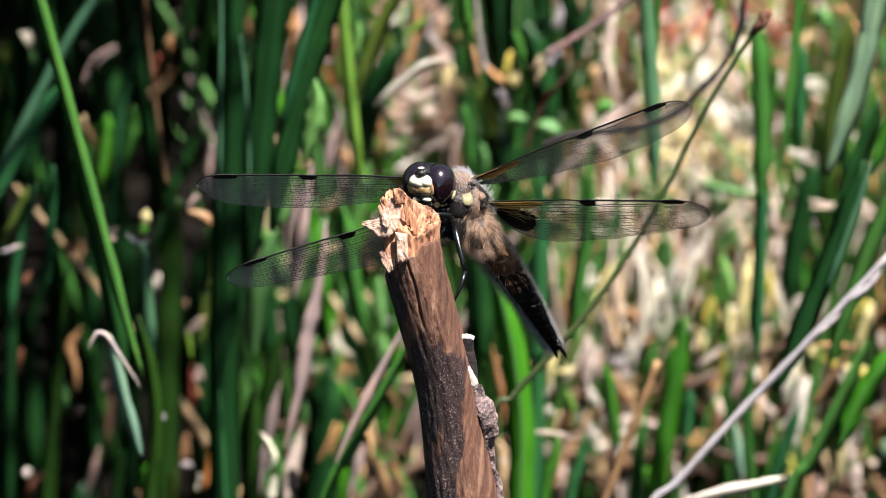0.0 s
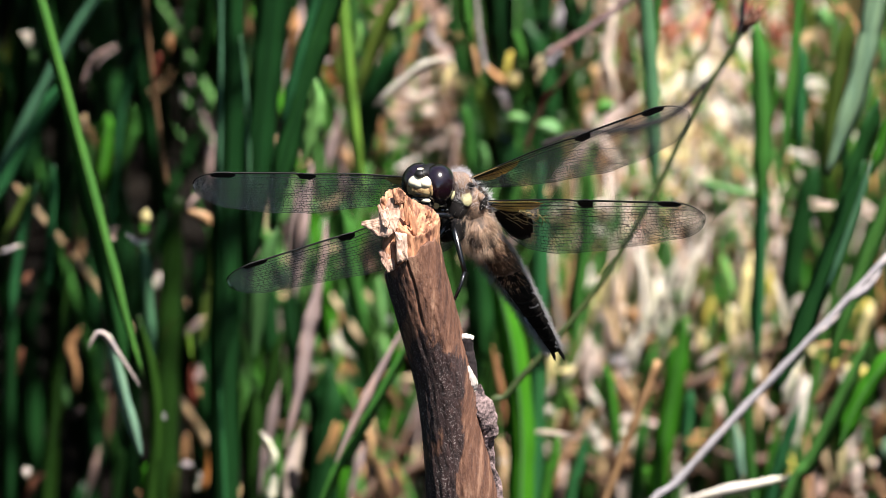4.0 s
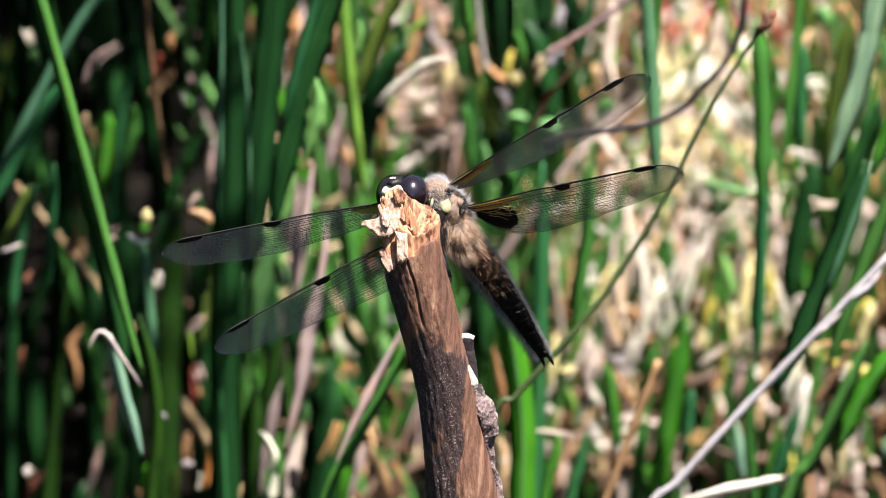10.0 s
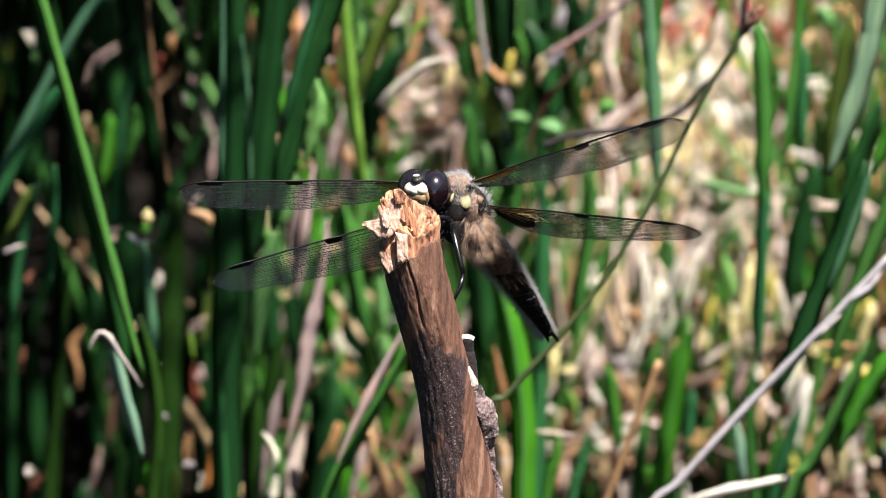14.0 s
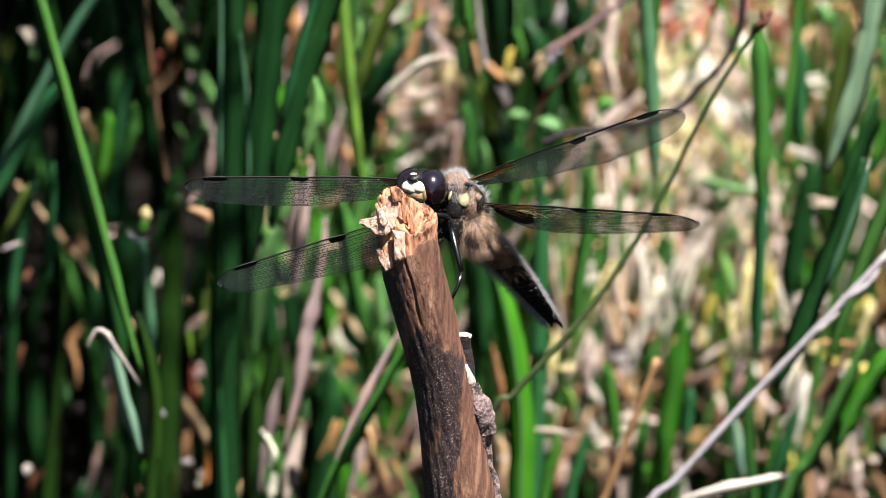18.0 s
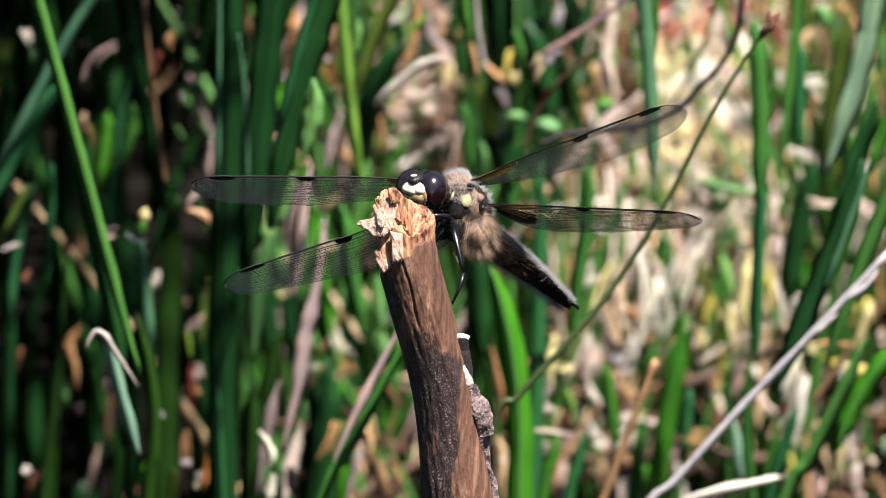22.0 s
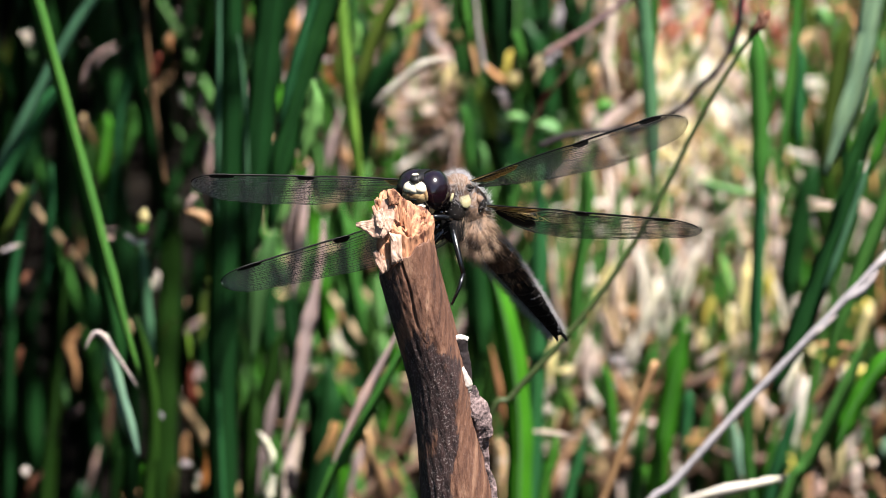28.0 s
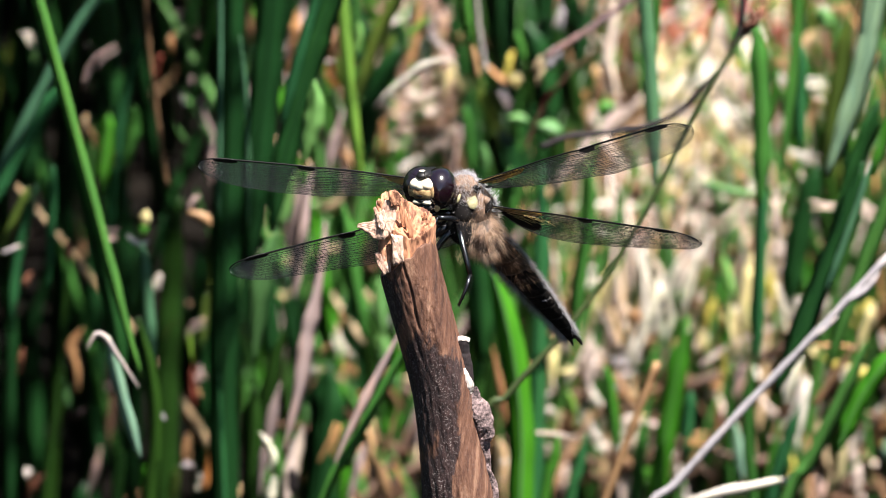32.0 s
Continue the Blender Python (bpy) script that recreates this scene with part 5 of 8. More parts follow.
tuft(TAN, 0.0023, 1.300, [(-0.0205, 0.0722), (-0.0217, 0.0675), (-0.0229, 0.0640)])
leaf("dry_leaf", ORANGE, 0.0013, 1.390, [(-0.0179, 0.0423), (-0.0166, 0.0423)])
tuft(PINKISH, 0.0026, 1.390, [(-0.0246, 0.0268), (-0.0234, 0.0245)])
tuft(STRAW, 0.0029, 1.390, [(-0.0262, 0.0225), (-0.0266, 0.0187)])
leaf("dry_leaf", MAUVE, 0.0017, 1.150, [(-0.0066, 0.1477), (-0.0094, 0.1417), (-0.0120, 0.1363), (-0.0143, 0.1313), (-0.0164, 0.1266), (-0.0186, 0.1212)])
leaf("sedge_leaf", GREEN, 0.0019, 1.155, [(-0.0050, 0.1443), (-0.0089, 0.1366), (-0.0128, 0.1288), (-0.0166, 0.1210), (-0.0204, 0.1132), (-0.0369, 0.0566), (-0.0698, -0.0040)])
leaf("sedge_leaf", PALE, 0.0036, 1.360, [(-0.0123, 0.0676), (-0.0129, 0.0591)], blunt=True)
leaf("sedge_leaf", PALE, 0.0023, 1.360, [(-0.0103, 0.0591), (-0.0101, 0.0548)], blunt=True)
leaf("sedge_leaf", BRIGHT, 0.0025, 1.360, [(-0.0126, 0.0524), (-0.0119, 0.0445)], blunt=True)
tuft(STRAW, 0.0026, 1.320, [(-0.0147, 0.0625), (-0.0138, 0.0563)])
leaf("dry_leaf", TAN, 0.0023, 1.280, [(-0.0125, 0.0719), (-0.0115, 0.0673), (-0.0102, 0.0621)])
leaf("dry_leaf", UMBER, 0.0010, 1.290, [(-0.0085, 0.0790), (-0.0107, 0.0709), (-0.0127, 0.0674)])
leaf("dry_leaf", MAUVE, 0.0018, 1.290, [(-0.0150, 0.0709), (-0.0167, 0.0656), (-0.0185, 0.0584)])
tuft(TAN, 0.0018, 1.300, [(-0.0099, 0.0634), (-0.0075, 0.0593)])
leaf("dry_leaf", TAN, 0.0019, 1.400, [(-0.0049, 0.1253), (-0.0055, 0.1182), (-0.0066, 0.1128), (-0.0084, 0.1093)])
leaf("dry_leaf", WHITE, 0.0021, 1.310, [(0.0023, 0.1419), (-0.0011, 0.1414), (-0.0044, 0.1400), (-0.0072, 0.1377), (-0.0102, 0.1350), (-0.0133, 0.1320)])
leaf("sedge_leaf", LIME, 0.0015, 1.370, [(-0.0029, 0.1305), (-0.0051, 0.1284), (-0.0074, 0.1265)])
tuft(MAUVE, 0.0029, 1.430, [(0.0009, 0.1128), (-0.0024, 0.1079)])
tuft(GREY, 0.0018, 1.410, [(-0.0033, 0.1142), (-0.0015, 0.1115), (0.0009, 0.1091)])
tuft(TAN, 0.0030, 1.440, [(0.0032, 0.1041), (0.0039, 0.1021)])
leaf("sedge_leaf", GREEN, 0.0019, 1.270, [(-0.0021, 0.2171), (0.0038, 0.1675), (0.0044, 0.1622), (0.0051, 0.1578)])
leaf("dry_leaf", TAN, 0.0015, 1.280, [(0.0052, 0.1552), (0.0061, 0.1512), (0.0066, 0.1481)])
tuft(OLIVE, 0.0015, 1.320, [(0.0067, 0.1346), (0.0071, 0.1297)])
leaf("dead_reed", GREY, 0.0009, 1.330, [(0.0013, 0.1977), (0.0063, 0.1480), (0.0068, 0.1425), (0.0075, 0.1373), (0.0083, 0.1327)])
tuft(CREAM, 0.0033, 1.430, [(0.0010, 0.0994), (0.0019, 0.0945)])
tuft(CREAM, 0.0032, 1.440, [(0.0038, 0.0938), (0.0049, 0.0896)])
tuft(TAN, 0.0032, 1.440, [(0.0021, 0.0898), (0.0028, 0.0873)])
tuft(PINKISH, 0.0054, 1.450, [(-0.0096, 0.0857), (-0.0013, 0.0879)])
tuft(TAN, 0.0035, 1.460, [(-0.0109, 0.0817), (-0.0073, 0.0830)])
tuft(PINKISH, 0.0037, 1.440, [(0.0030, 0.0857), (0.0016, 0.0813)])
tuft(PINKISH, 0.0035, 1.440, [(-0.0001, 0.0813), (-0.0020, 0.0768)])
tuft(PINKISH, 0.0043, 1.450, [(-0.0106, 0.0763), (-0.0087, 0.0733)])
tuft(PINKISH, 0.0024, 1.440, [(-0.0082, 0.0820), (-0.0072, 0.0805)])
leaf("sedge_leaf", GREEN, 0.0020, 1.340, [(0.0041, 0.1223), (0.0049, 0.1159), (0.0057, 0.1077)])
leaf("sedge_leaf", PALE, 0.0021, 1.340, [(0.0075, 0.1145), (0.0084, 0.1083)], blunt=True)
tuft(OLIVE, 0.0021, 1.410, [(0.0053, 0.0895), (0.0055, 0.0855)])
tuft(YELLOW, 0.0017, 1.410, [(0.0135, 0.1095), (0.0126, 0.1047)])
tuft(CREAM, 0.0022, 1.420, [(0.0144, 0.1018), (0.0151, 0.0991)])
leaf("dry_leaf", TAN, 0.0013, 1.400, [(0.0082, 0.1107), (0.0109, 0.1079), (0.0131, 0.1065)])
tuft(GREY, 0.0018, 1.400, [(0.0117, 0.1051), (0.0138, 0.1012)])
leaf("sedge_leaf", PALE, 0.0020, 1.370, [(0.0128, 0.1096), (0.0171, 0.1088)], blunt=True)
leaf("sedge_leaf", PALE, 0.0029, 1.350, [(0.0184, 0.1148), (0.0233, 0.1134)], blunt=True)
leaf("dead_reed", PLUM, 0.0018, 1.270, [(0.0759, 0.2009), (0.0374, 0.1690), (0.0330, 0.1653), (0.0284, 0.1618), (0.0237, 0.1585), (0.0189, 0.1553)])
tuft(STRAW, 0.0026, 1.300, [(0.0189, 0.1447), (0.0180, 0.1404)])
leaf("dry_leaf", GREY, 0.0023, 1.290, [(0.0218, 0.1514), (0.0195, 0.1463)])
leaf("dead_reed", BROWN, 0.0008, 1.280, [(0.0299, 0.1545), (0.0248, 0.1504), (0.0206, 0.1456), (0.0175, 0.1401), (0.0153, 0.1341)])
leaf("dry_leaf", RED, 0.0015, 1.275, [(0.0212, 0.1482), (0.0195, 0.1462), (0.0176, 0.1435)])
tuft(GREY, 0.0018, 1.400, [(0.0237, 0.1226), (0.0228, 0.1178)])
tuft(STRAW, 0.0022, 1.430, [(0.0284, 0.1153), (0.0294, 0.1116)])
leaf("sedge_leaf", DEEP, 0.0052, 1.390, [(0.0165, 0.1227), (0.0188, 0.1155), (0.0208, 0.1071), (0.0217, 0.0998)])
leaf("sedge_leaf", GREEN, 0.0018, 1.380, [(0.0144, 0.1242), (0.0161, 0.1179)])
tuft(STRAW, 0.0024, 1.420, [(0.0315, 0.1043), (0.0308, 0.1006)])
leaf("dry_leaf", PINKISH, 0.0026, 1.420, [(0.0348, 0.1190), (0.0342, 0.1104), (0.0340, 0.1037)])
tuft(PINKISH, 0.0031, 1.410, [(0.0335, 0.1101), (0.0345, 0.1040), (0.0355, 0.0995)])
tuft(TAN, 0.0017, 1.420, [(0.0287, 0.0984), (0.0296, 0.0964)])
tuft(TAN, 0.0032, 1.430, [(0.0285, 0.0887), (0.0313, 0.0900)])
leaf("sedge_leaf", GREEN, 0.0029, 1.360, [(0.0341, 0.1152), (0.0302, 0.1147)], blunt=True)
tuft(UMBER, 0.0032, 1.440, [(0.0378, 0.1063), (0.0386, 0.0907)])
leaf("sedge_leaf", BLUE, 0.0026, 1.205, [(0.0313, 0.2384), (0.0354, 0.1886), (0.0361, 0.1798), (0.0367, 0.1710), (0.0372, 0.1621), (0.0376, 0.1532)])
leaf("sedge_leaf", GREEN, 0.0012, 1.220, [(0.0391, 0.2337), (0.0380, 0.1837), (0.0378, 0.1776), (0.0375, 0.1713)])
leaf("sedge_leaf", OLIVE, 0.0010, 1.350, [(0.0669, 0.1898), (0.0539, 0.1415), (0.0512, 0.1312), (0.0484, 0.1254), (0.0453, 0.1188)])
leaf("dead_reed", MAUVE, 0.0010, 1.340, [(0.0521, 0.1434), (0.0486, 0.1387), (0.0447, 0.1341)])
leaf("dead_reed", DARK_TWIG, 0.0015, 1.190, [(0.0561, 0.2445), (0.0520, 0.1947), (0.0515, 0.1885), (0.0501, 0.1839), (0.0476, 0.1799), (0.0447, 0.1767), (0.0414, 0.1731), (0.0365, 0.1705), (0.0314, 0.1694), (0.0265, 0.1688), (0.0216, 0.1682), (0.0172, 0.1663)])
tuft(CREAM, 0.0048, 1.520, [(0.0487, 0.0701), (0.0506, 0.0655)])
tuft(CREAM, 0.0042, 1.520, [(0.0518, 0.0714), (0.0535, 0.0675)])
tuft(PINKISH, 0.0045, 1.530, [(0.0578, 0.0707), (0.0568, 0.0668)])
tuft(WHITE, 0.0045, 1.510, [(0.0561, 0.0715), (0.0546, 0.0669)])
tuft(CREAM, 0.0036, 1.510, [(0.0521, 0.0689), (0.0499, 0.0643)])
tuft(PINKISH, 0.0086, 1.510, [(0.0643, 0.0715), (0.0621, 0.0643)])
tuft(WHITE, 0.0072, 1.500, [(0.0642, 0.0670), (0.0665, 0.0616)])
tuft(STRAW, 0.0047, 1.510, [(0.0594, 0.0623), (0.0585, 0.0564)])
tuft(CREAM, 0.0049, 1.480, [(0.0478, 0.0642), (0.0486, 0.0597)])
tuft(CREAM, 0.0041, 1.480, [(0.0520, 0.0638), (0.0516, 0.0602)])
tuft(CREAM, 0.0061, 1.490, [(0.0572, 0.0627), (0.0583, 0.0575)])
tuft(CREAM, 0.0061, 1.490, [(0.0642, 0.0619), (0.0655, 0.0561)])
tuft(RED, 0.0038, 1.570, [(0.0515, 0.0629), (0.0505, 0.0567)])
tuft(PINKISH, 0.0034, 1.550, [(0.0617, 0.0715), (0.0601, 0.0627)])
tuft(PINK, 0.0038, 1.570, [(0.0669, 0.0635), (0.0660, 0.0581)])
tuft(PINK, 0.0044, 1.580, [(0.0699, 0.0649), (0.0712, 0.0608)])
tuft(PINK, 0.0035, 1.570, [(0.0759, 0.0635), (0.0766, 0.0567)])
tuft(WHITE, 0.0038, 1.570, [(0.0746, 0.0662), (0.0782, 0.0649)])
tuft(WHITE, 0.0032, 1.570, [(0.0566, 0.0662), (0.0527, 0.0665)])
tuft(TAN, 0.0043, 1.550, [(0.0553, 0.0674), (0.0521, 0.0701)])
tuft(PINK, 0.0050, 1.590, [(0.0534, 0.0549), (0.0522, 0.0515)])
leaf("sedge_leaf", GREEN, 0.0032, 1.225, [(0.0556, 0.1770), (0.0565, 0.1686), (0.0570, 0.1600), (0.0571, 0.1515), (0.0568, 0.1428)])
# brighter strip drawn for the lit right half of the green leaf above
leaf("sedge_leaf", BRIGHT, 0.0012, 1.230, [(0.0595, 0.1669), (0.0593, 0.1615), (0.0588, 0.1567)])
leaf("sedge_leaf", GREEN, 0.0020, 1.270, [(0.0685, 0.2174), (0.0656, 0.1675), (0.0651, 0.1587), (0.0645, 0.1500), (0.0636, 0.1412), (0.0626, 0.1324)])
leaf("sedge_leaf", TEAL, 0.0024, 1.290, [(0.0674, 0.1512), (0.0671, 0.1400), (0.0673, 0.1304)])
tuft(STRAW, 0.0040, 1.450, [(0.0771, 0.1008), (0.0776, 0.0965)])
tuft(WHITE, 0.0042, 1.420, [(0.0748, 0.0996), (0.0794, 0.0991)])
tuft(TAN, 0.0026, 1.430, [(0.0765, 0.0932), (0.0789, 0.0930)])
tuft(BROWN, 0.0041, 1.470, [(0.0785, 0.0873), (0.0815, 0.0878)])
tuft(TAN, 0.0022, 1.430, [(0.0775, 0.0917), (0.0766, 0.0877)])
tuft(TAN, 0.0032, 1.460, [(0.0712, 0.0924), (0.0715, 0.0891)])
tuft(WHITE, 0.0021, 1.420, [(0.0693, 0.1016), (0.0697, 0.0993)])
tuft(WHITE, 0.0017, 1.380, [(0.0692, 0.0989), (0.0747, 0.0977)])
leaf("sedge_leaf", PALE, 0.0042, 1.420, [(0.0777, 0.1163), (0.0785, 0.1114)], blunt=True)
tuft(TAN, 0.0020, 1.450, [(0.0832, 0.1073), (0.0835, 0.1033)])
leaf("sedge_leaf", OLIVE, 0.0029, 1.280, [(0.0756, 0.1611), (0.0744, 0.1531), (0.0733, 0.1451), (0.0723, 0.1370), (0.0714, 0.1289)])
leaf("sedge_leaf", AQUA, 0.0040, 1.205, [(0.0823, 0.2384), (0.0757, 0.1888), (0.0746, 0.1800), (0.0729, 0.1713), (0.0706, 0.1627), (0.0679, 0.1543)])
leaf("sedge_leaf", DEEP, 0.0033, 1.185, [(0.0754, 0.1764), (0.0734, 0.1695), (0.0714, 0.1627), (0.0694, 0.1557), (0.0675, 0.1487)])
leaf("sedge_leaf", PALE, 0.0021, 1.300, [(0.0835, 0.1490), (0.0830, 0.1411)], blunt=True)
leaf("sedge_leaf", BRIGHT, 0.0024, 1.220, [(0.0809, 0.1628), (0.0788, 0.1569), (0.0766, 0.1500)])
leaf("sedge_leaf", DEEP, 0.0037, 1.175, [(0.0724, 0.1685), (0.0700, 0.1599), (0.0672, 0.1515), (0.0641, 0.1431), (0.0610, 0.1347), (0.0578, 0.1263)])
# pale strip as the lit right edge of the dark leaf before it
leaf("sedge_leaf", BLUE, 0.0012, 1.170, [(0.0734, 0.1702), (0.0717, 0.1642), (0.0699, 0.1583), (0.0680, 0.1523), (0.0660, 0.1464)])
leaf("sedge_leaf", TEAL, 0.0025, 1.260, [(0.0590, 0.1370), (0.0588, 0.1273), (0.0586, 0.1176), (0.0584, 0.1078), (0.0583, 0.0980)])
leaf("sedge_leaf", SPRING, 0.0028, 1.200, [(0.0803, 0.1570), (0.0770, 0.1482), (0.0738, 0.1393), (0.0710, 0.1302), (0.0683, 0.1209)])
leaf("sedge_leaf", DEEP, 0.0045, 1.360, [(0.0744, 0.1030), (0.0717, 0.0923), (0.0700, 0.0827), (0.0690, 0.0730)])
tuft(PINKISH, 0.0022, 1.320, [(0.0635, 0.1113), (0.0642, 0.1060), (0.0649, 0.1014)])
tuft(PINKISH, 0.0035, 1.380, [(0.0675, 0.0788), (0.0687, 0.0754)])
tuft(MAUVE, 0.0023, 1.390, [(0.0699, 0.0715), (0.0694, 0.0670)])
tuft(PINKISH, 0.0024, 1.380, [(0.0612, 0.0878), (0.0585, 0.0846), (0.0560, 0.0815)])
tuft(WHITE, 0.0047, 1.400, [(0.0534, 0.0724), (0.0508, 0.0677), (0.0489, 0.0631), (0.0477, 0.0581)])
tuft(WHITE, 0.0045, 1.410, [(0.0452, 0.0594), (0.0447, 0.0538), (0.0437, 0.0481)])
tuft(CREAM, 0.0041, 1.390, [(0.0625, 0.0727), (0.0619, 0.0656), (0.0614, 0.0572)])
tuft(YELLOW, 0.0023, 1.400, [(0.0667, 0.0650), (0.0675, 0.0600), (0.0673, 0.0549)])
tuft(WHITE, 0.0039, 1.390, [(0.0689, 0.0675), (0.0704, 0.0621), (0.0722, 0.0575)])
leaf("sedge_leaf", PALE, 0.0019, 1.350, [(0.0552, 0.0875), (0.0565, 0.0830), (0.0580, 0.0782)], blunt=True)
tuft(YELLOW, 0.0029, 1.430, [(0.0555, 0.0501), (0.0572, 0.0436)])
tuft(CREAM, 0.0042, 1.420, [(0.0594, 0.0492), (0.0611, 0.0444), (0.0622, 0.0411)])
tuft(OLIVE, 0.0035, 1.430, [(0.0551, 0.0558), (0.0528, 0.0476)])
tuft(PINKISH, 0.0038, 1.470, [(0.0546, 0.0632), (0.0573, 0.0614)])
tuft(WHITE, 0.0019, 1.430, [(0.0634, 0.0735), (0.0655, 0.0732)])
tuft(TAN, 0.0038, 1.470, [(0.0624, 0.0621), (0.0653, 0.0611)])
tuft(STRAW, 0.0032, 1.450, [(0.0470, 0.0669), (0.0491, 0.0649)])
tuft(YELLOW, 0.0020, 1.450, [(0.0491, 0.0649), (0.0504, 0.0636)])
tuft(PINKISH, 0.0021, 1.320, [(0.0715, 0.1087), (0.0759, 0.1087)])
tuft(PINKISH, 0.0021, 1.310, [(0.0781, 0.1129), (0.0813, 0.1114), (0.0844, 0.1094)])
tuft(GREY, 0.0017, 1.410, [(0.0752, 0.0721), (0.0766, 0.0714)])
tuft(OLIVE, 0.0022, 1.400, [(0.0852, 0.0713), (0.0866, 0.0698)])
# tan scrap that stands for a round out-of-focus glint
leaf("dry_leaf", TAN, 0.0014, 1.410, [(0.0726, 0.0609), (0.0738, 0.0604)])
leaf("sedge_leaf", GREEN, 0.0019, 1.370, [(0.0504, 0.0962), (0.0572, 0.0938), (0.0629, 0.0928)], blunt=True)
leaf("dead_reed", GREY, 0.0020, 1.130, [(0.0746, 0.1681), (0.0659, 0.1581), (0.0571, 0.1482), (0.0483, 0.1382), (0.0397, 0.1278), (0.0314, 0.1171), (0.0042, 0.0586), (-0.0503, -0.0040)])
leaf("dry_leaf", GREY, 0.0014, 1.128, [(0.0727, 0.1657), (0.0705, 0.1627), (0.0674, 0.1605)])
leaf("dry_leaf", GREY, 0.0008, 1.128, [(0.0661, 0.1579), (0.0625, 0.1545)])
tuft(CREAM, 0.0030, 1.380, [(0.0869, 0.0662), (0.0856, 0.0576)])
leaf("sedge_leaf", SPRING, 0.0028, 1.180, [(0.0737, 0.1333), (0.0708, 0.1254), (0.0675, 0.1177), (0.0640, 0.1100), (0.0601, 0.1025), (0.0441, 0.0513), (0.0122, -0.0040)])
leaf("sedge_leaf", BRIGHT, 0.0032, 1.190, [(0.0804, 0.1290), (0.0769, 0.1245), (0.0739, 0.1196), (0.0715, 0.1143), (0.0698, 0.1087)])
leaf("sedge_leaf", BRIGHT, 0.0040, 1.320, [(0.0474, 0.0856), (0.0458, 0.0759), (0.0443, 0.0662), (0.0429, 0.0564), (0.0416, 0.0465), (0.0397, 0.0232), (0.0360, -0.0040)])
tuft(WHITE, 0.0028, 1.310, [(0.0679, 0.0821), (0.0674, 0.0767), (0.0669, 0.0716)])
tuft(WHITE, 0.0032, 1.300, [(0.0696, 0.0782), (0.0688, 0.0724), (0.0674, 0.0663)])
tuft(CREAM, 0.0029, 1.390, [(0.0751, 0.0520), (0.0767, 0.0530)])
tuft(WHITE, 0.0021, 1.320, [(0.0682, 0.0795), (0.0693, 0.0804)])
leaf("dry_leaf", TAN, 0.0011, 1.310, [(0.0718, 0.0835), (0.0791, 0.0833)])
tuft(WHITE, 0.0033, 1.390, [(0.0817, 0.0475), (0.0831, 0.0450)])
leaf("dead_reed", UMBER, 0.0017, 1.280, [(0.0777, 0.0949), (0.0739, 0.0887), (0.0704, 0.0830)])
tuft(PINKISH, 0.0026, 1.400, [(0.0903, 0.0514), (0.0917, 0.0494)])
tuft(YELLOW, 0.0032, 1.390, [(0.0575, 0.0522), (0.0574, 0.0455)])
tuft(TAN, 0.0022, 1.410, [(0.0568, 0.0378), (0.0575, 0.0353)])
tuft(CREAM, 0.0032, 1.420, [(0.0539, 0.0446), (0.0549, 0.0408)])
tuft(MAUVE, 0.0025, 1.400, [(0.0621, 0.0457), (0.0608, 0.0374)])
tuft(TAN, 0.0016, 1.300, [(0.0520, 0.0689), (0.0484, 0.0682), (0.0459, 0.0676)])
tuft(TAN, 0.0015, 1.310, [(0.0498, 0.0640), (0.0476, 0.0595)])
tuft(UMBER, 0.0023, 1.380, [(0.0557, 0.0335), (0.0549, 0.0220)])
leaf("sedge_leaf", AQUA, 0.0025, 1.310, [(0.0562, 0.0683), (0.0574, 0.0612), (0.0584, 0.0546)], blunt=True)
leaf("dry_leaf", WHITE, 0.0021, 1.200, [(0.0413, 0.0947), (0.0474, 0.0965), (0.0524, 0.0976), (0.0584, 0.0990), (0.0608, 0.0997)])
leaf("dry_leaf", WHITE, 0.0021, 1.210, [(0.0609, 0.0949), (0.0644, 0.0959)])
leaf("dry_leaf", CREAM, 0.0022, 1.320, [(0.0781, 0.0641), (0.0778, 0.0572), (0.0776, 0.0501)])
tuft(PINKISH, 0.0027, 1.380, [(0.0847, 0.0316), (0.0839, 0.0247)])
tuft(PINKISH, 0.0017, 1.400, [(0.0885, 0.0240), (0.0901, 0.0245)])
tuft(MAUVE, 0.0033, 1.410, [(0.0692, 0.0251), (0.0702, 0.0201)])
tuft(MAUVE, 0.0030, 1.390, [(0.0778, 0.0230), (0.0771, 0.0179)])
tuft(TAN, 0.0030, 1.410, [(0.0918, 0.0300), (0.0934, 0.0284)])
leaf("sedge_leaf", AQUA, 0.0023, 1.350, [(0.0893, 0.0484), (0.0883, 0.0441)], blunt=True)
leaf("sedge_leaf", TEAL, 0.0024, 1.270, [(0.0671, 0.0867), (0.0653, 0.0810), (0.0634, 0.0747), (0.0617, 0.0667), (0.0575, 0.0333), (0.0491, -0.0040)])
leaf("sedge_leaf", TEAL, 0.0023, 1.300, [(0.0477, 0.0780), (0.0470, 0.0710), (0.0462, 0.0640)])
leaf("sedge_leaf", BRIGHT, 0.0047, 1.222, [(0.0083, 0.1337), (0.0114, 0.1221), (0.0134, 0.1103), (0.0143, 0.0983), (0.0141, 0.0861), (0.0137, 0.0430), (0.0130, -0.0040)])
leaf("sedge_leaf", TEAL, 0.0034, 1.300, [(0.0188, 0.1241), (0.0187, 0.1069), (0.0184, 0.0896), (0.0180, 0.0722), (0.0174, 0.0546), (0.0169, 0.0273), (0.0158, -0.0040)])
leaf("sedge_leaf", GREEN, 0.0025, 1.270, [(0.0274, 0.1346), (0.0268, 0.1223), (0.0253, 0.1111), (0.0241, 0.0998)])
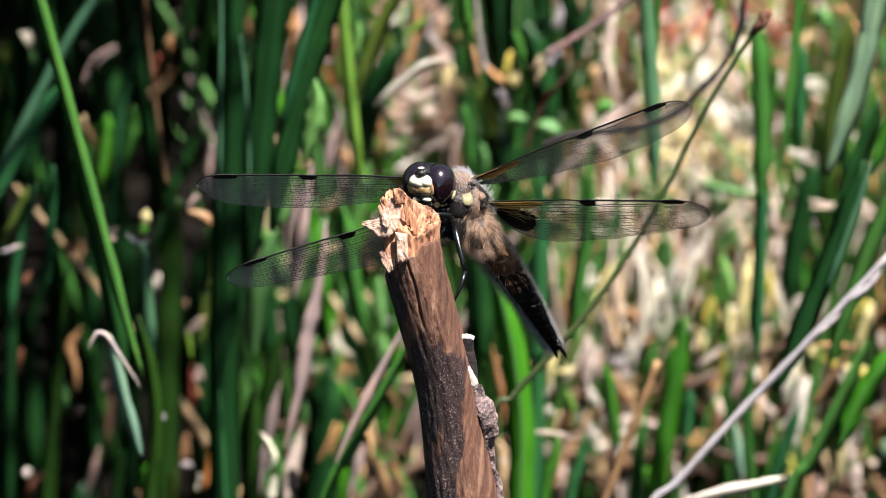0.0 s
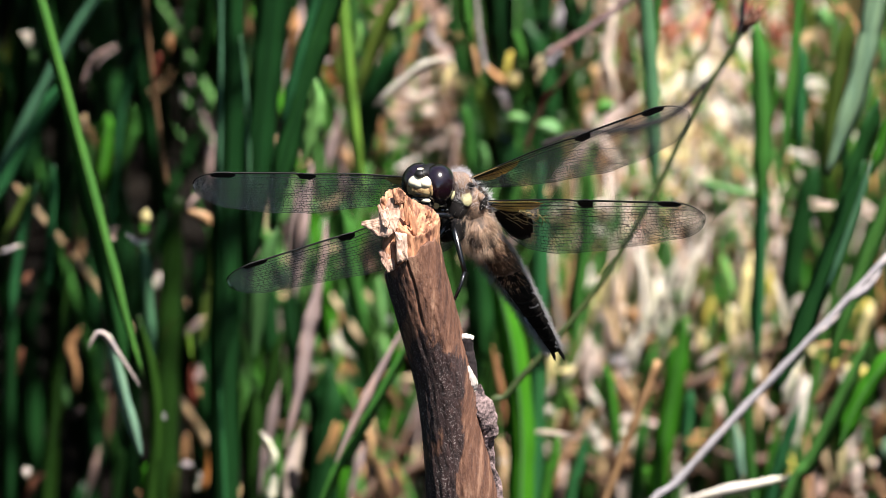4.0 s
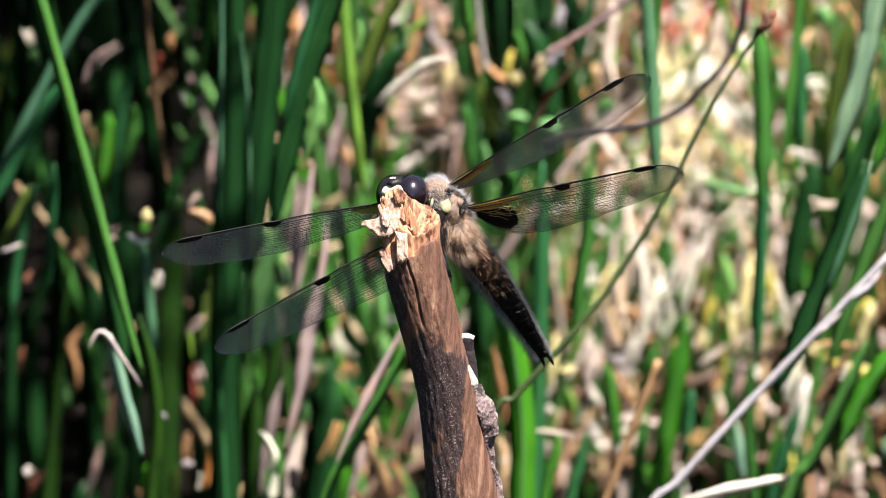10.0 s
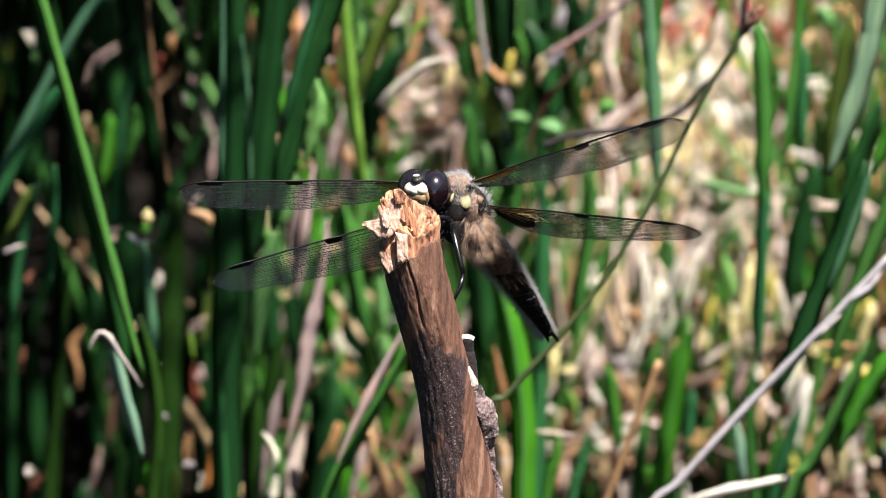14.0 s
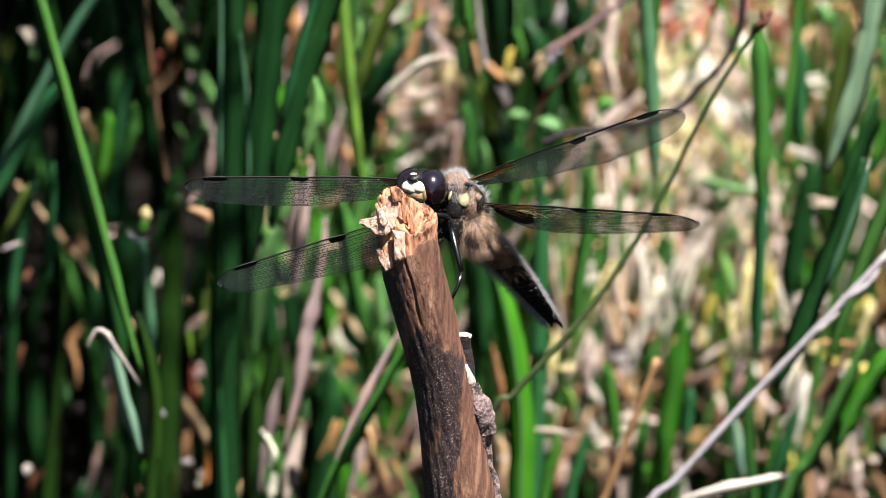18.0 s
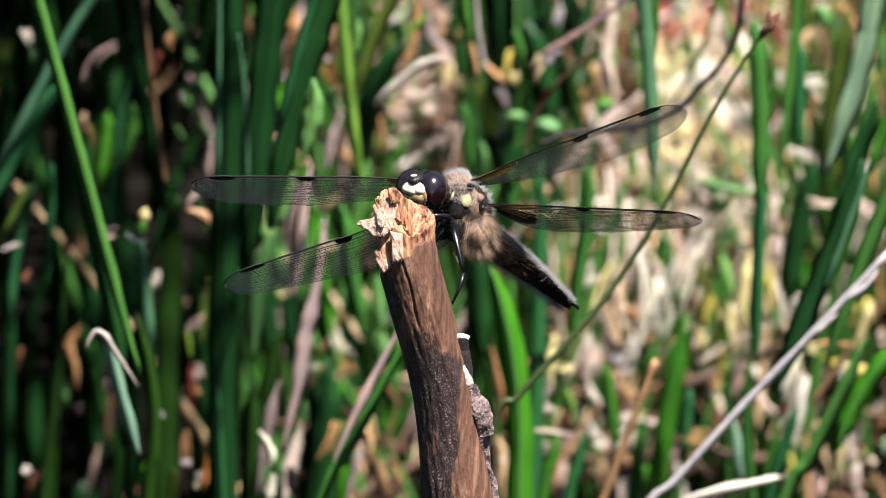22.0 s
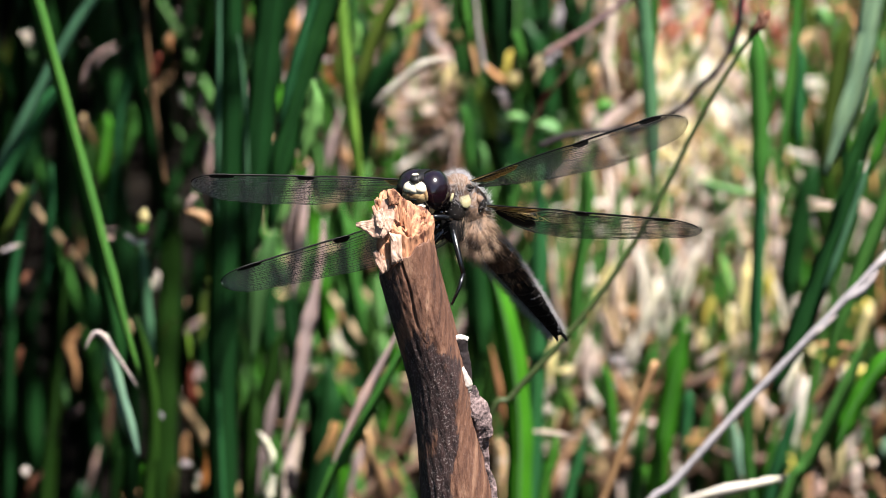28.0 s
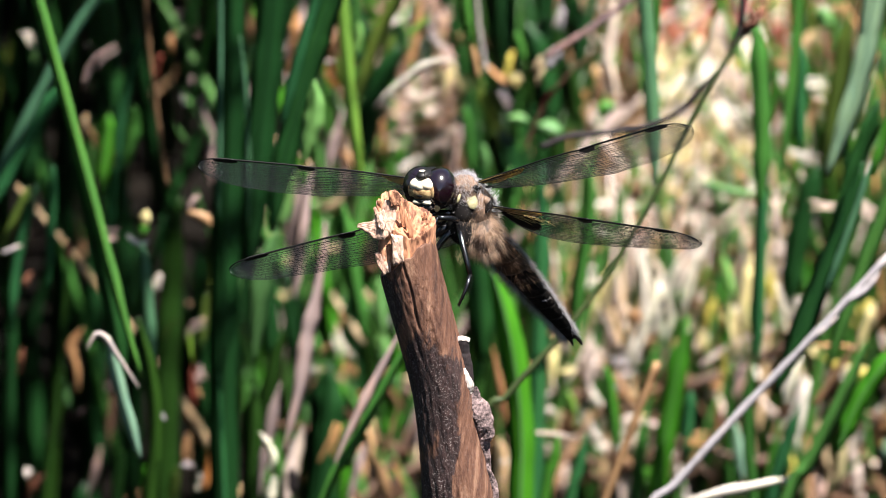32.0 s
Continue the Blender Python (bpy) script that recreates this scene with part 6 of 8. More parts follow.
leaf("sedge_leaf", GREEN, 0.0024, 1.300, [(0.0126, 0.1235), (0.0134, 0.1127)])
leaf("dry_leaf", UMBER, 0.0015, 1.290, [(0.0093, 0.0909), (0.0107, 0.0830), (0.0120, 0.0752)])
leaf("dry_leaf", RUST, 0.0011, 1.290, [(0.0105, 0.0800), (0.0115, 0.0759)])
tuft(STRAW, 0.0025, 1.320, [(0.0114, 0.0584), (0.0121, 0.0477)])
tuft(WHITE, 0.0018, 1.310, [(0.0107, 0.0576), (0.0125, 0.0576)])
tuft(CREAM, 0.0025, 1.320, [(0.0231, 0.0743), (0.0257, 0.0757)])
tuft(CREAM, 0.0027, 1.390, [(0.0228, 0.0530), (0.0220, 0.0460)])
tuft(WHITE, 0.0026, 1.390, [(0.0215, 0.0448), (0.0215, 0.0418)])
tuft(WHITE, 0.0022, 1.390, [(0.0214, 0.0400), (0.0217, 0.0378)])
tuft(STRAW, 0.0018, 1.400, [(0.0238, 0.0337), (0.0242, 0.0312)])
tuft(PINKISH, 0.0020, 1.390, [(0.0209, 0.0298), (0.0223, 0.0293)])
leaf("dry_leaf", PINKISH, 0.0014, 1.270, [(0.0161, 0.0812), (0.0212, 0.0805), (0.0270, 0.0792)])
tuft(WHITE, 0.0025, 1.390, [(0.0316, 0.0315), (0.0335, 0.0300)])
tuft(PINKISH, 0.0029, 1.390, [(0.0308, 0.0520), (0.0299, 0.0420)])
tuft(WHITE, 0.0022, 1.390, [(0.0304, 0.0420), (0.0313, 0.0405)])
tuft(STRAW, 0.0022, 1.400, [(0.0297, 0.0344), (0.0302, 0.0316)])
tuft(WHITE, 0.0029, 1.400, [(0.0307, 0.0309), (0.0316, 0.0278)])
tuft(GREY, 0.0025, 1.400, [(0.0385, 0.0453), (0.0338, 0.0442)])
tuft(GREY, 0.0021, 1.410, [(0.0350, 0.0376), (0.0362, 0.0350)])
tuft(WHITE, 0.0028, 1.410, [(0.0408, 0.0494), (0.0388, 0.0400)])
leaf("dry_leaf", TAN, 0.0014, 1.390, [(0.0345, 0.0476), (0.0392, 0.0390)])
tuft(WHITE, 0.0037, 1.410, [(0.0372, 0.0277), (0.0398, 0.0269)])
tuft(STRAW, 0.0029, 1.410, [(0.0373, 0.0246), (0.0385, 0.0236)])
tuft(TAN, 0.0020, 1.400, [(0.0373, 0.0233), (0.0389, 0.0225)])
leaf("dead_reed", TAN, 0.0019, 1.180, [(0.0375, 0.1297), (0.0346, 0.1212), (0.0317, 0.1127), (0.0288, 0.1041), (0.0259, 0.0955), (0.0161, 0.0478), (-0.0035, -0.0040)])
leaf("sedge_leaf", BRIGHT, 0.0025, 1.280, [(0.0307, 0.0909), (0.0319, 0.0823), (0.0329, 0.0731)])
leaf("sedge_leaf", LIME, 0.0020, 1.340, [(0.0244, 0.0626), (0.0260, 0.0568)], blunt=True)
leaf("sedge_leaf", TEAL, 0.0022, 1.270, [(0.0270, 0.0810), (0.0255, 0.0736), (0.0238, 0.0667), (0.0186, 0.0333), (0.0083, -0.0040)])
leaf("sedge_leaf", BRIGHT, 0.0022, 1.330, [(0.0403, 0.0503), (0.0399, 0.0458)], blunt=True)
tuft(WHITE, 0.0045, 1.410, [(0.0407, 0.0669), (0.0422, 0.0575), (0.0434, 0.0506), (0.0430, 0.0469)])
tuft(CREAM, 0.0033, 1.410, [(0.0348, 0.0644), (0.0335, 0.0575), (0.0328, 0.0506)])
tuft(WHITE, 0.0025, 1.400, [(0.0304, 0.0656), (0.0311, 0.0629)])
tuft(TAN, 0.0029, 1.430, [(0.0395, 0.0457), (0.0402, 0.0419)])
tuft(STRAW, 0.0025, 1.410, [(0.0207, 0.0803), (0.0212, 0.0781)])
tuft(TAN, 0.0038, 1.450, [(0.0369, 0.0687), (0.0388, 0.0664)])
tuft(UMBER, 0.0024, 1.410, [(0.0273, 0.0355), (0.0257, 0.0254)])
tuft(PINKISH, 0.0032, 1.450, [(0.0444, 0.0600), (0.0456, 0.0536)])
leaf("sedge_leaf", BRIGHT, 0.0023, 1.250, [(0.0214, 0.0883), (0.0204, 0.0827), (0.0189, 0.0759), (0.0137, 0.0380), (0.0033, -0.0040)])
leaf("sedge_leaf", GREEN, 0.0021, 1.260, [(0.0578, 0.0991), (0.0569, 0.0901), (0.0572, 0.0810), (0.0582, 0.0707), (0.0603, 0.0354), (0.0644, -0.0040)])
leaf("sedge_leaf", GREEN, 0.0027, 1.330, [(0.0400, 0.0617), (0.0388, 0.0533), (0.0379, 0.0437), (0.0369, 0.0218), (0.0347, -0.0040)])
leaf("sedge_leaf", BRIGHT, 0.0017, 1.300, [(0.0650, 0.0722), (0.0634, 0.0640), (0.0622, 0.0558), (0.0598, 0.0279), (0.0550, -0.0040)])
leaf("sedge_leaf", DEEP, 0.0066, 1.430, [(0.0061, 0.1653), (0.0111, 0.1155), (0.0119, 0.1071), (0.0129, 0.0984), (0.0135, 0.0897)])
leaf("sedge_leaf", OLIVE, 0.0033, 1.430, [(0.0091, 0.0960), (0.0103, 0.0897), (0.0120, 0.0810)])
leaf("sedge_leaf", DEEP, 0.0064, 1.430, [(0.0108, 0.0866), (0.0129, 0.0785), (0.0147, 0.0722)])
leaf("sedge_leaf", DEEP, 0.0042, 1.430, [(0.0176, 0.1648), (0.0257, 0.1155), (0.0267, 0.1096), (0.0272, 0.1022)])
leaf("sedge_leaf", DEEP, 0.0047, 1.430, [(-0.0095, 0.1096), (-0.0107, 0.1034), (-0.0118, 0.0984)])
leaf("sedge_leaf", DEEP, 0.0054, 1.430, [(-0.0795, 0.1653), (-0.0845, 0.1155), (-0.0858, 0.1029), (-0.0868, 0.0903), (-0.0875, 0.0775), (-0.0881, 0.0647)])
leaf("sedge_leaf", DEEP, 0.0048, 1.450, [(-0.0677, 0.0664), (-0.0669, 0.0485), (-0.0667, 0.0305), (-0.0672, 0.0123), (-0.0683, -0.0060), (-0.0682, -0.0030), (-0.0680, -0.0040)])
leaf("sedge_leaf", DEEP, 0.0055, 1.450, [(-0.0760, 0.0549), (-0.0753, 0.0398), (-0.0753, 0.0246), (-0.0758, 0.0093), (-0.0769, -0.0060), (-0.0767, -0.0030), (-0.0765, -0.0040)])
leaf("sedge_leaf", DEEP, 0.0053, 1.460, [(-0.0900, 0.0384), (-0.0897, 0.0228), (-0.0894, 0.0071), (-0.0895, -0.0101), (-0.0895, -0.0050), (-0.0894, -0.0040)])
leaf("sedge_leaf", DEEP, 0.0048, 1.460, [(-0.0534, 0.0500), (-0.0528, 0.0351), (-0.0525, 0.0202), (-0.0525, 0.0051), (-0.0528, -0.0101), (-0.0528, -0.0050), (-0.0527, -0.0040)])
leaf("sedge_leaf", DEEP, 0.0054, 1.310, [(0.0058, 0.1085), (0.0065, 0.0998), (0.0071, 0.0905), (0.0078, 0.0800)])
leaf("sedge_leaf", SHADY, 0.0024, 1.330, [(0.0101, 0.0819), (0.0097, 0.0724), (0.0095, 0.0605)])
tuft(BROWN, 0.0034, 1.440, [(0.0073, 0.1026), (0.0103, 0.0976)])
leaf("sedge_leaf", DEEP, 0.0040, 1.420, [(0.0226, 0.1687), (0.0209, 0.1188), (0.0207, 0.1129), (0.0212, 0.1067)])
leaf("sedge_leaf", SHADY, 0.0030, 1.400, [(0.0253, 0.1110), (0.0262, 0.1037), (0.0265, 0.0976)])
leaf("sedge_leaf", OLIVE, 0.0023, 1.400, [(-0.0104, 0.1170), (-0.0120, 0.1122), (-0.0134, 0.1073)])
tuft(PINKISH, 0.0046, 1.450, [(-0.0077, 0.0829), (-0.0006, 0.0847)])
tuft(UMBER, 0.0032, 1.450, [(-0.0096, 0.0819), (-0.0025, 0.0834)])
tuft(PINKISH, 0.0027, 1.440, [(-0.0046, 0.0863), (-0.0020, 0.0868)])
tuft(UMBER, 0.0040, 1.450, [(-0.0077, 0.0783), (0.0011, 0.0811)])
tuft(BROWN, 0.0046, 1.450, [(-0.0089, 0.0788), (0.0006, 0.0793)])
tuft(BROWN, 0.0027, 1.440, [(-0.0096, 0.0805), (-0.0010, 0.0813)])
tuft(UMBER, 0.0029, 1.450, [(-0.0013, 0.0867), (0.0023, 0.0834)])
tuft(MAUVE, 0.0030, 1.450, [(-0.0082, 0.0750), (-0.0025, 0.0766)])
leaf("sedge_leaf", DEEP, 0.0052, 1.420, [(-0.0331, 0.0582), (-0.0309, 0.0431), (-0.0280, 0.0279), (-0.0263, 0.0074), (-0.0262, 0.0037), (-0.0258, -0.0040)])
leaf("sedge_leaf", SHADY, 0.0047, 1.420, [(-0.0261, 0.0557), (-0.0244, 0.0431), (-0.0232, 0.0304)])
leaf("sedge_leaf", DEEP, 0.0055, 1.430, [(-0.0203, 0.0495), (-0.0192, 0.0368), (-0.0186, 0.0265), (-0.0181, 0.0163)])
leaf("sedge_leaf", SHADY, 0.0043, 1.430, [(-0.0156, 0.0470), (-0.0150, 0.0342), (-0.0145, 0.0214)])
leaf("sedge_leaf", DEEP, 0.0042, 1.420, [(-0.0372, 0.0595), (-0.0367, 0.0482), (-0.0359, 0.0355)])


def swaying_stem(base, line):
    """A thin stem with a brown seed head that rocks about its foot; line from the tip down, from the foot."""
    pts = curve_points([(x, 0, z) for x, z in line], 60)
    n = len(pts) - 1
    bm = bmesh.new()
    tube(bm, pts, [0.00030 + 0.00035 * i / n for i in range(n + 1)], 6)
    stem = part("flowering_sedge", bm, GREY_GREEN)
    stem.matrix_basis = pose(*base)
    rng = random.Random(8)
    for i in range(12):
        f = i / 12
        bm = bmesh.new()
        c = pts[0].lerp(pts[2], f * 1.3) + Vector((rng.uniform(-1, 1), rng.uniform(-1, 1), rng.uniform(-1, 1))) * 0.0004
        d = (pts[0] - pts[2]).normalized() + Vector((rng.uniform(-0.6, 0.6), rng.uniform(-0.6, 0.6), rng.uniform(-0.2, 0.5)))
        tube(bm, [c, c + d * 0.0007, c + d * 0.0018], [0.0004, 0.0006, 0.0001], 5)
        part("seed_scale", bm, RUST, stem)
    return tagged(stem, "thin grey-green sedge stem with a brown seed head", "stem")


sway = swaying_stem((-0.0289, 1.1088, -0.0040), [(0.0801, 0.2204), (0.0759, 0.2137), (0.0720, 0.2068), (0.0684, 0.1995), (0.0652, 0.1922), (0.0602, 0.1825), (0.0543, 0.1727), (0.0475, 0.1638), (0.0401, 0.1549), (0.0350, 0.1459), (0.0190, 0.0749), (0.0000, 0.0000)])

# ---- undergrowth: thickets of thin blades and a mat of litter and moss ----
def blade_into(bm, p, d, length, width, bend, rng):
    """One thin folded blade from p along d."""
    side = d.cross(Vector((rng.uniform(-0.4, 0.4), 1, rng.uniform(-0.3, 0.3)))).normalized()
    front = side.cross(d)
    rows = []
    n = 5
    for i in range(n + 1):
        f = i / n
        c = p + d * (length * f) + (side * bend[0] + front * bend[1]) * (length * f * f)
        w = width * 0.5 * (1 - 0.75 * f * f) * (0.7 + 0.3 * min(1, 3 * f))
        rows.append([bm.verts.new(c + q) for q in (side * -w, front * (w * 0.4), side * w, front * (-0.15 * w))])
    for r, q in zip(rows, rows[1:]):
        for k in range(4):
            bm.faces.new((r[k], r[(k + 1) % 4], q[(k + 1) % 4], q[k]))
    bm.faces.new(rows[0][::-1])
    bm.faces.new(rows[-1])


def thicket(name, material, count, xr, yr, hr, wr, lean, label, seed, category="sedge"):
    """Thin blades, each an object of its own in front; those far back in one."""
    rng = random.Random(seed)
    back = bmesh.new()
    for _ in range(count):
        x, y = rng.uniform(*xr), rng.uniform(*yr)
        d = Vector((rng.gauss(0, lean), rng.gauss(0, lean * 0.6), 1)).normalized()
        tall = rng.uniform(*hr)
        if any(0.036 < (x + d.x * tall * f) * 1.72 / y < 0.081 for f in (0, 0.5, 1)) and (y > 1.52 or tall > 0.085) and rng.random() < 0.93:  # a sunny gap over the moss
            continue
        far = y > 1.53
        bm = back if far else bmesh.new()
        foot = Vector((x, y, -0.012))
        wide = rng.uniform(*wr)
        bend = (rng.gauss(0, 0.15), rng.gauss(0, 0.15))
        blade_into(bm, foot if far else Vector(), d, tall, wide, bend, rng)
        if far:
            continue
        ob = part(name, bm, material)
        ob.location = foot
        if wide > 0.0024:
            rib = bmesh.new()
            side = d.cross(Vector((0, 1, 0))).normalized()
            front = side.cross(d)
            tube(rib, [d * (tall * f) + (side * bend[0] + front * bend[1]) * (tall * f * f) - front * (0.18 * wide) for f in (0.05, 0.35, 0.65, 0.9)], [wide * 0.06] * 4, 4)
            part("midrib", rib, material, ob)
        tagged(ob, label, category, name.replace("_", " ") + " thicket")
    return tagged(part(name + "_thicket", back, material), label + ", dense and far back", category, kind="stuff")


def mat(name, material, count, xr, yr, zr, lr, wr, upright, label, seed, category="litter"):
    """Short fallen pieces, lying and leaning on the ground and on one another."""
    rng = random.Random(seed)
    bm = bmesh.new()
    for _ in range(count):
        x, y = rng.uniform(*xr), rng.uniform(*yr)
        if material in (BROWN, STRAW, TAN) and 0.044 < x * 1.72 / y < 0.079 and y > 1.55:  # the moss lies bare there
            continue
        d = Vector((rng.gauss(0, 1), rng.gauss(0, 0.7), rng.gauss(0, 0.35) + upright)).normalized()
        l = rng.uniform(*lr)
        z = rng.uniform(*zr)
        blade_into(bm, Vector((x, y, z)) - d * l * 0.5, d, l, rng.uniform(*wr), (rng.gauss(0, 0.3), rng.gauss(0, 0.3)), rng)
    return tagged(part(name, bm, material), label, category, kind="stuff")


def moss(name, material, count, xr, yr, zr, rr, label, seed):
    """Moss heads: small rosettes of stubby leaves on a cushion."""
    rng = random.Random(seed)
    bm = bmesh.new()
    for _ in range(count):
        c = Vector((rng.uniform(*xr), rng.uniform(*yr), rng.uniform(*zr)))
        r = rng.uniform(*rr)
        for k in range(16):
            a = k * 2.4 + rng.uniform(-0.3, 0.3)
            e = rng.uniform(-0.3, 1.2)
            d = Vector((math.cos(a) * math.cos(e), math.sin(a) * math.cos(e), math.sin(e)))
            blade_into(bm, c, d, r * rng.uniform(0.8, 1.3), r * 0.55, (0, rng.uniform(-0.3, 0.1)), rng)
    return tagged(part(name, bm, material), label, "moss", kind="stuff")


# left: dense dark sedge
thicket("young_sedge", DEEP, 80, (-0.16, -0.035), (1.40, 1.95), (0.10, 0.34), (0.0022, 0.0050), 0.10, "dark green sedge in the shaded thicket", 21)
thicket("young_sedge", GREEN, 12, (-0.15, -0.03), (1.42, 1.9), (0.06, 0.24), (0.0018, 0.0038), 0.12, "green sedge in the thicket", 22)
thicket("young_sedge", OLIVE, 12, (-0.15, 0.02), (1.44, 1.8), (0.05, 0.16), (0.0014, 0.0028), 0.15, "olive sedge in the thicket", 23)
thicket("withered_sedge", BROWN, 3, (-0.15, -0.02), (1.42, 1.9), (0.05, 0.22), (0.0014, 0.0035), 0.18, "dead brown sedge in the shaded thicket", 24)
mat("leaf_litter", MAUVE, 14, (-0.13, -0.02), (1.45, 1.9), (0.0, 0.05), (0.005, 0.016), (0.0012, 0.0026), 0.6, "grey withered leaf scraps under sedge", 25)
mat("leaf_litter", TAN, 12, (-0.13, -0.02), (1.40, 1.8), (0.0, 0.07), (0.004, 0.012), (0.001, 0.0022), 0.6, "tan withered leaf scraps under sedge", 26)
# between: the edge of the light
thicket("young_sedge", GREEN, 12, (-0.042, 0.0), (1.42, 1.75), (0.05, 0.16), (0.0022, 0.0046), 0.24, "green sedge at the thicket's sunny edge", 27)
thicket("young_sedge", BRIGHT, 14, (-0.042, 0.0), (1.40, 1.75), (0.05, 0.15), (0.0020, 0.0042), 0.24, "fresh green sedge at the thicket's sunny edge", 28)
thicket("young_sedge", SPRING, 26, (-0.042, -0.002), (1.40, 1.53), (0.05, 0.13), (0.0018, 0.0036), 0.16, "spring-green sedge at the sunny edge", 58)
thicket("withered_sedge", STRAW, 16, (-0.042, -0.014), (1.42, 1.75), (0.03, 0.12), (0.0014, 0.0032), 0.3, "straw-coloured withered sedge at the sunny edge", 29)
thicket("withered_sedge", MAUVE, 18, (-0.042, 0.005), (1.42, 1.7), (0.04, 0.15), (0.0014, 0.0034), 0.16, "greyish pink withered sedge at the sunny edge", 30)
mat("leaf_litter", STRAW, 75, (-0.042, 0.0), (1.42, 1.75), (0.0, 0.06), (0.005, 0.018), (0.0014, 0.0036), 0.5, "straw-coloured leaf scraps between green sedges", 46)
thicket("young_sedge", DEEP, 16, (0.010, 0.034), (1.46, 1.60), (0.05, 0.14), (0.003, 0.006), 0.14, "broad dark green sedge behind the stems", 38)
# two thickets in the darkened green, added to dim these stretches like shade
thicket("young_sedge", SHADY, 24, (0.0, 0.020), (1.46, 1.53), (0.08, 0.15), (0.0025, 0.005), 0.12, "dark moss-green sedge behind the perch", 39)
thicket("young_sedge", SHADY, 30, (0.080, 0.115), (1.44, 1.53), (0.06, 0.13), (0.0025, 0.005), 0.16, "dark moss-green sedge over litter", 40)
# middle and right: sunlit litter with thin green blades
thicket("young_sedge", GREEN, 120, (0.020, 0.16), (1.46, 1.9), (0.05, 0.20), (0.0014, 0.0034), 0.16, "green sedge over litter", 31)
thicket("young_sedge", BRIGHT, 80, (0.01, 0.16), (1.46, 1.8), (0.04, 0.15), (0.0012, 0.0030), 0.18, "fresh green sedge over litter", 32)
thicket("young_sedge", DEEP, 100, (0.0, 0.18), (1.46, 2.1), (0.06, 0.26), (0.002, 0.004), 0.14, "dark green sedge over litter", 33)
thicket("young_sedge", OLIVE, 60, (0.0, 0.16), (1.46, 1.9), (0.05, 0.18), (0.0014, 0.0030), 0.20, "olive sedge leaning over litter", 37)
thicket("young_sedge", DEEP, 90, (0.0, 0.045), (1.50, 1.9), (0.08, 0.22), (0.002, 0.005), 0.16, "dark green sedge over litter", 36)
thicket("withered_sedge", STRAW, 70, (0.012, 0.16), (1.44, 1.9), (0.04, 0.15), (0.0010, 0.0028), 0.25, "thin straw-coloured withered sedge over litter", 34)
thicket("withered_sedge", BROWN, 120, (0.0, 0.16), (1.44, 1.9), (0.04, 0.15), (0.0010, 0.0030), 0.30, "thin brown withered sedge over litter", 35)
mat("leaf_litter", WHITE, 220, (0.03, 0.15), (1.45, 1.85), (0.0, 0.05), (0.008, 0.028), (0.0008, 0.0024), 0.7, "bleached fallen leaf scraps", 41)
mat("leaf_litter", STRAW, 200, (0.0, 0.15), (1.45, 1.80), (0.0, 0.05), (0.010, 0.032), (0.0008, 0.0022), 0.7, "straw-coloured fallen leaf scraps", 42)
mat("leaf_litter", TAN, 150, (-0.02, 0.15), (1.45, 1.80), (0.0, 0.05), (0.010, 0.032), (0.0008, 0.0022), 0.7, "tan fallen leaf scraps", 43)
mat("leaf_litter", BROWN, 700, (-0.03, 0.16), (1.40, 2.0), (0.0, 0.03), (0.008, 0.030), (0.0016, 0.0045), 0.2, "brown rotting leaf scraps", 44)
thicket("young_sedge", GREEN, 60, (0.02, 0.085), (1.45, 1.54), (0.03, 0.08), (0.0012, 0.0028), 0.22, "short green sedge over litter", 66)
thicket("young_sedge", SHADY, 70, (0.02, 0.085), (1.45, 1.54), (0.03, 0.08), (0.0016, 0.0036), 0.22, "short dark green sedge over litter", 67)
thicket("withered_sedge", STRAW, 50, (0.02, 0.085), (1.45, 1.54), (0.03, 0.08), (0.0010, 0.0024), 0.28, "short straw-coloured withered sedge over litter", 68)
thicket("withered_sedge", PINKISH, 44, (0.024, 0.085), (1.45, 1.53), (0.03, 0.08), (0.0012, 0.0030), 0.20, "pinkish bleached sedge stubs over litter", 70)
thicket("withered_sedge", WHITE, 26, (0.030, 0.105), (1.44, 1.53), (0.02, 0.05), (0.0014, 0.0032), 0.25, "bleached sedge stubs over litter", 72)
thicket("withered_sedge", RUST, 40, (0.02, 0.085), (1.45, 1.54), (0.03, 0.07), (0.0010, 0.0024), 0.30, "short rust-brown withered sedge over litter", 69)
mat("leaf_litter", UMBER, 500, (-0.03, 0.16), (1.40, 1.9), (0.0, 0.04), (0.006, 0.026), (0.0008, 0.0026), 0.8, "umber withered leaf scraps", 47)
mat("leaf_litter", PINKISH, 160, (0.0, 0.15), (1.40, 1.8), (0.0, 0.05), (0.006, 0.024), (0.0008, 0.0022), 1.2, "pinkish bleached leaf scraps", 48)
thicket("young_sedge", GREEN, 60, (0.0, 0.14), (1.38, 1.58), (0.06, 0.16), (0.0010, 0.0022), 0.12, "thin green sedge over litter", 63)
thicket("young_sedge", SPRING, 50, (0.0, 0.14), (1.38, 1.58), (0.05, 0.14), (0.0010, 0.0022), 0.14, "thin spring-green sedge over litter", 64)
thicket("withered_sedge", TAN, 60, (0.0, 0.14), (1.45, 1.62), (0.04, 0.13), (0.0008, 0.0018), 0.20, "thin tan withered sedge over litter", 65)
mat("leaf_litter", YELLOW, 40, (0.05, 0.14), (1.40, 1.72), (0.0, 0.04), (0.005, 0.014), (0.0016, 0.0040), 0.6, "yellow withered leaf scraps", 45)


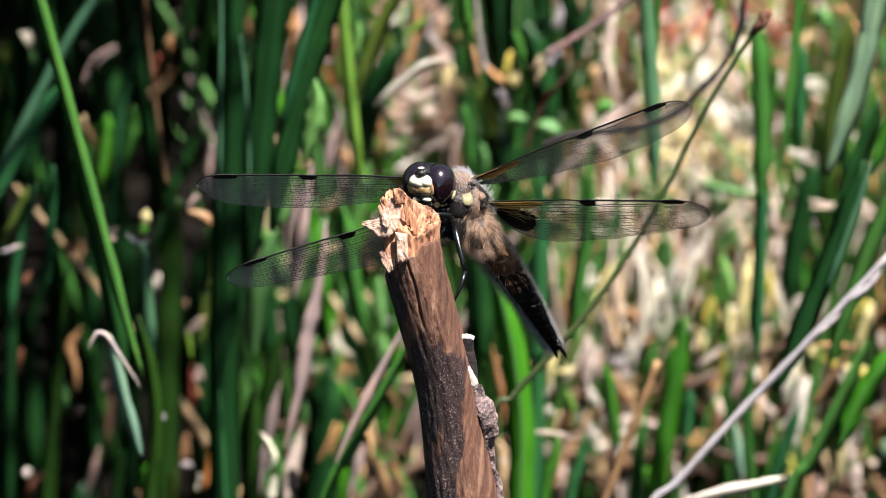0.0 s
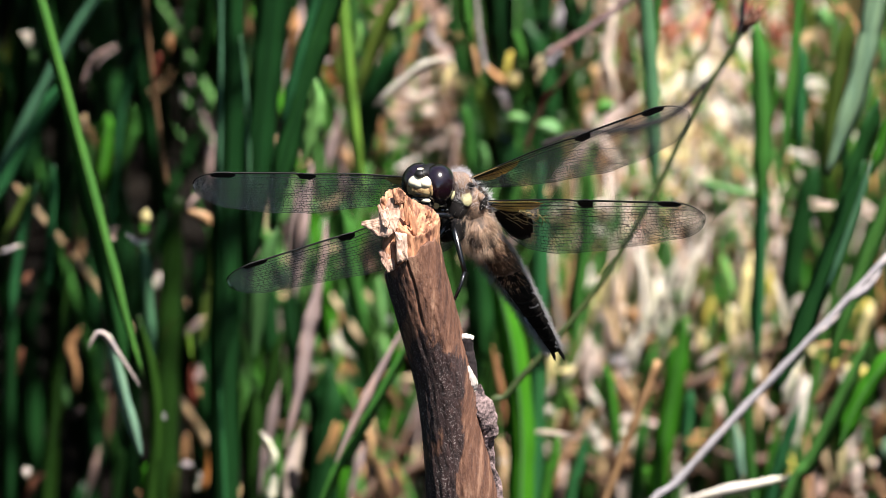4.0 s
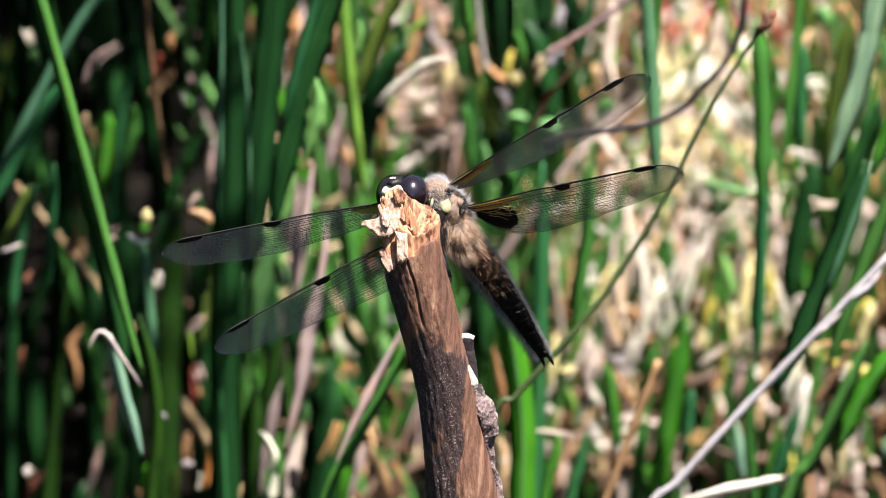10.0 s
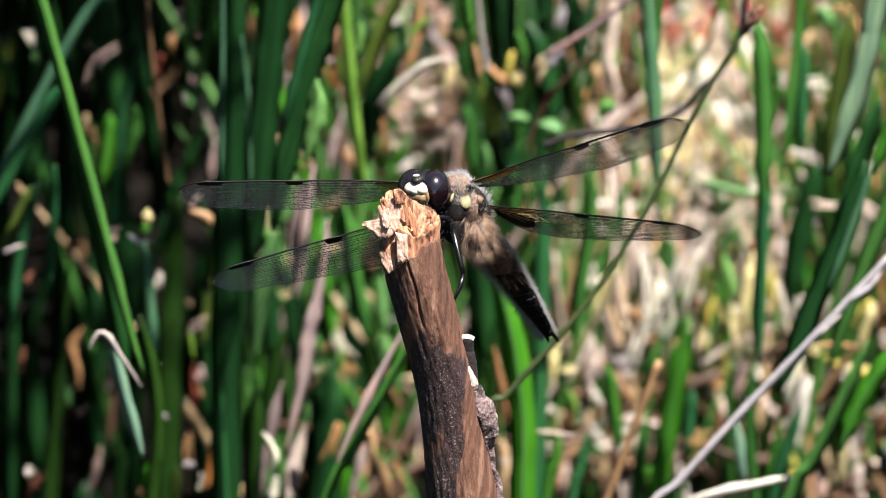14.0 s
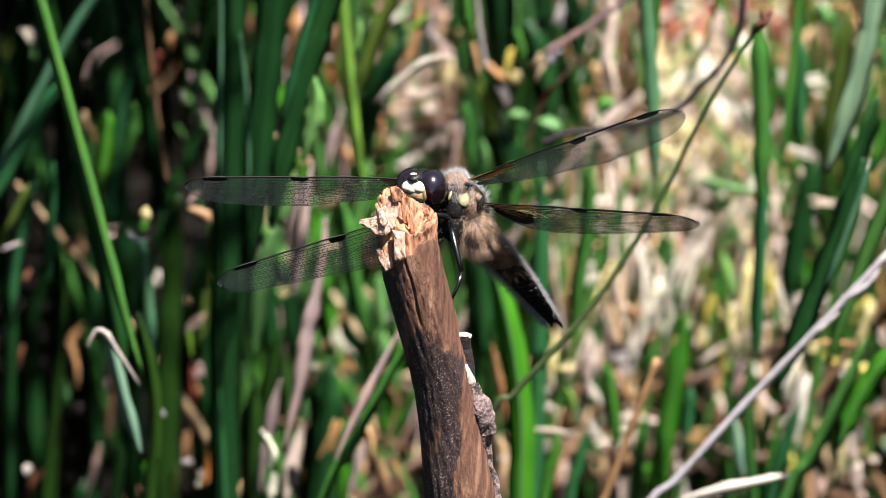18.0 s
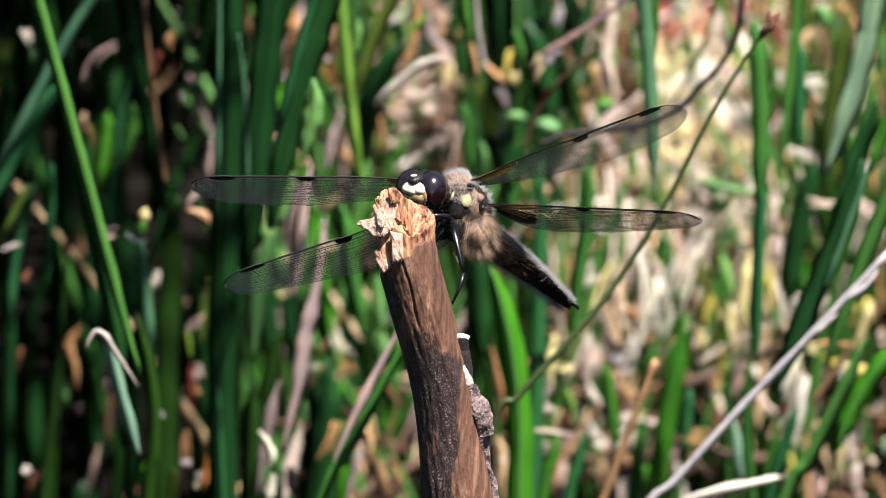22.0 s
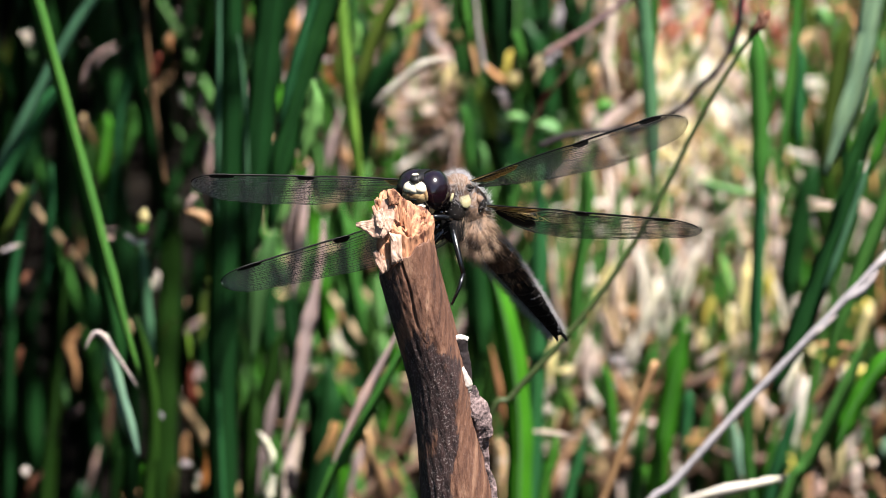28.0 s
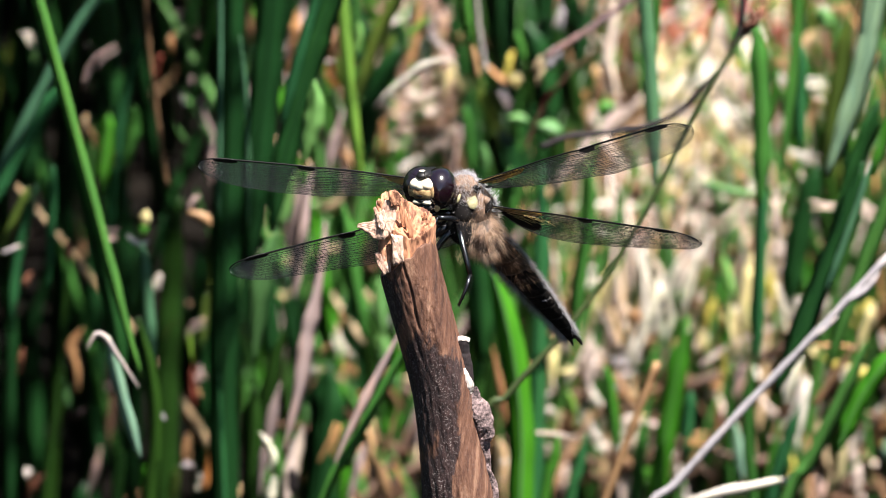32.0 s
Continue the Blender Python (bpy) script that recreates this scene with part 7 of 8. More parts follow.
# sunlit moss, cream to red, behind
def moss_mound():
    bm = bmesh.new()
    nx, ny = 60, 90
    rows = []
    for j in range(ny + 1):
        row = []
        for i in range(nx + 1):
            u, v = i / nx, j / ny
            x, y = 0.050 + 0.034 * u, 1.61 + 0.19 * v
            edge = min(1, 4 * min(u, 1 - u), 6 * min(v, 1 - v))
            h = 0.014 * edge + edge * (0.006 * noise.noise(Vector((x * 160, y * 90, 2))) + 0.004 * noise.noise(Vector((x * 420, y * 260, 5))))
            row.append(bm.verts.new((x, y, -0.010 + h)))
        rows.append(row)
    for r, q in zip(rows, rows[1:]):
        for i in range(nx):
            bm.faces.new((r[i], r[i + 1], q[i + 1], q[i]))
    return tagged(part("moss_mound", bm, MOSS), "cream and yellow bog moss mound in full sun", "moss", kind="stuff")


moss_mound()
moss("moss_cushion", CREAM, 190, (0.052, 0.080), (1.62, 1.735), (0.0, 0.010), (0.003, 0.007), "cream and yellow bog moss heads", 51)
moss("moss_cushion", WHITE, 80, (0.055, 0.079), (1.61, 1.71), (0.002, 0.014), (0.003, 0.007), "bleached bog moss heads", 52)
moss("red_moss", PINK, 120, (0.054, 0.092), (1.715, 1.80), (0.0, 0.012), (0.003, 0.008), "crimson bog moss heads", 53)
moss("red_moss", PINK, 90, (0.066, 0.084), (1.735, 1.80), (0.004, 0.020), (0.004, 0.009), "bright crimson bog moss heads", 59)
# withered brown tussock behind the head
mat("withered_tussock", MAUVE, 90, (-0.012, 0.007), (1.50, 1.60), (0.03, 0.080), (0.010, 0.026), (0.0006, 0.0014), 0.4, "pinkish withered grass scraps on a tussock", 54)
mat("withered_tussock", WHITE, 14, (-0.012, 0.006), (1.50, 1.58), (0.045, 0.085), (0.004, 0.012), (0.0010, 0.0030), 0.4, "bleached grass scraps on a tussock", 57)
mat("withered_tussock", BROWN, 420, (-0.014, 0.008), (1.52, 1.64), (0.0, 0.075), (0.010, 0.030), (0.0007, 0.0018), 0.4, "matted brown withered grass tussock", 55)
mat("withered_tussock", MAUVE, 60, (-0.012, 0.007), (1.50, 1.58), (0.04, 0.080), (0.004, 0.012), (0.0014, 0.0036), 0.4, "bleached pinkish scraps on a tussock", 56)


# reeds outside the view, added only to cast shade on the left thicket
def arching_reeds():
    rng = random.Random(62)
    bm = bmesh.new()
    for _ in range(270):
        d = Vector((rng.gauss(1.35, 0.14), rng.gauss(0, 0.08), 1)).normalized()
        blade_into(bm, Vector((rng.uniform(-0.43, -0.35), rng.uniform(1.37, 1.82), -0.005)), d, rng.uniform(0.45, 0.52), rng.uniform(0.009, 0.016), (rng.uniform(-0.05, 0.05), rng.gauss(0, 0.04)), rng)
    for _ in range(140):
        d = Vector((rng.gauss(1.35, 0.14), rng.gauss(0, 0.08), 1)).normalized()
        blade_into(bm, Vector((rng.uniform(-0.50, -0.43), rng.uniform(1.20, 1.82), -0.005)), d, rng.uniform(0.45, 0.52), rng.uniform(0.009, 0.016), (rng.uniform(-0.05, 0.05), rng.gauss(0, 0.04)), rng)
    for _ in range(110):
        d = Vector((rng.gauss(0.95, 0.06), rng.gauss(0, 0.05), 1)).normalized()
        blade_into(bm, Vector((rng.uniform(-0.42, -0.34), rng.uniform(1.16, 1.40), -0.005)), d, rng.uniform(0.55, 0.63), rng.uniform(0.009, 0.015), (rng.uniform(-0.04, 0.04), rng.gauss(0, 0.04)), rng)
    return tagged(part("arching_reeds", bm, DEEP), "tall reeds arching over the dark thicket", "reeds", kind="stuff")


arching_reeds()


# unseen tall sedge, added behind and leaning over to shade the left side
def tall_sedge():
    rng = random.Random(61)
    bm = bmesh.new()
    for _ in range(1000):
        d = Vector((rng.gauss(0.05, 0.15), rng.gauss(-0.45, 0.2), 1)).normalized()
        blade_into(bm, Vector((rng.uniform(-0.22, 0.09), rng.uniform(1.84, 2.15), -0.005)), d, rng.uniform(0.35, 0.65), rng.uniform(0.005, 0.009), (rng.gauss(0, 0.15), rng.gauss(0, 0.1)), rng)
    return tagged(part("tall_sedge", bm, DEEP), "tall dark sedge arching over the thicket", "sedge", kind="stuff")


tall_sedge()


def reed_belt():
    """Tall reeds all round, unseen, added to block low sky light; lower on the sunny side."""
    rng = random.Random(71)
    bm = bmesh.new()
    for _ in range(2600):
        a, r = rng.uniform(0, 2 * math.pi), rng.uniform(0.45, 1.9)
        x, y = 1.1 * r * math.cos(a), 0.9 + 1.5 * r * math.sin(a)
        if abs(x) < 0.34 and y < 2.2 or y > 1.0 and abs(x) < 0.2 and y < 2.0:
            continue
        tall = rng.uniform(0.5, 1.3) if x < 0.2 or y > 2.1 else min(1.2, 0.15 + (x - 0.15) * 1.5) * rng.uniform(0.6, 1.0)
        if y > 2.0 and x > -0.1:
            tall = min(tall, 0.3 + (y - 2.0) * 2.0)
        d = Vector((rng.gauss(0, 0.08), rng.gauss(0, 0.08), 1)).normalized()
        blade_into(bm, Vector((x, y, -0.005)), d, tall, rng.uniform(0.010, 0.024), (rng.gauss(0, 0.1), rng.gauss(0, 0.1)), rng)
    return tagged(part("reed_belt", bm, GREEN), "belt of tall green reeds round the bog pool", "reeds", kind="stuff")


reed_belt()


def motions():
    walk(fly, [
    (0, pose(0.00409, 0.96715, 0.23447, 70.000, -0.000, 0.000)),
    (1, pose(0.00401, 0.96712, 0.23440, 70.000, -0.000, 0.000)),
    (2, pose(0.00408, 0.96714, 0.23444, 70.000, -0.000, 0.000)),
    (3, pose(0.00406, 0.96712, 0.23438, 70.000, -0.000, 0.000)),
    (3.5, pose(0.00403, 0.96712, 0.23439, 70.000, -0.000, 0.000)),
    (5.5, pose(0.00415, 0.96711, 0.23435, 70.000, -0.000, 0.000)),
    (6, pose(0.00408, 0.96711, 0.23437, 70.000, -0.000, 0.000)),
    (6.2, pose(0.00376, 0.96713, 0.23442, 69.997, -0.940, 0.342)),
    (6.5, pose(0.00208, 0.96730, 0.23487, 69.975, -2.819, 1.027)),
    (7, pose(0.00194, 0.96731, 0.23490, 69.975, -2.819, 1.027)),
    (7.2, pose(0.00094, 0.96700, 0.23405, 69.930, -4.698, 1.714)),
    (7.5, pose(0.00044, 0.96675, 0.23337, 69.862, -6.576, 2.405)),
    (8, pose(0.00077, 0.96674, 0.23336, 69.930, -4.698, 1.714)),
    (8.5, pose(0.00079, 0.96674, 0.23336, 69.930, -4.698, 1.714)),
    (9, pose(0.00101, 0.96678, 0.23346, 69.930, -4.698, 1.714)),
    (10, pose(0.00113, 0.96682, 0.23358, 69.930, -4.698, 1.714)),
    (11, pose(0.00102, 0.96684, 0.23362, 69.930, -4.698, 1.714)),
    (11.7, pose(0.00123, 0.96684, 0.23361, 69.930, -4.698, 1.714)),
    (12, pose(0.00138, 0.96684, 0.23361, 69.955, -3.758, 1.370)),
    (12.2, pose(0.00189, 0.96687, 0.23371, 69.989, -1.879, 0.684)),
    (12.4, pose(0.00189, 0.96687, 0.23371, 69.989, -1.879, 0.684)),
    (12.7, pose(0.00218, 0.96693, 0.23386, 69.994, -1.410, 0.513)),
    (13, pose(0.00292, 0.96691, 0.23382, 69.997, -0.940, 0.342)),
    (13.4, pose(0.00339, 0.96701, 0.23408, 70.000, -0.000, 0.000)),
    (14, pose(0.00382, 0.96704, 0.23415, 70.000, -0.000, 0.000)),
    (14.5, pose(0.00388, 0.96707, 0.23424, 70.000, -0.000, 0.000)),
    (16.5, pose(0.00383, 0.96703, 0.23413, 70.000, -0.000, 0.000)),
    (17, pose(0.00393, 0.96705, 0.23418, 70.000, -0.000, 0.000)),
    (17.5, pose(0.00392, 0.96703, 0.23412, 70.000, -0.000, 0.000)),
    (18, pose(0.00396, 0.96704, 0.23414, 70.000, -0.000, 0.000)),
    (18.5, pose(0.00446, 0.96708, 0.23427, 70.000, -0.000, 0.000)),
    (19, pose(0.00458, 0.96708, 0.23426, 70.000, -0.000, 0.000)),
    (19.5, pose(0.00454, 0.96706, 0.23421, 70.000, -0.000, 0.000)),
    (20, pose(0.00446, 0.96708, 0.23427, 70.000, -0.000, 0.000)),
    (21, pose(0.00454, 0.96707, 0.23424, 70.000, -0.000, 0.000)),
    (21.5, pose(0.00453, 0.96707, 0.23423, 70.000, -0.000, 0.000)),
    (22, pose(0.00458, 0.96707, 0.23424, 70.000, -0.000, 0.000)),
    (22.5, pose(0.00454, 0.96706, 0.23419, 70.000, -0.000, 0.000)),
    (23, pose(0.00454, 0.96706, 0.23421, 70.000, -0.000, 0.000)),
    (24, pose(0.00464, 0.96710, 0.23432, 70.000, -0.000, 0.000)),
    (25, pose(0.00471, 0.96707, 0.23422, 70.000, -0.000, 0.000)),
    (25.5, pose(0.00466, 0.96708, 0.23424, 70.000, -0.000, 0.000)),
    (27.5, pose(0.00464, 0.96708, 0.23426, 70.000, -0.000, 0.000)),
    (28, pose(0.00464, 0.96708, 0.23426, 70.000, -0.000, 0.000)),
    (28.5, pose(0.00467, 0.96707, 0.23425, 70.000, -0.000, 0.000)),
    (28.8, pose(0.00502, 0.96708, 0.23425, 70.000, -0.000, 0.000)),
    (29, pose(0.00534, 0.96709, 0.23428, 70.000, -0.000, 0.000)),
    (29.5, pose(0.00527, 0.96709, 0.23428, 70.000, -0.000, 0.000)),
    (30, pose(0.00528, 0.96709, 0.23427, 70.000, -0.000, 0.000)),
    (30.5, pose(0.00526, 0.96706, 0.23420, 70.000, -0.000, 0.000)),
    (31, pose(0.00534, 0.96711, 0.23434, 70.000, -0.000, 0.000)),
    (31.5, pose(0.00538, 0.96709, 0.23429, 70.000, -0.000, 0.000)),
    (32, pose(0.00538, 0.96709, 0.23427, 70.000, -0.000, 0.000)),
    ])
    walk(wings["lf"], [
    (0, pose(-0.00360, 0.00310, -0.00120, 121.95, 7.88, 179.41)),
    (1, pose(-0.00360, 0.00310, -0.00120, 126.44, 6.88, 179.10)),
    (2, pose(-0.00360, 0.00310, -0.00120, 132.04, 1.88, 179.55)),
    (3, pose(-0.00360, 0.00310, -0.00120, 130.39, 5.72, 179.19)),
    (3.5, pose(-0.00360, 0.00310, -0.00120, 130.39, 4.25, 179.19)),
    (5.5, pose(-0.00360, 0.00310, -0.00120, 133.73, 0.16, 179.80)),
    (6, pose(-0.00360, 0.00310, -0.00120, 139.11, 0.16, -178.48)),
    (6.2, pose(-0.00360, 0.00310, -0.00120, 139.11, 0.16, -177.43)),
    (6.5, pose(-0.00427, 0.00245, -0.00120, 128.79, 0.16, -173.44)),
    (7, pose(-0.00427, 0.00245, -0.00120, 128.79, 0.16, -174.09)),
    (7.2, pose(-0.00525, 0.00226, -0.00120, 122.68, 0.15, -169.09)),
    (7.5, pose(-0.00618, 0.00187, -0.00120, 119.08, 0.15, -163.09)),
    (8, pose(-0.00584, 0.00213, -0.00120, 121.22, 0.15, -168.59)),
    (8.5, pose(-0.00614, 0.00162, -0.00120, 121.22, 0.15, -171.38)),
    (9, pose(-0.00584, 0.00170, -0.00120, 121.22, 0.15, -173.33)),
    (10, pose(-0.00565, 0.00173, -0.00120, 121.22, 0.15, -174.31)),
    (11, pose(-0.00555, 0.00175, -0.00120, 121.22, 0.15, -174.85)),
    (11.7, pose(-0.00545, 0.00176, -0.00120, 121.22, 0.15, -175.56)),
    (12, pose(-0.00525, 0.00178, -0.00120, 118.37, 0.15, -176.79)),
    (12.2, pose(-0.00557, 0.00241, -0.00120, 114.23, 0.15, -178.02)),
    (12.4, pose(-0.00557, 0.00241, -0.00120, 114.23, 0.15, -178.02)),
    (12.7, pose(-0.00560, 0.00312, -0.00120, 108.91, 0.15, -180.47)),
    (13, pose(-0.00629, 0.00288, -0.00120, 112.88, 0.15, -175.30)),
    (13.4, pose(-0.00550, 0.00310, -0.00120, 114.23, 0.15, -179.97)),
    (14, pose(-0.00520, 0.00309, -0.00120, 116.97, 0.15, -179.63)),
    (14.5, pose(-0.00520, 0.00308, -0.00120, 116.97, 0.15, -179.27)),
    (16.5, pose(-0.00420, 0.00310, -0.00120, 116.97, 0.15, 179.76)),
    (17, pose(-0.00420, 0.00310, -0.00120, 116.97, 0.15, 179.76)),
    (17.5, pose(-0.00420, 0.00311, -0.00120, 116.97, 0.15, 179.52)),
    (18, pose(-0.00420, 0.00310, -0.00120, 116.97, 0.15, 179.76)),
    (18.5, pose(-0.00420, 0.00311, -0.00120, 116.97, 0.16, 179.12)),
    (19, pose(-0.00360, 0.00310, -0.00120, 116.97, 1.77, 179.12)),
    (19.5, pose(-0.00360, 0.00310, -0.00120, 116.97, 4.19, 178.99)),
    (20, pose(-0.00360, 0.00310, -0.00120, 116.97, 4.23, 179.37)),
    (21, pose(-0.00360, 0.00310, -0.00120, 116.97, 0.16, 179.76)),
    (21.5, pose(-0.00360, 0.00310, -0.00120, 116.97, 1.71, 178.99)),
    (22, pose(-0.00360, 0.00310, -0.00120, 116.97, 0.16, 179.38)),
    (22.5, pose(-0.00360, 0.00310, -0.00120, 116.97, 0.16, 179.12)),
    (23, pose(-0.00360, 0.00310, -0.00120, 116.97, 0.16, 179.26)),
    (24, pose(-0.00360, 0.00310, -0.00120, 116.97, 0.16, 178.49)),
    (25, pose(-0.00360, 0.00310, -0.00120, 116.97, 0.16, 178.38)),
    (25.5, pose(-0.00360, 0.00310, -0.00120, 116.97, 0.16, 178.38)),
    (27.5, pose(-0.00360, 0.00310, -0.00120, 116.97, 0.16, 178.50)),
    (28, pose(-0.00360, 0.00310, -0.00120, 116.97, 0.16, 178.63)),
    (28.5, pose(-0.00360, 0.00310, -0.00120, 116.97, 0.16, 178.12)),
    (28.8, pose(-0.00500, 0.00319, -0.00120, 116.97, 8.83, 176.02)),
    (29, pose(-0.00500, 0.00321, -0.00120, 116.97, 10.05, 175.23)),
    (29.5, pose(-0.00500, 0.00322, -0.00120, 116.97, 9.99, 175.10)),
    (30, pose(-0.00500, 0.00321, -0.00120, 116.97, 10.91, 175.60)),
    (30.5, pose(-0.00500, 0.00321, -0.00120, 116.97, 11.60, 175.72)),
    (31, pose(-0.00500, 0.00321, -0.00120, 116.97, 9.41, 175.49)),
    (31.5, pose(-0.00500, 0.00322, -0.00120, 116.97, 11.36, 175.08)),
    (32, pose(-0.00500, 0.00324, -0.00120, 116.97, 12.92, 174.39)),
    ])
    walk(wings["lh"], [
    (0, pose(-0.00180, -0.00030, -0.00260, 119.57, 0.79, -163.77)),
    (1, pose(-0.00180, -0.00030, -0.00260, 123.09, 0.17, -163.09)),
    (2, pose(-0.00180, -0.00030, -0.00260, 126.76, 0.16, -163.09)),
    (3, pose(-0.00180, -0.00030, -0.00260, 125.27, 0.16, -163.07)),
    (3.5, pose(-0.00180, -0.00030, -0.00260, 125.27, 0.16, -163.03)),
    (5.5, pose(-0.00180, -0.00030, -0.00260, 129.05, 0.16, -162.52)),
    (6, pose(-0.00180, -0.00030, -0.00260, 135.56, 0.16, -162.01)),
    (6.2, pose(-0.00180, -0.00030, -0.00260, 133.04, 0.16, -161.38)),
    (6.5, pose(-0.00195, -0.00090, -0.00260, 126.02, 4.68, -157.19)),
    (7, pose(-0.00195, -0.00090, -0.00260, 126.02, 11.15, -157.50)),
    (7.2, pose(-0.00195, -0.00090, -0.00260, 125.27, 0.16, -154.30)),
    (7.5, pose(-0.00247, -0.00119, -0.00260, 125.27, 0.16, -150.84)),
    (8, pose(-0.00294, -0.00138, -0.00260, 121.67, 0.16, -154.16)),
    (8.5, pose(-0.00365, -0.00220, -0.00260, 121.67, 0.15, -155.86)),
    (9, pose(-0.00375, -0.00222, -0.00260, 121.67, 0.16, -156.38)),
    (10, pose(-0.00375, -0.00223, -0.00260, 121.67, 0.16, -156.23)),
    (11, pose(-0.00375, -0.00222, -0.00260, 121.67, 0.16, -156.29)),
    (11.7, pose(-0.00375, -0.00221, -0.00260, 121.67, 0.16, -156.83)),
    (12, pose(-0.00349, -0.00207, -0.00260, 118.20, 0.16, -157.83)),
    (12.2, pose(-0.00356, -0.00146, -0.00260, 113.52, 0.16, -160.99)),
    (12.4, pose(-0.00356, -0.00146, -0.00260, 113.52, 0.16, -160.99)),
    (12.7, pose(-0.00353, -0.00081, -0.00260, 110.27, 0.16, -163.42)),
    (13, pose(-0.00427, -0.00110, -0.00260, 114.83, 0.15, -162.02)),
    (13.4, pose(-0.00286, -0.00059, -0.00260, 118.20, 0.16, -164.78)),
    (14, pose(-0.00344, -0.00076, -0.00260, 119.57, 0.16, -164.46)),
    (14.5, pose(-0.00334, -0.00075, -0.00260, 119.57, 0.16, -163.68)),
    (16.5, pose(-0.00276, -0.00058, -0.00260, 119.57, 0.16, -163.82)),
    (17, pose(-0.00276, -0.00058, -0.00260, 119.57, 0.16, -163.79)),
    (17.5, pose(-0.00276, -0.00058, -0.00260, 119.57, 0.16, -163.90)),
    (18, pose(-0.00276, -0.00059, -0.00260, 119.57, 0.16, -163.31)),
    (18.5, pose(-0.00218, -0.00042, -0.00260, 120.26, 0.17, -162.95)),
    (19, pose(-0.00218, -0.00042, -0.00260, 120.26, 0.17, -162.70)),
    (19.5, pose(-0.00218, -0.00042, -0.00260, 120.26, 0.17, -162.79)),
    (20, pose(-0.00218, -0.00042, -0.00260, 120.26, 0.17, -162.53)),
    (21, pose(-0.00218, -0.00042, -0.00260, 120.26, 0.16, -162.11)),
    (21.5, pose(-0.00218, -0.00042, -0.00260, 120.26, 0.17, -162.70)),
    (22, pose(-0.00218, -0.00042, -0.00260, 120.26, 0.16, -162.52)),
    (22.5, pose(-0.00218, -0.00042, -0.00260, 120.26, 0.17, -162.74)),
    (23, pose(-0.00218, -0.00042, -0.00260, 120.26, 0.16, -162.64)),
    (24, pose(-0.00218, -0.00041, -0.00260, 120.26, 0.17, -163.70)),
    (25, pose(-0.00218, -0.00041, -0.00260, 120.26, 0.16, -163.72)),
    (25.5, pose(-0.00218, -0.00041, -0.00260, 120.26, 0.16, -163.72)),
    (27.5, pose(-0.00238, -0.00047, -0.00260, 119.57, 0.16, -163.62)),
    (28, pose(-0.00238, -0.00047, -0.00260, 118.88, 0.16, -163.48)),
    (28.5, pose(-0.00238, -0.00047, -0.00260, 118.88, 0.16, -163.71)),
    (28.8, pose(-0.00258, -0.00050, -0.00260, 118.88, 8.79, -165.63)),
    (29, pose(-0.00257, -0.00048, -0.00260, 118.20, 10.36, -166.67)),
    (29.5, pose(-0.00258, -0.00048, -0.00260, 118.20, 10.70, -166.93)),
    (30, pose(-0.00257, -0.00049, -0.00260, 118.20, 8.16, -166.34)),
    (30.5, pose(-0.00257, -0.00048, -0.00260, 118.20, 10.19, -166.54)),
    (31, pose(-0.00258, -0.00049, -0.00260, 118.20, 7.92, -166.76)),
    (31.5, pose(-0.00257, -0.00049, -0.00260, 118.20, 9.03, -166.30)),
    (32, pose(-0.00257, -0.00049, -0.00260, 118.20, 11.23, -166.21)),
    ])
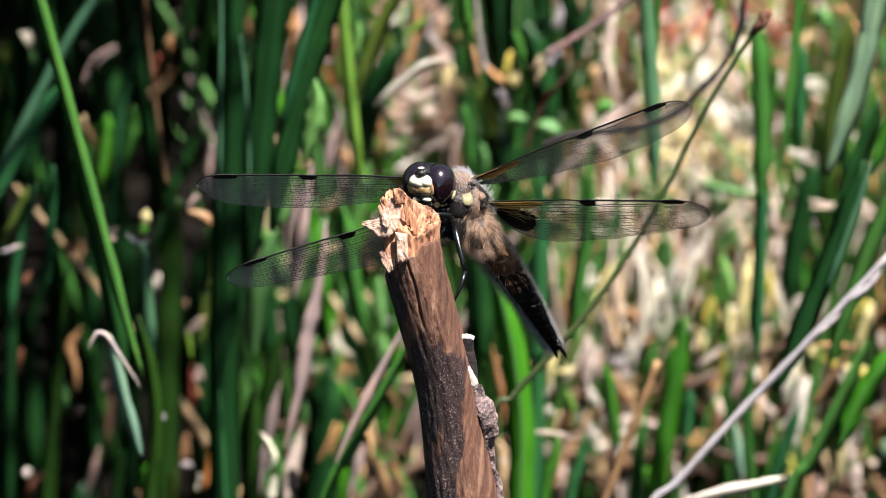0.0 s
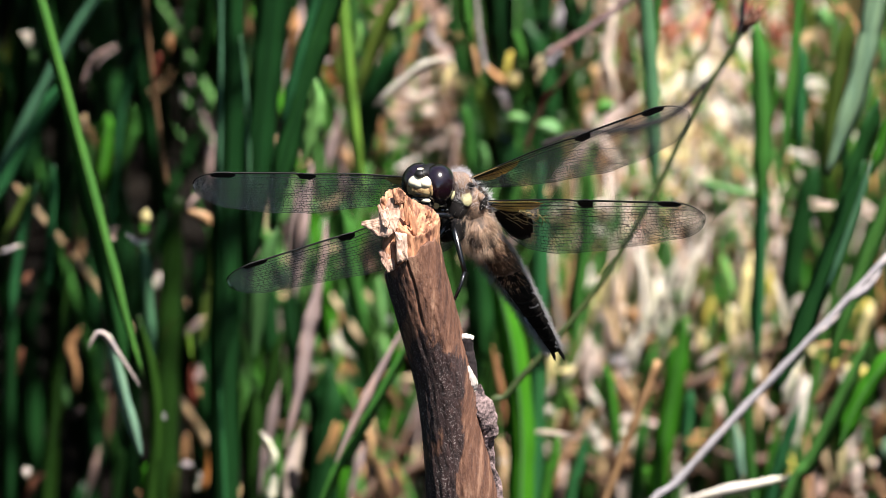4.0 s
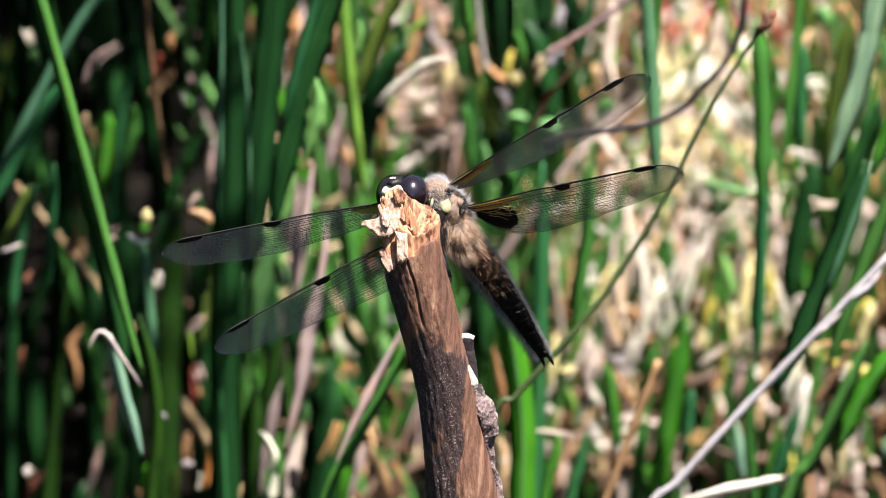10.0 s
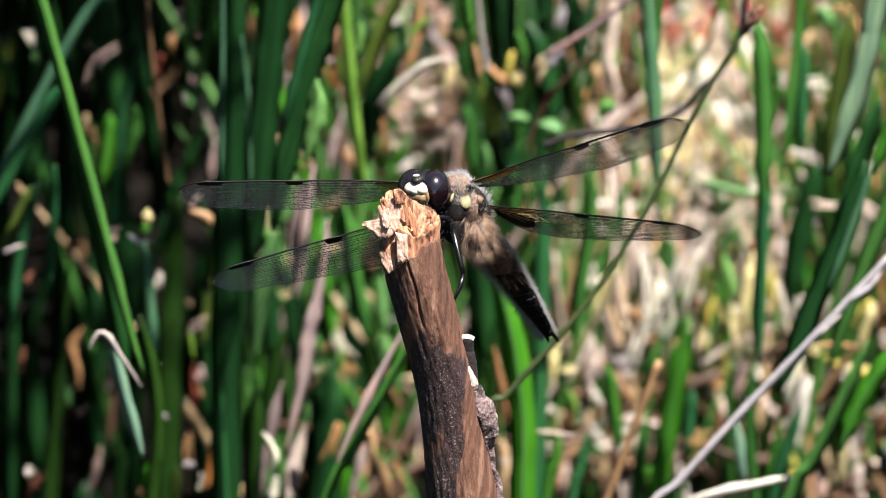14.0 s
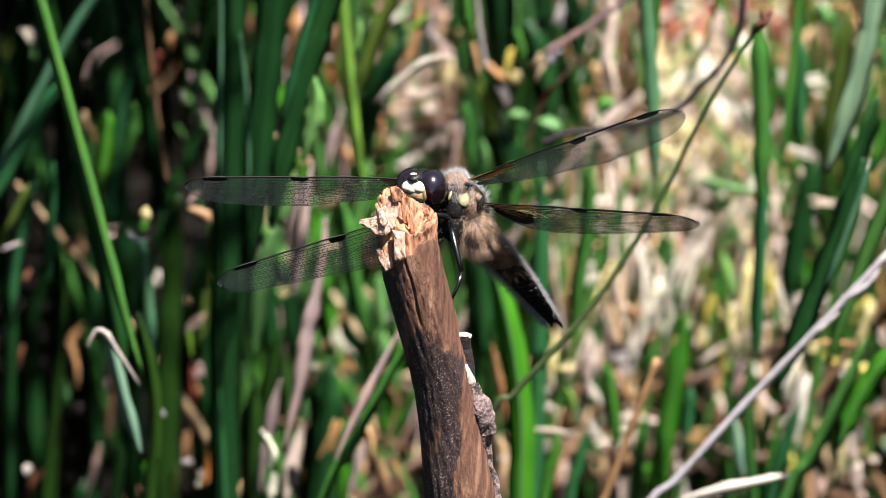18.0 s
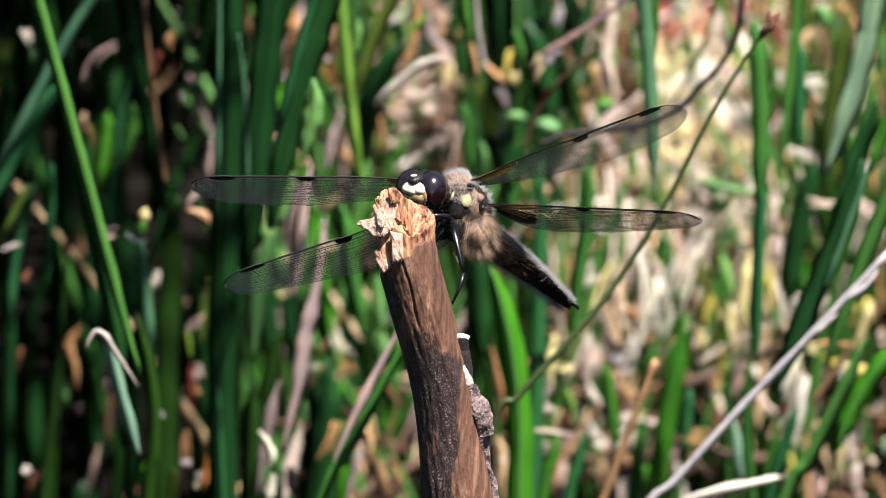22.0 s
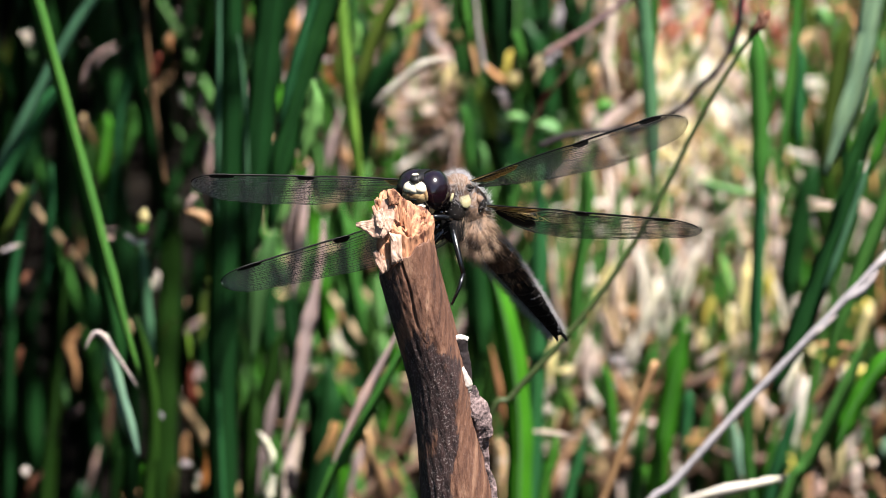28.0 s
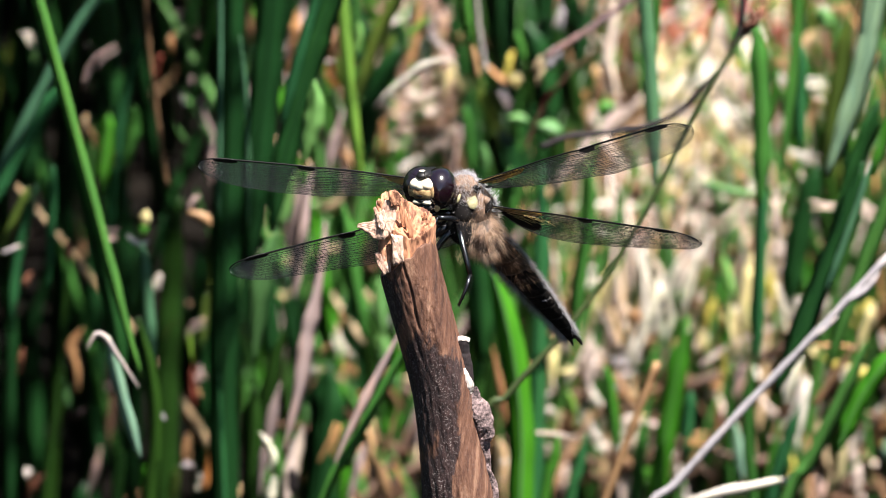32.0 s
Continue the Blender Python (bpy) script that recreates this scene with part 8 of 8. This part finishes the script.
    walk(wings["rf"], [
    (0, pose(0.00030, 0.00360, 0.00140, 53.35, -29.21, 20.08)),
    (1, pose(0.00030, 0.00360, 0.00140, 45.69, -30.48, 18.50)),
    (2, pose(0.00030, 0.00360, 0.00140, 38.06, -31.35, 18.45)),
    (3, pose(0.00030, 0.00360, 0.00140, 40.36, -30.77, 18.57)),
    (3.5, pose(0.00030, 0.00360, 0.00140, 40.36, -30.93, 18.76)),
    (5.5, pose(0.00030, 0.00360, 0.00140, 35.63, -31.96, 18.80)),
    (6, pose(0.00030, 0.00360, 0.00140, 19.98, -34.52, 17.54)),
    (6.2, pose(0.00030, 0.00360, 0.00140, 27.25, -34.70, 18.77)),
    (6.5, pose(0.00030, 0.00360, 0.00140, 42.56, -34.41, 24.77)),
    (7, pose(0.00030, 0.00360, 0.00140, 38.06, -33.62, 25.29)),
    (7.2, pose(0.00030, 0.00360, 0.00140, 45.69, -36.23, 28.04)),
    (7.5, pose(0.00030, 0.00360, 0.00140, 50.58, -38.69, 32.08)),
    (8, pose(0.00030, 0.00360, 0.00140, 38.06, -32.34, 27.97)),
    (8.5, pose(0.00030, 0.00360, 0.00140, 45.69, -31.32, 25.36)),
    (9, pose(0.00030, 0.00360, 0.00140, 54.25, -30.59, 24.98)),
    (10, pose(0.00030, 0.00360, 0.00140, 54.25, -30.68, 25.18)),
    (11, pose(0.00030, 0.00360, 0.00140, 54.25, -30.14, 25.15)),
    (11.7, pose(0.00030, 0.00360, 0.00140, 54.25, -30.26, 25.03)),
    (12, pose(0.00030, 0.00360, 0.00140, 54.25, -30.69, 24.89)),
    (12.2, pose(0.00030, 0.00360, 0.00140, 62.79, -28.49, 22.82)),
    (12.4, pose(0.00030, 0.00360, 0.00140, 62.79, -28.49, 22.82)),
    (12.7, pose(0.00030, 0.00360, 0.00140, 78.28, -34.83, 28.92)),
    (13, pose(0.00030, 0.00360, 0.00140, 71.49, -27.72, 20.75)),
    (13.4, pose(0.00030, 0.00360, 0.00140, 67.60, -29.54, 19.03)),
    (14, pose(0.00030, 0.00360, 0.00140, 57.76, -32.41, 16.68)),
    (14.5, pose(0.00030, 0.00360, 0.00140, 57.76, -32.69, 16.58)),
    (16.5, pose(0.00030, 0.00360, 0.00140, 57.76, -32.25, 17.56)),
    (17, pose(0.00030, 0.00360, 0.00140, 57.76, -32.25, 17.55)),
    (17.5, pose(0.00030, 0.00360, 0.00140, 57.76, -32.25, 17.56)),
    (18, pose(0.00030, 0.00360, 0.00140, 56.03, -32.30, 18.54)),
    (18.5, pose(0.00030, 0.00360, 0.00140, 55.15, -33.80, 18.91)),
    (19, pose(0.00030, 0.00360, 0.00140, 55.15, -33.53, 19.46)),
    (19.5, pose(0.00030, 0.00360, 0.00140, 55.15, -33.04, 19.51)),
    (20, pose(0.00030, 0.00360, 0.00140, 55.15, -33.32, 19.42)),
    (21, pose(0.00030, 0.00360, 0.00140, 55.15, -32.82, 19.46)),
    (21.5, pose(0.00030, 0.00360, 0.00140, 55.15, -31.36, 20.35)),
    (22, pose(0.00030, 0.00360, 0.00140, 55.15, -31.66, 19.81)),
    (22.5, pose(0.00030, 0.00360, 0.00140, 55.15, -31.22, 20.17)),
    (23, pose(0.00030, 0.00360, 0.00140, 55.15, -31.29, 19.58)),
    (24, pose(0.00030, 0.00360, 0.00140, 55.15, -31.72, 18.76)),
    (25, pose(0.00030, 0.00360, 0.00140, 55.15, -32.37, 18.44)),
    (25.5, pose(0.00030, 0.00360, 0.00140, 55.15, -32.08, 18.54)),
    (27.5, pose(0.00030, 0.00360, 0.00140, 55.15, -31.97, 17.76)),
    (28, pose(0.00030, 0.00360, 0.00140, 55.15, -32.32, 17.53)),
    (28.5, pose(0.00030, 0.00360, 0.00140, 55.15, -32.32, 17.53)),
    (28.8, pose(0.00030, 0.00360, 0.00140, 55.15, -31.74, 17.72)),
    (29, pose(0.00030, 0.00360, 0.00140, 55.15, -32.25, 17.67)),
    (29.5, pose(0.00030, 0.00360, 0.00140, 55.15, -31.94, 17.31)),
    (30, pose(0.00030, 0.00360, 0.00140, 55.15, -32.28, 17.07)),
    (30.5, pose(0.00030, 0.00360, 0.00140, 55.15, -32.53, 16.51)),
    (31, pose(0.00030, 0.00360, 0.00140, 55.15, -33.36, 15.00)),
    (31.5, pose(0.00030, 0.00360, 0.00140, 55.15, -33.22, 17.11)),
    (32, pose(0.00030, 0.00360, 0.00140, 55.15, -33.63, 15.51)),
    ])
    walk(wings["rh"], [
    (0, pose(0.00250, 0.00030, 0.00060, 58.05, -29.13, -1.24)),
    (1, pose(0.00250, 0.00030, 0.00060, 51.21, -30.08, -2.34)),
    (2, pose(0.00250, 0.00030, 0.00060, 44.54, -31.01, -3.04)),
    (3, pose(0.00250, 0.00030, 0.00060, 47.13, -30.58, -2.45)),
    (3.5, pose(0.00250, 0.00030, 0.00060, 47.13, -30.84, -2.31)),
    (5.5, pose(0.00250, 0.00030, 0.00060, 43.65, -31.58, -2.28)),
    (6, pose(0.00250, 0.00030, 0.00060, 35.90, -34.24, -3.82)),
    (6.2, pose(0.00250, 0.00030, 0.00060, 40.89, -34.66, -2.48)),
    (6.5, pose(0.00250, 0.00030, 0.00060, 55.83, -33.13, 3.65)),
    (7, pose(0.00250, 0.00030, 0.00060, 55.83, -32.16, 5.11)),
    (7.2, pose(0.00250, 0.00030, 0.00060, 58.78, -32.67, 9.60)),
    (7.5, pose(0.00250, 0.00030, 0.00060, 63.03, -31.88, 12.42)),
    (8, pose(0.00250, 0.00030, 0.00060, 57.32, -30.73, 7.34)),
    (8.5, pose(0.00250, 0.00030, 0.00060, 57.32, -29.74, 6.07)),
    (9, pose(0.00250, 0.00030, 0.00060, 57.32, -30.12, 5.65)),
    (10, pose(0.00250, 0.00030, 0.00060, 57.32, -30.58, 5.86)),
    (11, pose(0.00250, 0.00030, 0.00060, 57.32, -29.74, 6.06)),
    (11.7, pose(0.00250, 0.00030, 0.00060, 57.32, -29.82, 5.78)),
    (12, pose(0.00250, 0.00030, 0.00060, 60.92, -30.28, 5.06)),
    (12.2, pose(0.00250, 0.00030, 0.00060, 72.72, -30.16, -0.01)),
    (12.4, pose(0.00250, 0.00030, 0.00060, 72.72, -30.16, -0.01)),
    (12.7, pose(0.00250, 0.00030, 0.00060, 84.84, -35.63, 4.50)),
    (13, pose(0.00250, 0.00030, 0.00060, 79.63, -31.36, -3.26)),
    (13.4, pose(0.00250, 0.00030, 0.00060, 77.53, -31.97, -3.82)),
    (14, pose(0.00250, 0.00030, 0.00060, 71.09, -32.51, -6.48)),
    (14.5, pose(0.00250, 0.00030, 0.00060, 71.09, -33.45, -6.55)),
    (16.5, pose(0.00250, 0.00030, 0.00060, 71.09, -32.72, -5.27)),
    (17, pose(0.00250, 0.00030, 0.00060, 71.09, -32.50, -5.11)),
    (17.5, pose(0.00250, 0.00030, 0.00060, 71.09, -32.72, -5.27)),
    (18, pose(0.00250, 0.00030, 0.00060, 71.09, -32.83, -4.51)),
    (18.5, pose(0.00250, 0.00030, 0.00060, 71.64, -33.77, -4.41)),
    (19, pose(0.00250, 0.00030, 0.00060, 71.64, -34.04, -4.11)),
    (19.5, pose(0.00250, 0.00030, 0.00060, 71.64, -33.62, -3.78)),
    (20, pose(0.00250, 0.00030, 0.00060, 71.64, -33.12, -4.07)),
    (21, pose(0.00250, 0.00030, 0.00060, 71.09, -33.18, -3.45)),
    (21.5, pose(0.00250, 0.00030, 0.00060, 71.09, -32.52, -2.96)),
    (22, pose(0.00250, 0.00030, 0.00060, 71.09, -32.71, -3.43)),
    (22.5, pose(0.00250, 0.00030, 0.00060, 71.09, -32.76, -2.97)),
    (23, pose(0.00250, 0.00030, 0.00060, 71.09, -32.24, -3.40)),
    (24, pose(0.00250, 0.00030, 0.00060, 71.09, -32.53, -4.95)),
    (25, pose(0.00250, 0.00030, 0.00060, 71.09, -32.95, -5.27)),
    (25.5, pose(0.00250, 0.00030, 0.00060, 71.09, -32.72, -5.26)),
    (27.5, pose(0.00250, 0.00030, 0.00060, 70.55, -31.93, -5.66)),
    (28, pose(0.00250, 0.00030, 0.00060, 70.00, -32.17, -5.66)),
    (28.5, pose(0.00250, 0.00030, 0.00060, 70.00, -32.41, -5.68)),
    (28.8, pose(0.00250, 0.00030, 0.00060, 70.55, -32.20, -5.52)),
    (29, pose(0.00250, 0.00030, 0.00060, 71.09, -33.14, -5.58)),
    (29.5, pose(0.00250, 0.00030, 0.00060, 71.09, -33.09, -5.88)),
    (30, pose(0.00250, 0.00030, 0.00060, 71.09, -33.01, -6.34)),
    (30.5, pose(0.00250, 0.00030, 0.00060, 71.09, -33.82, -7.03)),
    (31, pose(0.00250, 0.00030, 0.00060, 71.09, -34.46, -10.23)),
    (31.5, pose(0.00250, 0.00030, 0.00060, 71.09, -34.66, -8.51)),
    (32, pose(0.00250, 0.00030, 0.00060, 71.09, -34.74, -9.15)),
    ])
    walk(sway, [
    (0, pose(-0.0289, 1.1088, -0.0040, 0, 0.150, 0)),
    (0.5, pose(-0.0289, 1.1088, -0.0040, 0, 0.100, 0)),
    (1, pose(-0.0289, 1.1088, -0.0040, 0, 0.300, 0)),
    (1.5, pose(-0.0289, 1.1088, -0.0040, 0, 0.100, 0)),
    (2, pose(-0.0289, 1.1088, -0.0040, 0, 0.000, 0)),
    (3, pose(-0.0289, 1.1088, -0.0040, 0, 0.070, 0)),
    (3.5, pose(-0.0289, 1.1088, -0.0040, 0, 0.000, 0)),
    (5.6, pose(-0.0289, 1.1088, -0.0040, 0, -1.150, 0)),
    (6, pose(-0.0289, 1.1088, -0.0040, 0, -1.180, 0)),
    (6.4, pose(-0.0289, 1.1088, -0.0040, 0, -1.150, 0)),
    (7, pose(-0.0289, 1.1088, -0.0040, 0, -0.150, 0)),
    (8, pose(-0.0289, 1.1088, -0.0040, 0, -0.200, 0)),
    (9, pose(-0.0289, 1.1088, -0.0040, 0, 0.150, 0)),
    (10, pose(-0.0289, 1.1088, -0.0040, 0, 0.300, 0)),
    (11, pose(-0.0289, 1.1088, -0.0040, 0, 0.120, 0)),
    (12, pose(-0.0289, 1.1088, -0.0040, 0, 0.480, 0)),
    (12.5, pose(-0.0289, 1.1088, -0.0040, 0, -0.750, 0)),
    (13, pose(-0.0289, 1.1088, -0.0040, 0, -0.950, 0)),
    (13.5, pose(-0.0289, 1.1088, -0.0040, 0, -0.650, 0)),
    (14, pose(-0.0289, 1.1088, -0.0040, 0, -0.250, 0)),
    (17, pose(-0.0289, 1.1088, -0.0040, 0, 0.050, 0)),
    (18, pose(-0.0289, 1.1088, -0.0040, 0, 0.250, 0)),
    (19, pose(-0.0289, 1.1088, -0.0040, 0, 0.250, 0)),
    (20, pose(-0.0289, 1.1088, -0.0040, 0, 1.150, 0)),
    (21, pose(-0.0289, 1.1088, -0.0040, 0, 0.350, 0)),
    (22, pose(-0.0289, 1.1088, -0.0040, 0, 0.600, 0)),
    (23.5, pose(-0.0289, 1.1088, -0.0040, 0, 0.050, 0)),
    (25, pose(-0.0289, 1.1088, -0.0040, 0, -0.100, 0)),
    (28, pose(-0.0289, 1.1088, -0.0040, 0, 0.250, 0)),
    (29, pose(-0.0289, 1.1088, -0.0040, 0, 0.600, 0)),
    (30, pose(-0.0289, 1.1088, -0.0040, 0, 0.100, 0)),
    (31, pose(-0.0289, 1.1088, -0.0040, 0, -1.150, 0)),
    (32, pose(-0.0289, 1.1088, -0.0040, 0, -0.150, 0)),
    ])
    walk(head, [
    (0, pose(-0.00600, 0.00286, 0.00300, 17.43, -29.74, -4.40)),
    (1, pose(-0.00592, 0.00284, 0.00300, 17.43, -29.74, -4.40)),
    (2, pose(-0.00600, 0.00283, 0.00300, 17.43, -29.74, -4.40)),
    (3, pose(-0.00600, 0.00282, 0.00300, 17.43, -29.74, -4.40)),
    (3.5, pose(-0.00600, 0.00281, 0.00300, 17.43, -29.74, -4.40)),
    (5.5, pose(-0.00616, 0.00270, 0.00300, 18.51, -29.67, -4.37)),
    (6, pose(-0.00608, 0.00270, 0.00300, 18.51, -29.67, -4.37)),
    (6.2, pose(-0.00628, 0.00254, 0.00300, 21.75, -29.46, -4.27)),
    (6.5, pose(-0.00697, 0.00147, 0.00300, 14.00, -31.54, -3.75)),
    (7, pose(-0.00688, 0.00154, 0.00300, 9.00, -35.54, -3.75)),
    (7.2, pose(-0.00688, 0.00018, 0.00300, 9.00, -35.54, -3.75)),
    (7.5, pose(-0.00623, -0.00030, 0.00300, 9.00, -35.54, -3.75)),
    (8, pose(-0.00650, 0.00176, 0.00300, 9.00, -35.60, -3.80)),
    (8.5, pose(-0.00648, 0.00208, 0.00300, 9.00, -35.97, -4.11)),
    (9, pose(-0.00645, 0.00239, 0.00300, 9.00, -36.24, -4.29)),
    (10, pose(-0.00659, 0.00265, 0.00300, 9.00, -36.45, -4.41)),
    (11, pose(-0.00650, 0.00272, 0.00300, 9.00, -36.52, -4.44)),
    (11.7, pose(-0.00649, 0.00288, 0.00300, 9.00, -36.66, -4.51)),
    (12, pose(-0.00644, 0.00292, 0.00300, 9.00, -36.81, -4.57)),
    (12.4, pose(-0.00606, 0.00295, 0.00300, 11.00, -30.02, -4.50)),
    (12.7, pose(-0.00640, 0.00297, 0.00300, 13.29, -30.02, -4.50)),
    (13, pose(-0.00587, 0.00264, 0.00300, 17.43, -29.74, -4.40)),
    (13.4, pose(-0.00592, 0.00251, 0.00300, 17.43, -29.74, -4.40)),
    (14, pose(-0.00640, 0.00230, 0.00301, 19.59, -29.60, -4.34)),
    (14.5, pose(-0.00656, 0.00217, 0.00301, 20.67, -29.53, -4.31)),
    (16.5, pose(-0.00640, 0.00214, 0.00301, 18.51, -29.67, -4.37)),
    (17, pose(-0.00632, 0.00214, 0.00300, 18.51, -29.67, -4.37)),
    (17.5, pose(-0.00640, 0.00222, 0.00301, 17.43, -29.74, -4.40)),
    (18, pose(-0.00656, 0.00214, 0.00301, 18.51, -29.67, -4.37)),
    (18.5, pose(-0.00680, 0.00198, 0.00301, 20.67, -29.53, -4.31)),
    (19, pose(-0.00680, 0.00198, 0.00301, 20.67, -29.53, -4.31)),
    (19.5, pose(-0.00672, 0.00198, 0.00301, 20.67, -29.53, -4.31)),
    (20, pose(-0.00672, 0.00198, 0.00301, 20.67, -29.53, -4.31)),
    (21, pose(-0.00680, 0.00190, 0.00301, 21.75, -29.46, -4.27)),
    (21.5, pose(-0.00672, 0.00198, 0.00301, 20.67, -29.53, -4.31)),
    (22, pose(-0.00680, 0.00206, 0.00301, 19.59, -29.60, -4.34)),
    (22.5, pose(-0.00672, 0.00206, 0.00301, 19.59, -29.60, -4.34)),
    (23, pose(-0.00672, 0.00206, 0.00301, 19.59, -29.60, -4.34)),
    (24, pose(-0.00664, 0.00206, 0.00301, 19.59, -29.60, -4.34)),
    (25, pose(-0.00664, 0.00214, 0.00301, 18.51, -29.67, -4.37)),
    (25.5, pose(-0.00664, 0.00214, 0.00301, 18.51, -29.67, -4.37)),
    (27.5, pose(-0.00656, 0.00227, 0.00301, 18.51, -29.67, -4.37)),
    (28, pose(-0.00656, 0.00230, 0.00301, 18.51, -29.67, -4.37)),
    (28.5, pose(-0.00656, 0.00246, 0.00301, 17.43, -29.74, -4.40)),
    (28.8, pose(-0.00664, 0.00250, 0.00301, 17.43, -29.74, -4.40)),
    (29, pose(-0.00664, 0.00254, 0.00301, 17.43, -29.74, -4.40)),
    (29.5, pose(-0.00656, 0.00262, 0.00301, 16.34, -29.82, -4.43)),
    (30, pose(-0.00656, 0.00254, 0.00301, 17.43, -29.74, -4.40)),
    (30.5, pose(-0.00648, 0.00270, 0.00301, 15.26, -29.89, -4.46)),
    (31, pose(-0.00648, 0.00270, 0.00301, 15.26, -29.89, -4.46)),
    (31.5, pose(-0.00656, 0.00270, 0.00301, 15.26, -29.89, -4.46)),
    (32, pose(-0.00664, 0.00278, 0.00301, 14.17, -29.96, -4.48)),
    ])
    walk(abdomen, [
    (0, pose(0.00160, -0.00420, -0.00100, -47.48, 38.31, -57.77)),
    (1, pose(0.00160, -0.00420, -0.00100, -46.93, 38.34, -56.65)),
    (2, pose(0.00160, -0.00420, -0.00100, -47.58, 38.08, -57.90)),
    (3, pose(0.00160, -0.00420, -0.00100, -47.93, 37.54, -58.46)),
    (3.5, pose(0.00160, -0.00420, -0.00100, -47.90, 37.94, -58.51)),
    (5.5, pose(0.00160, -0.00420, -0.00100, -48.42, 36.91, -59.30)),
    (6, pose(0.00160, -0.00420, -0.00100, -48.55, 35.84, -59.31)),
    (6.2, pose(0.00160, -0.00420, -0.00100, -47.41, 37.68, -57.45)),
    (6.5, pose(0.00160, -0.00420, -0.00100, -40.76, 42.22, -45.69)),
    (7, pose(0.00160, -0.00420, -0.00100, -40.61, 42.19, -45.36)),
    (7.2, pose(0.00160, -0.00420, -0.00100, -39.84, 43.67, -44.73)),
    (7.5, pose(0.00160, -0.00420, -0.00100, -37.78, 46.25, -42.46)),
    (8, pose(0.00160, -0.00420, -0.00100, -44.51, 41.18, -52.82)),
    (8.5, pose(0.00160, -0.00420, -0.00100, -47.83, 40.05, -58.99)),
    (9, pose(0.00160, -0.00420, -0.00100, -49.31, 35.28, -60.75)),
    (10, pose(0.00160, -0.00420, -0.00100, -49.66, 35.76, -61.57)),
    (11, pose(0.00160, -0.00420, -0.00100, -49.19, 37.35, -60.97)),
    (11.7, pose(0.00160, -0.00420, -0.00100, -48.00, 40.01, -59.31)),
    (12, pose(0.00160, -0.00420, -0.00100, -44.67, 41.45, -53.26)),
    (12.4, pose(0.00160, -0.00420, -0.00100, -48.95, 42.71, -61.89)),
    (12.7, pose(0.00160, -0.00420, -0.00100, -41.90, 45.56, -49.92)),
    (13, pose(0.00160, -0.00420, -0.00100, -50.00, 41.91, -63.60)),
    (13.4, pose(0.00160, -0.00420, -0.00100, -41.97, 48.05, -51.43)),
    (14, pose(0.00160, -0.00420, -0.00100, -44.81, 46.79, -55.88)),
    (14.5, pose(0.00160, -0.00420, -0.00100, -45.75, 45.91, -57.19)),
    (16.5, pose(0.00160, -0.00420, -0.00100, -44.40, 47.36, -55.41)),
    (17, pose(0.00160, -0.00420, -0.00100, -44.26, 47.55, -55.26)),
    (17.5, pose(0.00160, -0.00420, -0.00100, -43.98, 47.92, -54.93)),
    (18, pose(0.00160, -0.00420, -0.00100, -40.93, 49.41, -50.36)),
    (18.5, pose(0.00160, -0.00420, -0.00100, -34.30, 49.63, -38.66)),
    (19, pose(0.00160, -0.00420, -0.00100, -33.18, 50.23, -37.17)),
    (19.5, pose(0.00160, -0.00420, -0.00100, -31.65, 50.84, -35.02)),
    (20, pose(0.00160, -0.00420, -0.00100, -34.11, 49.95, -38.60)),
    (21, pose(0.00160, -0.00420, -0.00100, -34.66, 49.54, -39.25)),
    (21.5, pose(0.00160, -0.00420, -0.00100, -32.26, 50.28, -35.57)),
    (22, pose(0.00160, -0.00420, -0.00100, -34.29, 50.18, -39.13)),
    (22.5, pose(0.00160, -0.00420, -0.00100, -36.87, 48.92, -42.78)),
    (23, pose(0.00160, -0.00420, -0.00100, -39.06, 47.08, -45.51)),
    (24, pose(0.00160, -0.00420, -0.00100, -40.62, 47.13, -48.43)),
    (25, pose(0.00160, -0.00420, -0.00100, -41.91, 46.74, -50.59)),
    (25.5, pose(0.00160, -0.00420, -0.00100, -42.20, 46.38, -50.93)),
    (27.5, pose(0.00160, -0.00420, -0.00100, -43.19, 45.09, -52.10)),
    (28, pose(0.00160, -0.00420, -0.00100, -43.59, 44.53, -52.58)),
    (28.5, pose(0.00160, -0.00420, -0.00100, -43.46, 44.72, -52.42)),
    (28.8, pose(0.00160, -0.00420, -0.00100, -43.38, 42.64, -51.25)),
    (29, pose(0.00160, -0.00420, -0.00100, -43.41, 41.38, -50.69)),
    (29.5, pose(0.00160, -0.00420, -0.00100, -44.18, 41.63, -52.35)),
    (30, pose(0.00160, -0.00420, -0.00100, -44.30, 41.43, -52.51)),
    (30.5, pose(0.00160, -0.00420, -0.00100, -44.75, 41.71, -53.54)),
    (31, pose(0.00160, -0.00420, -0.00100, -47.65, 36.87, -57.69)),
    (31.5, pose(0.00160, -0.00420, -0.00100, -45.83, 38.31, -54.37)),
    (32, pose(0.00160, -0.00420, -0.00100, -43.37, 41.20, -50.51)),
    ])


motions()
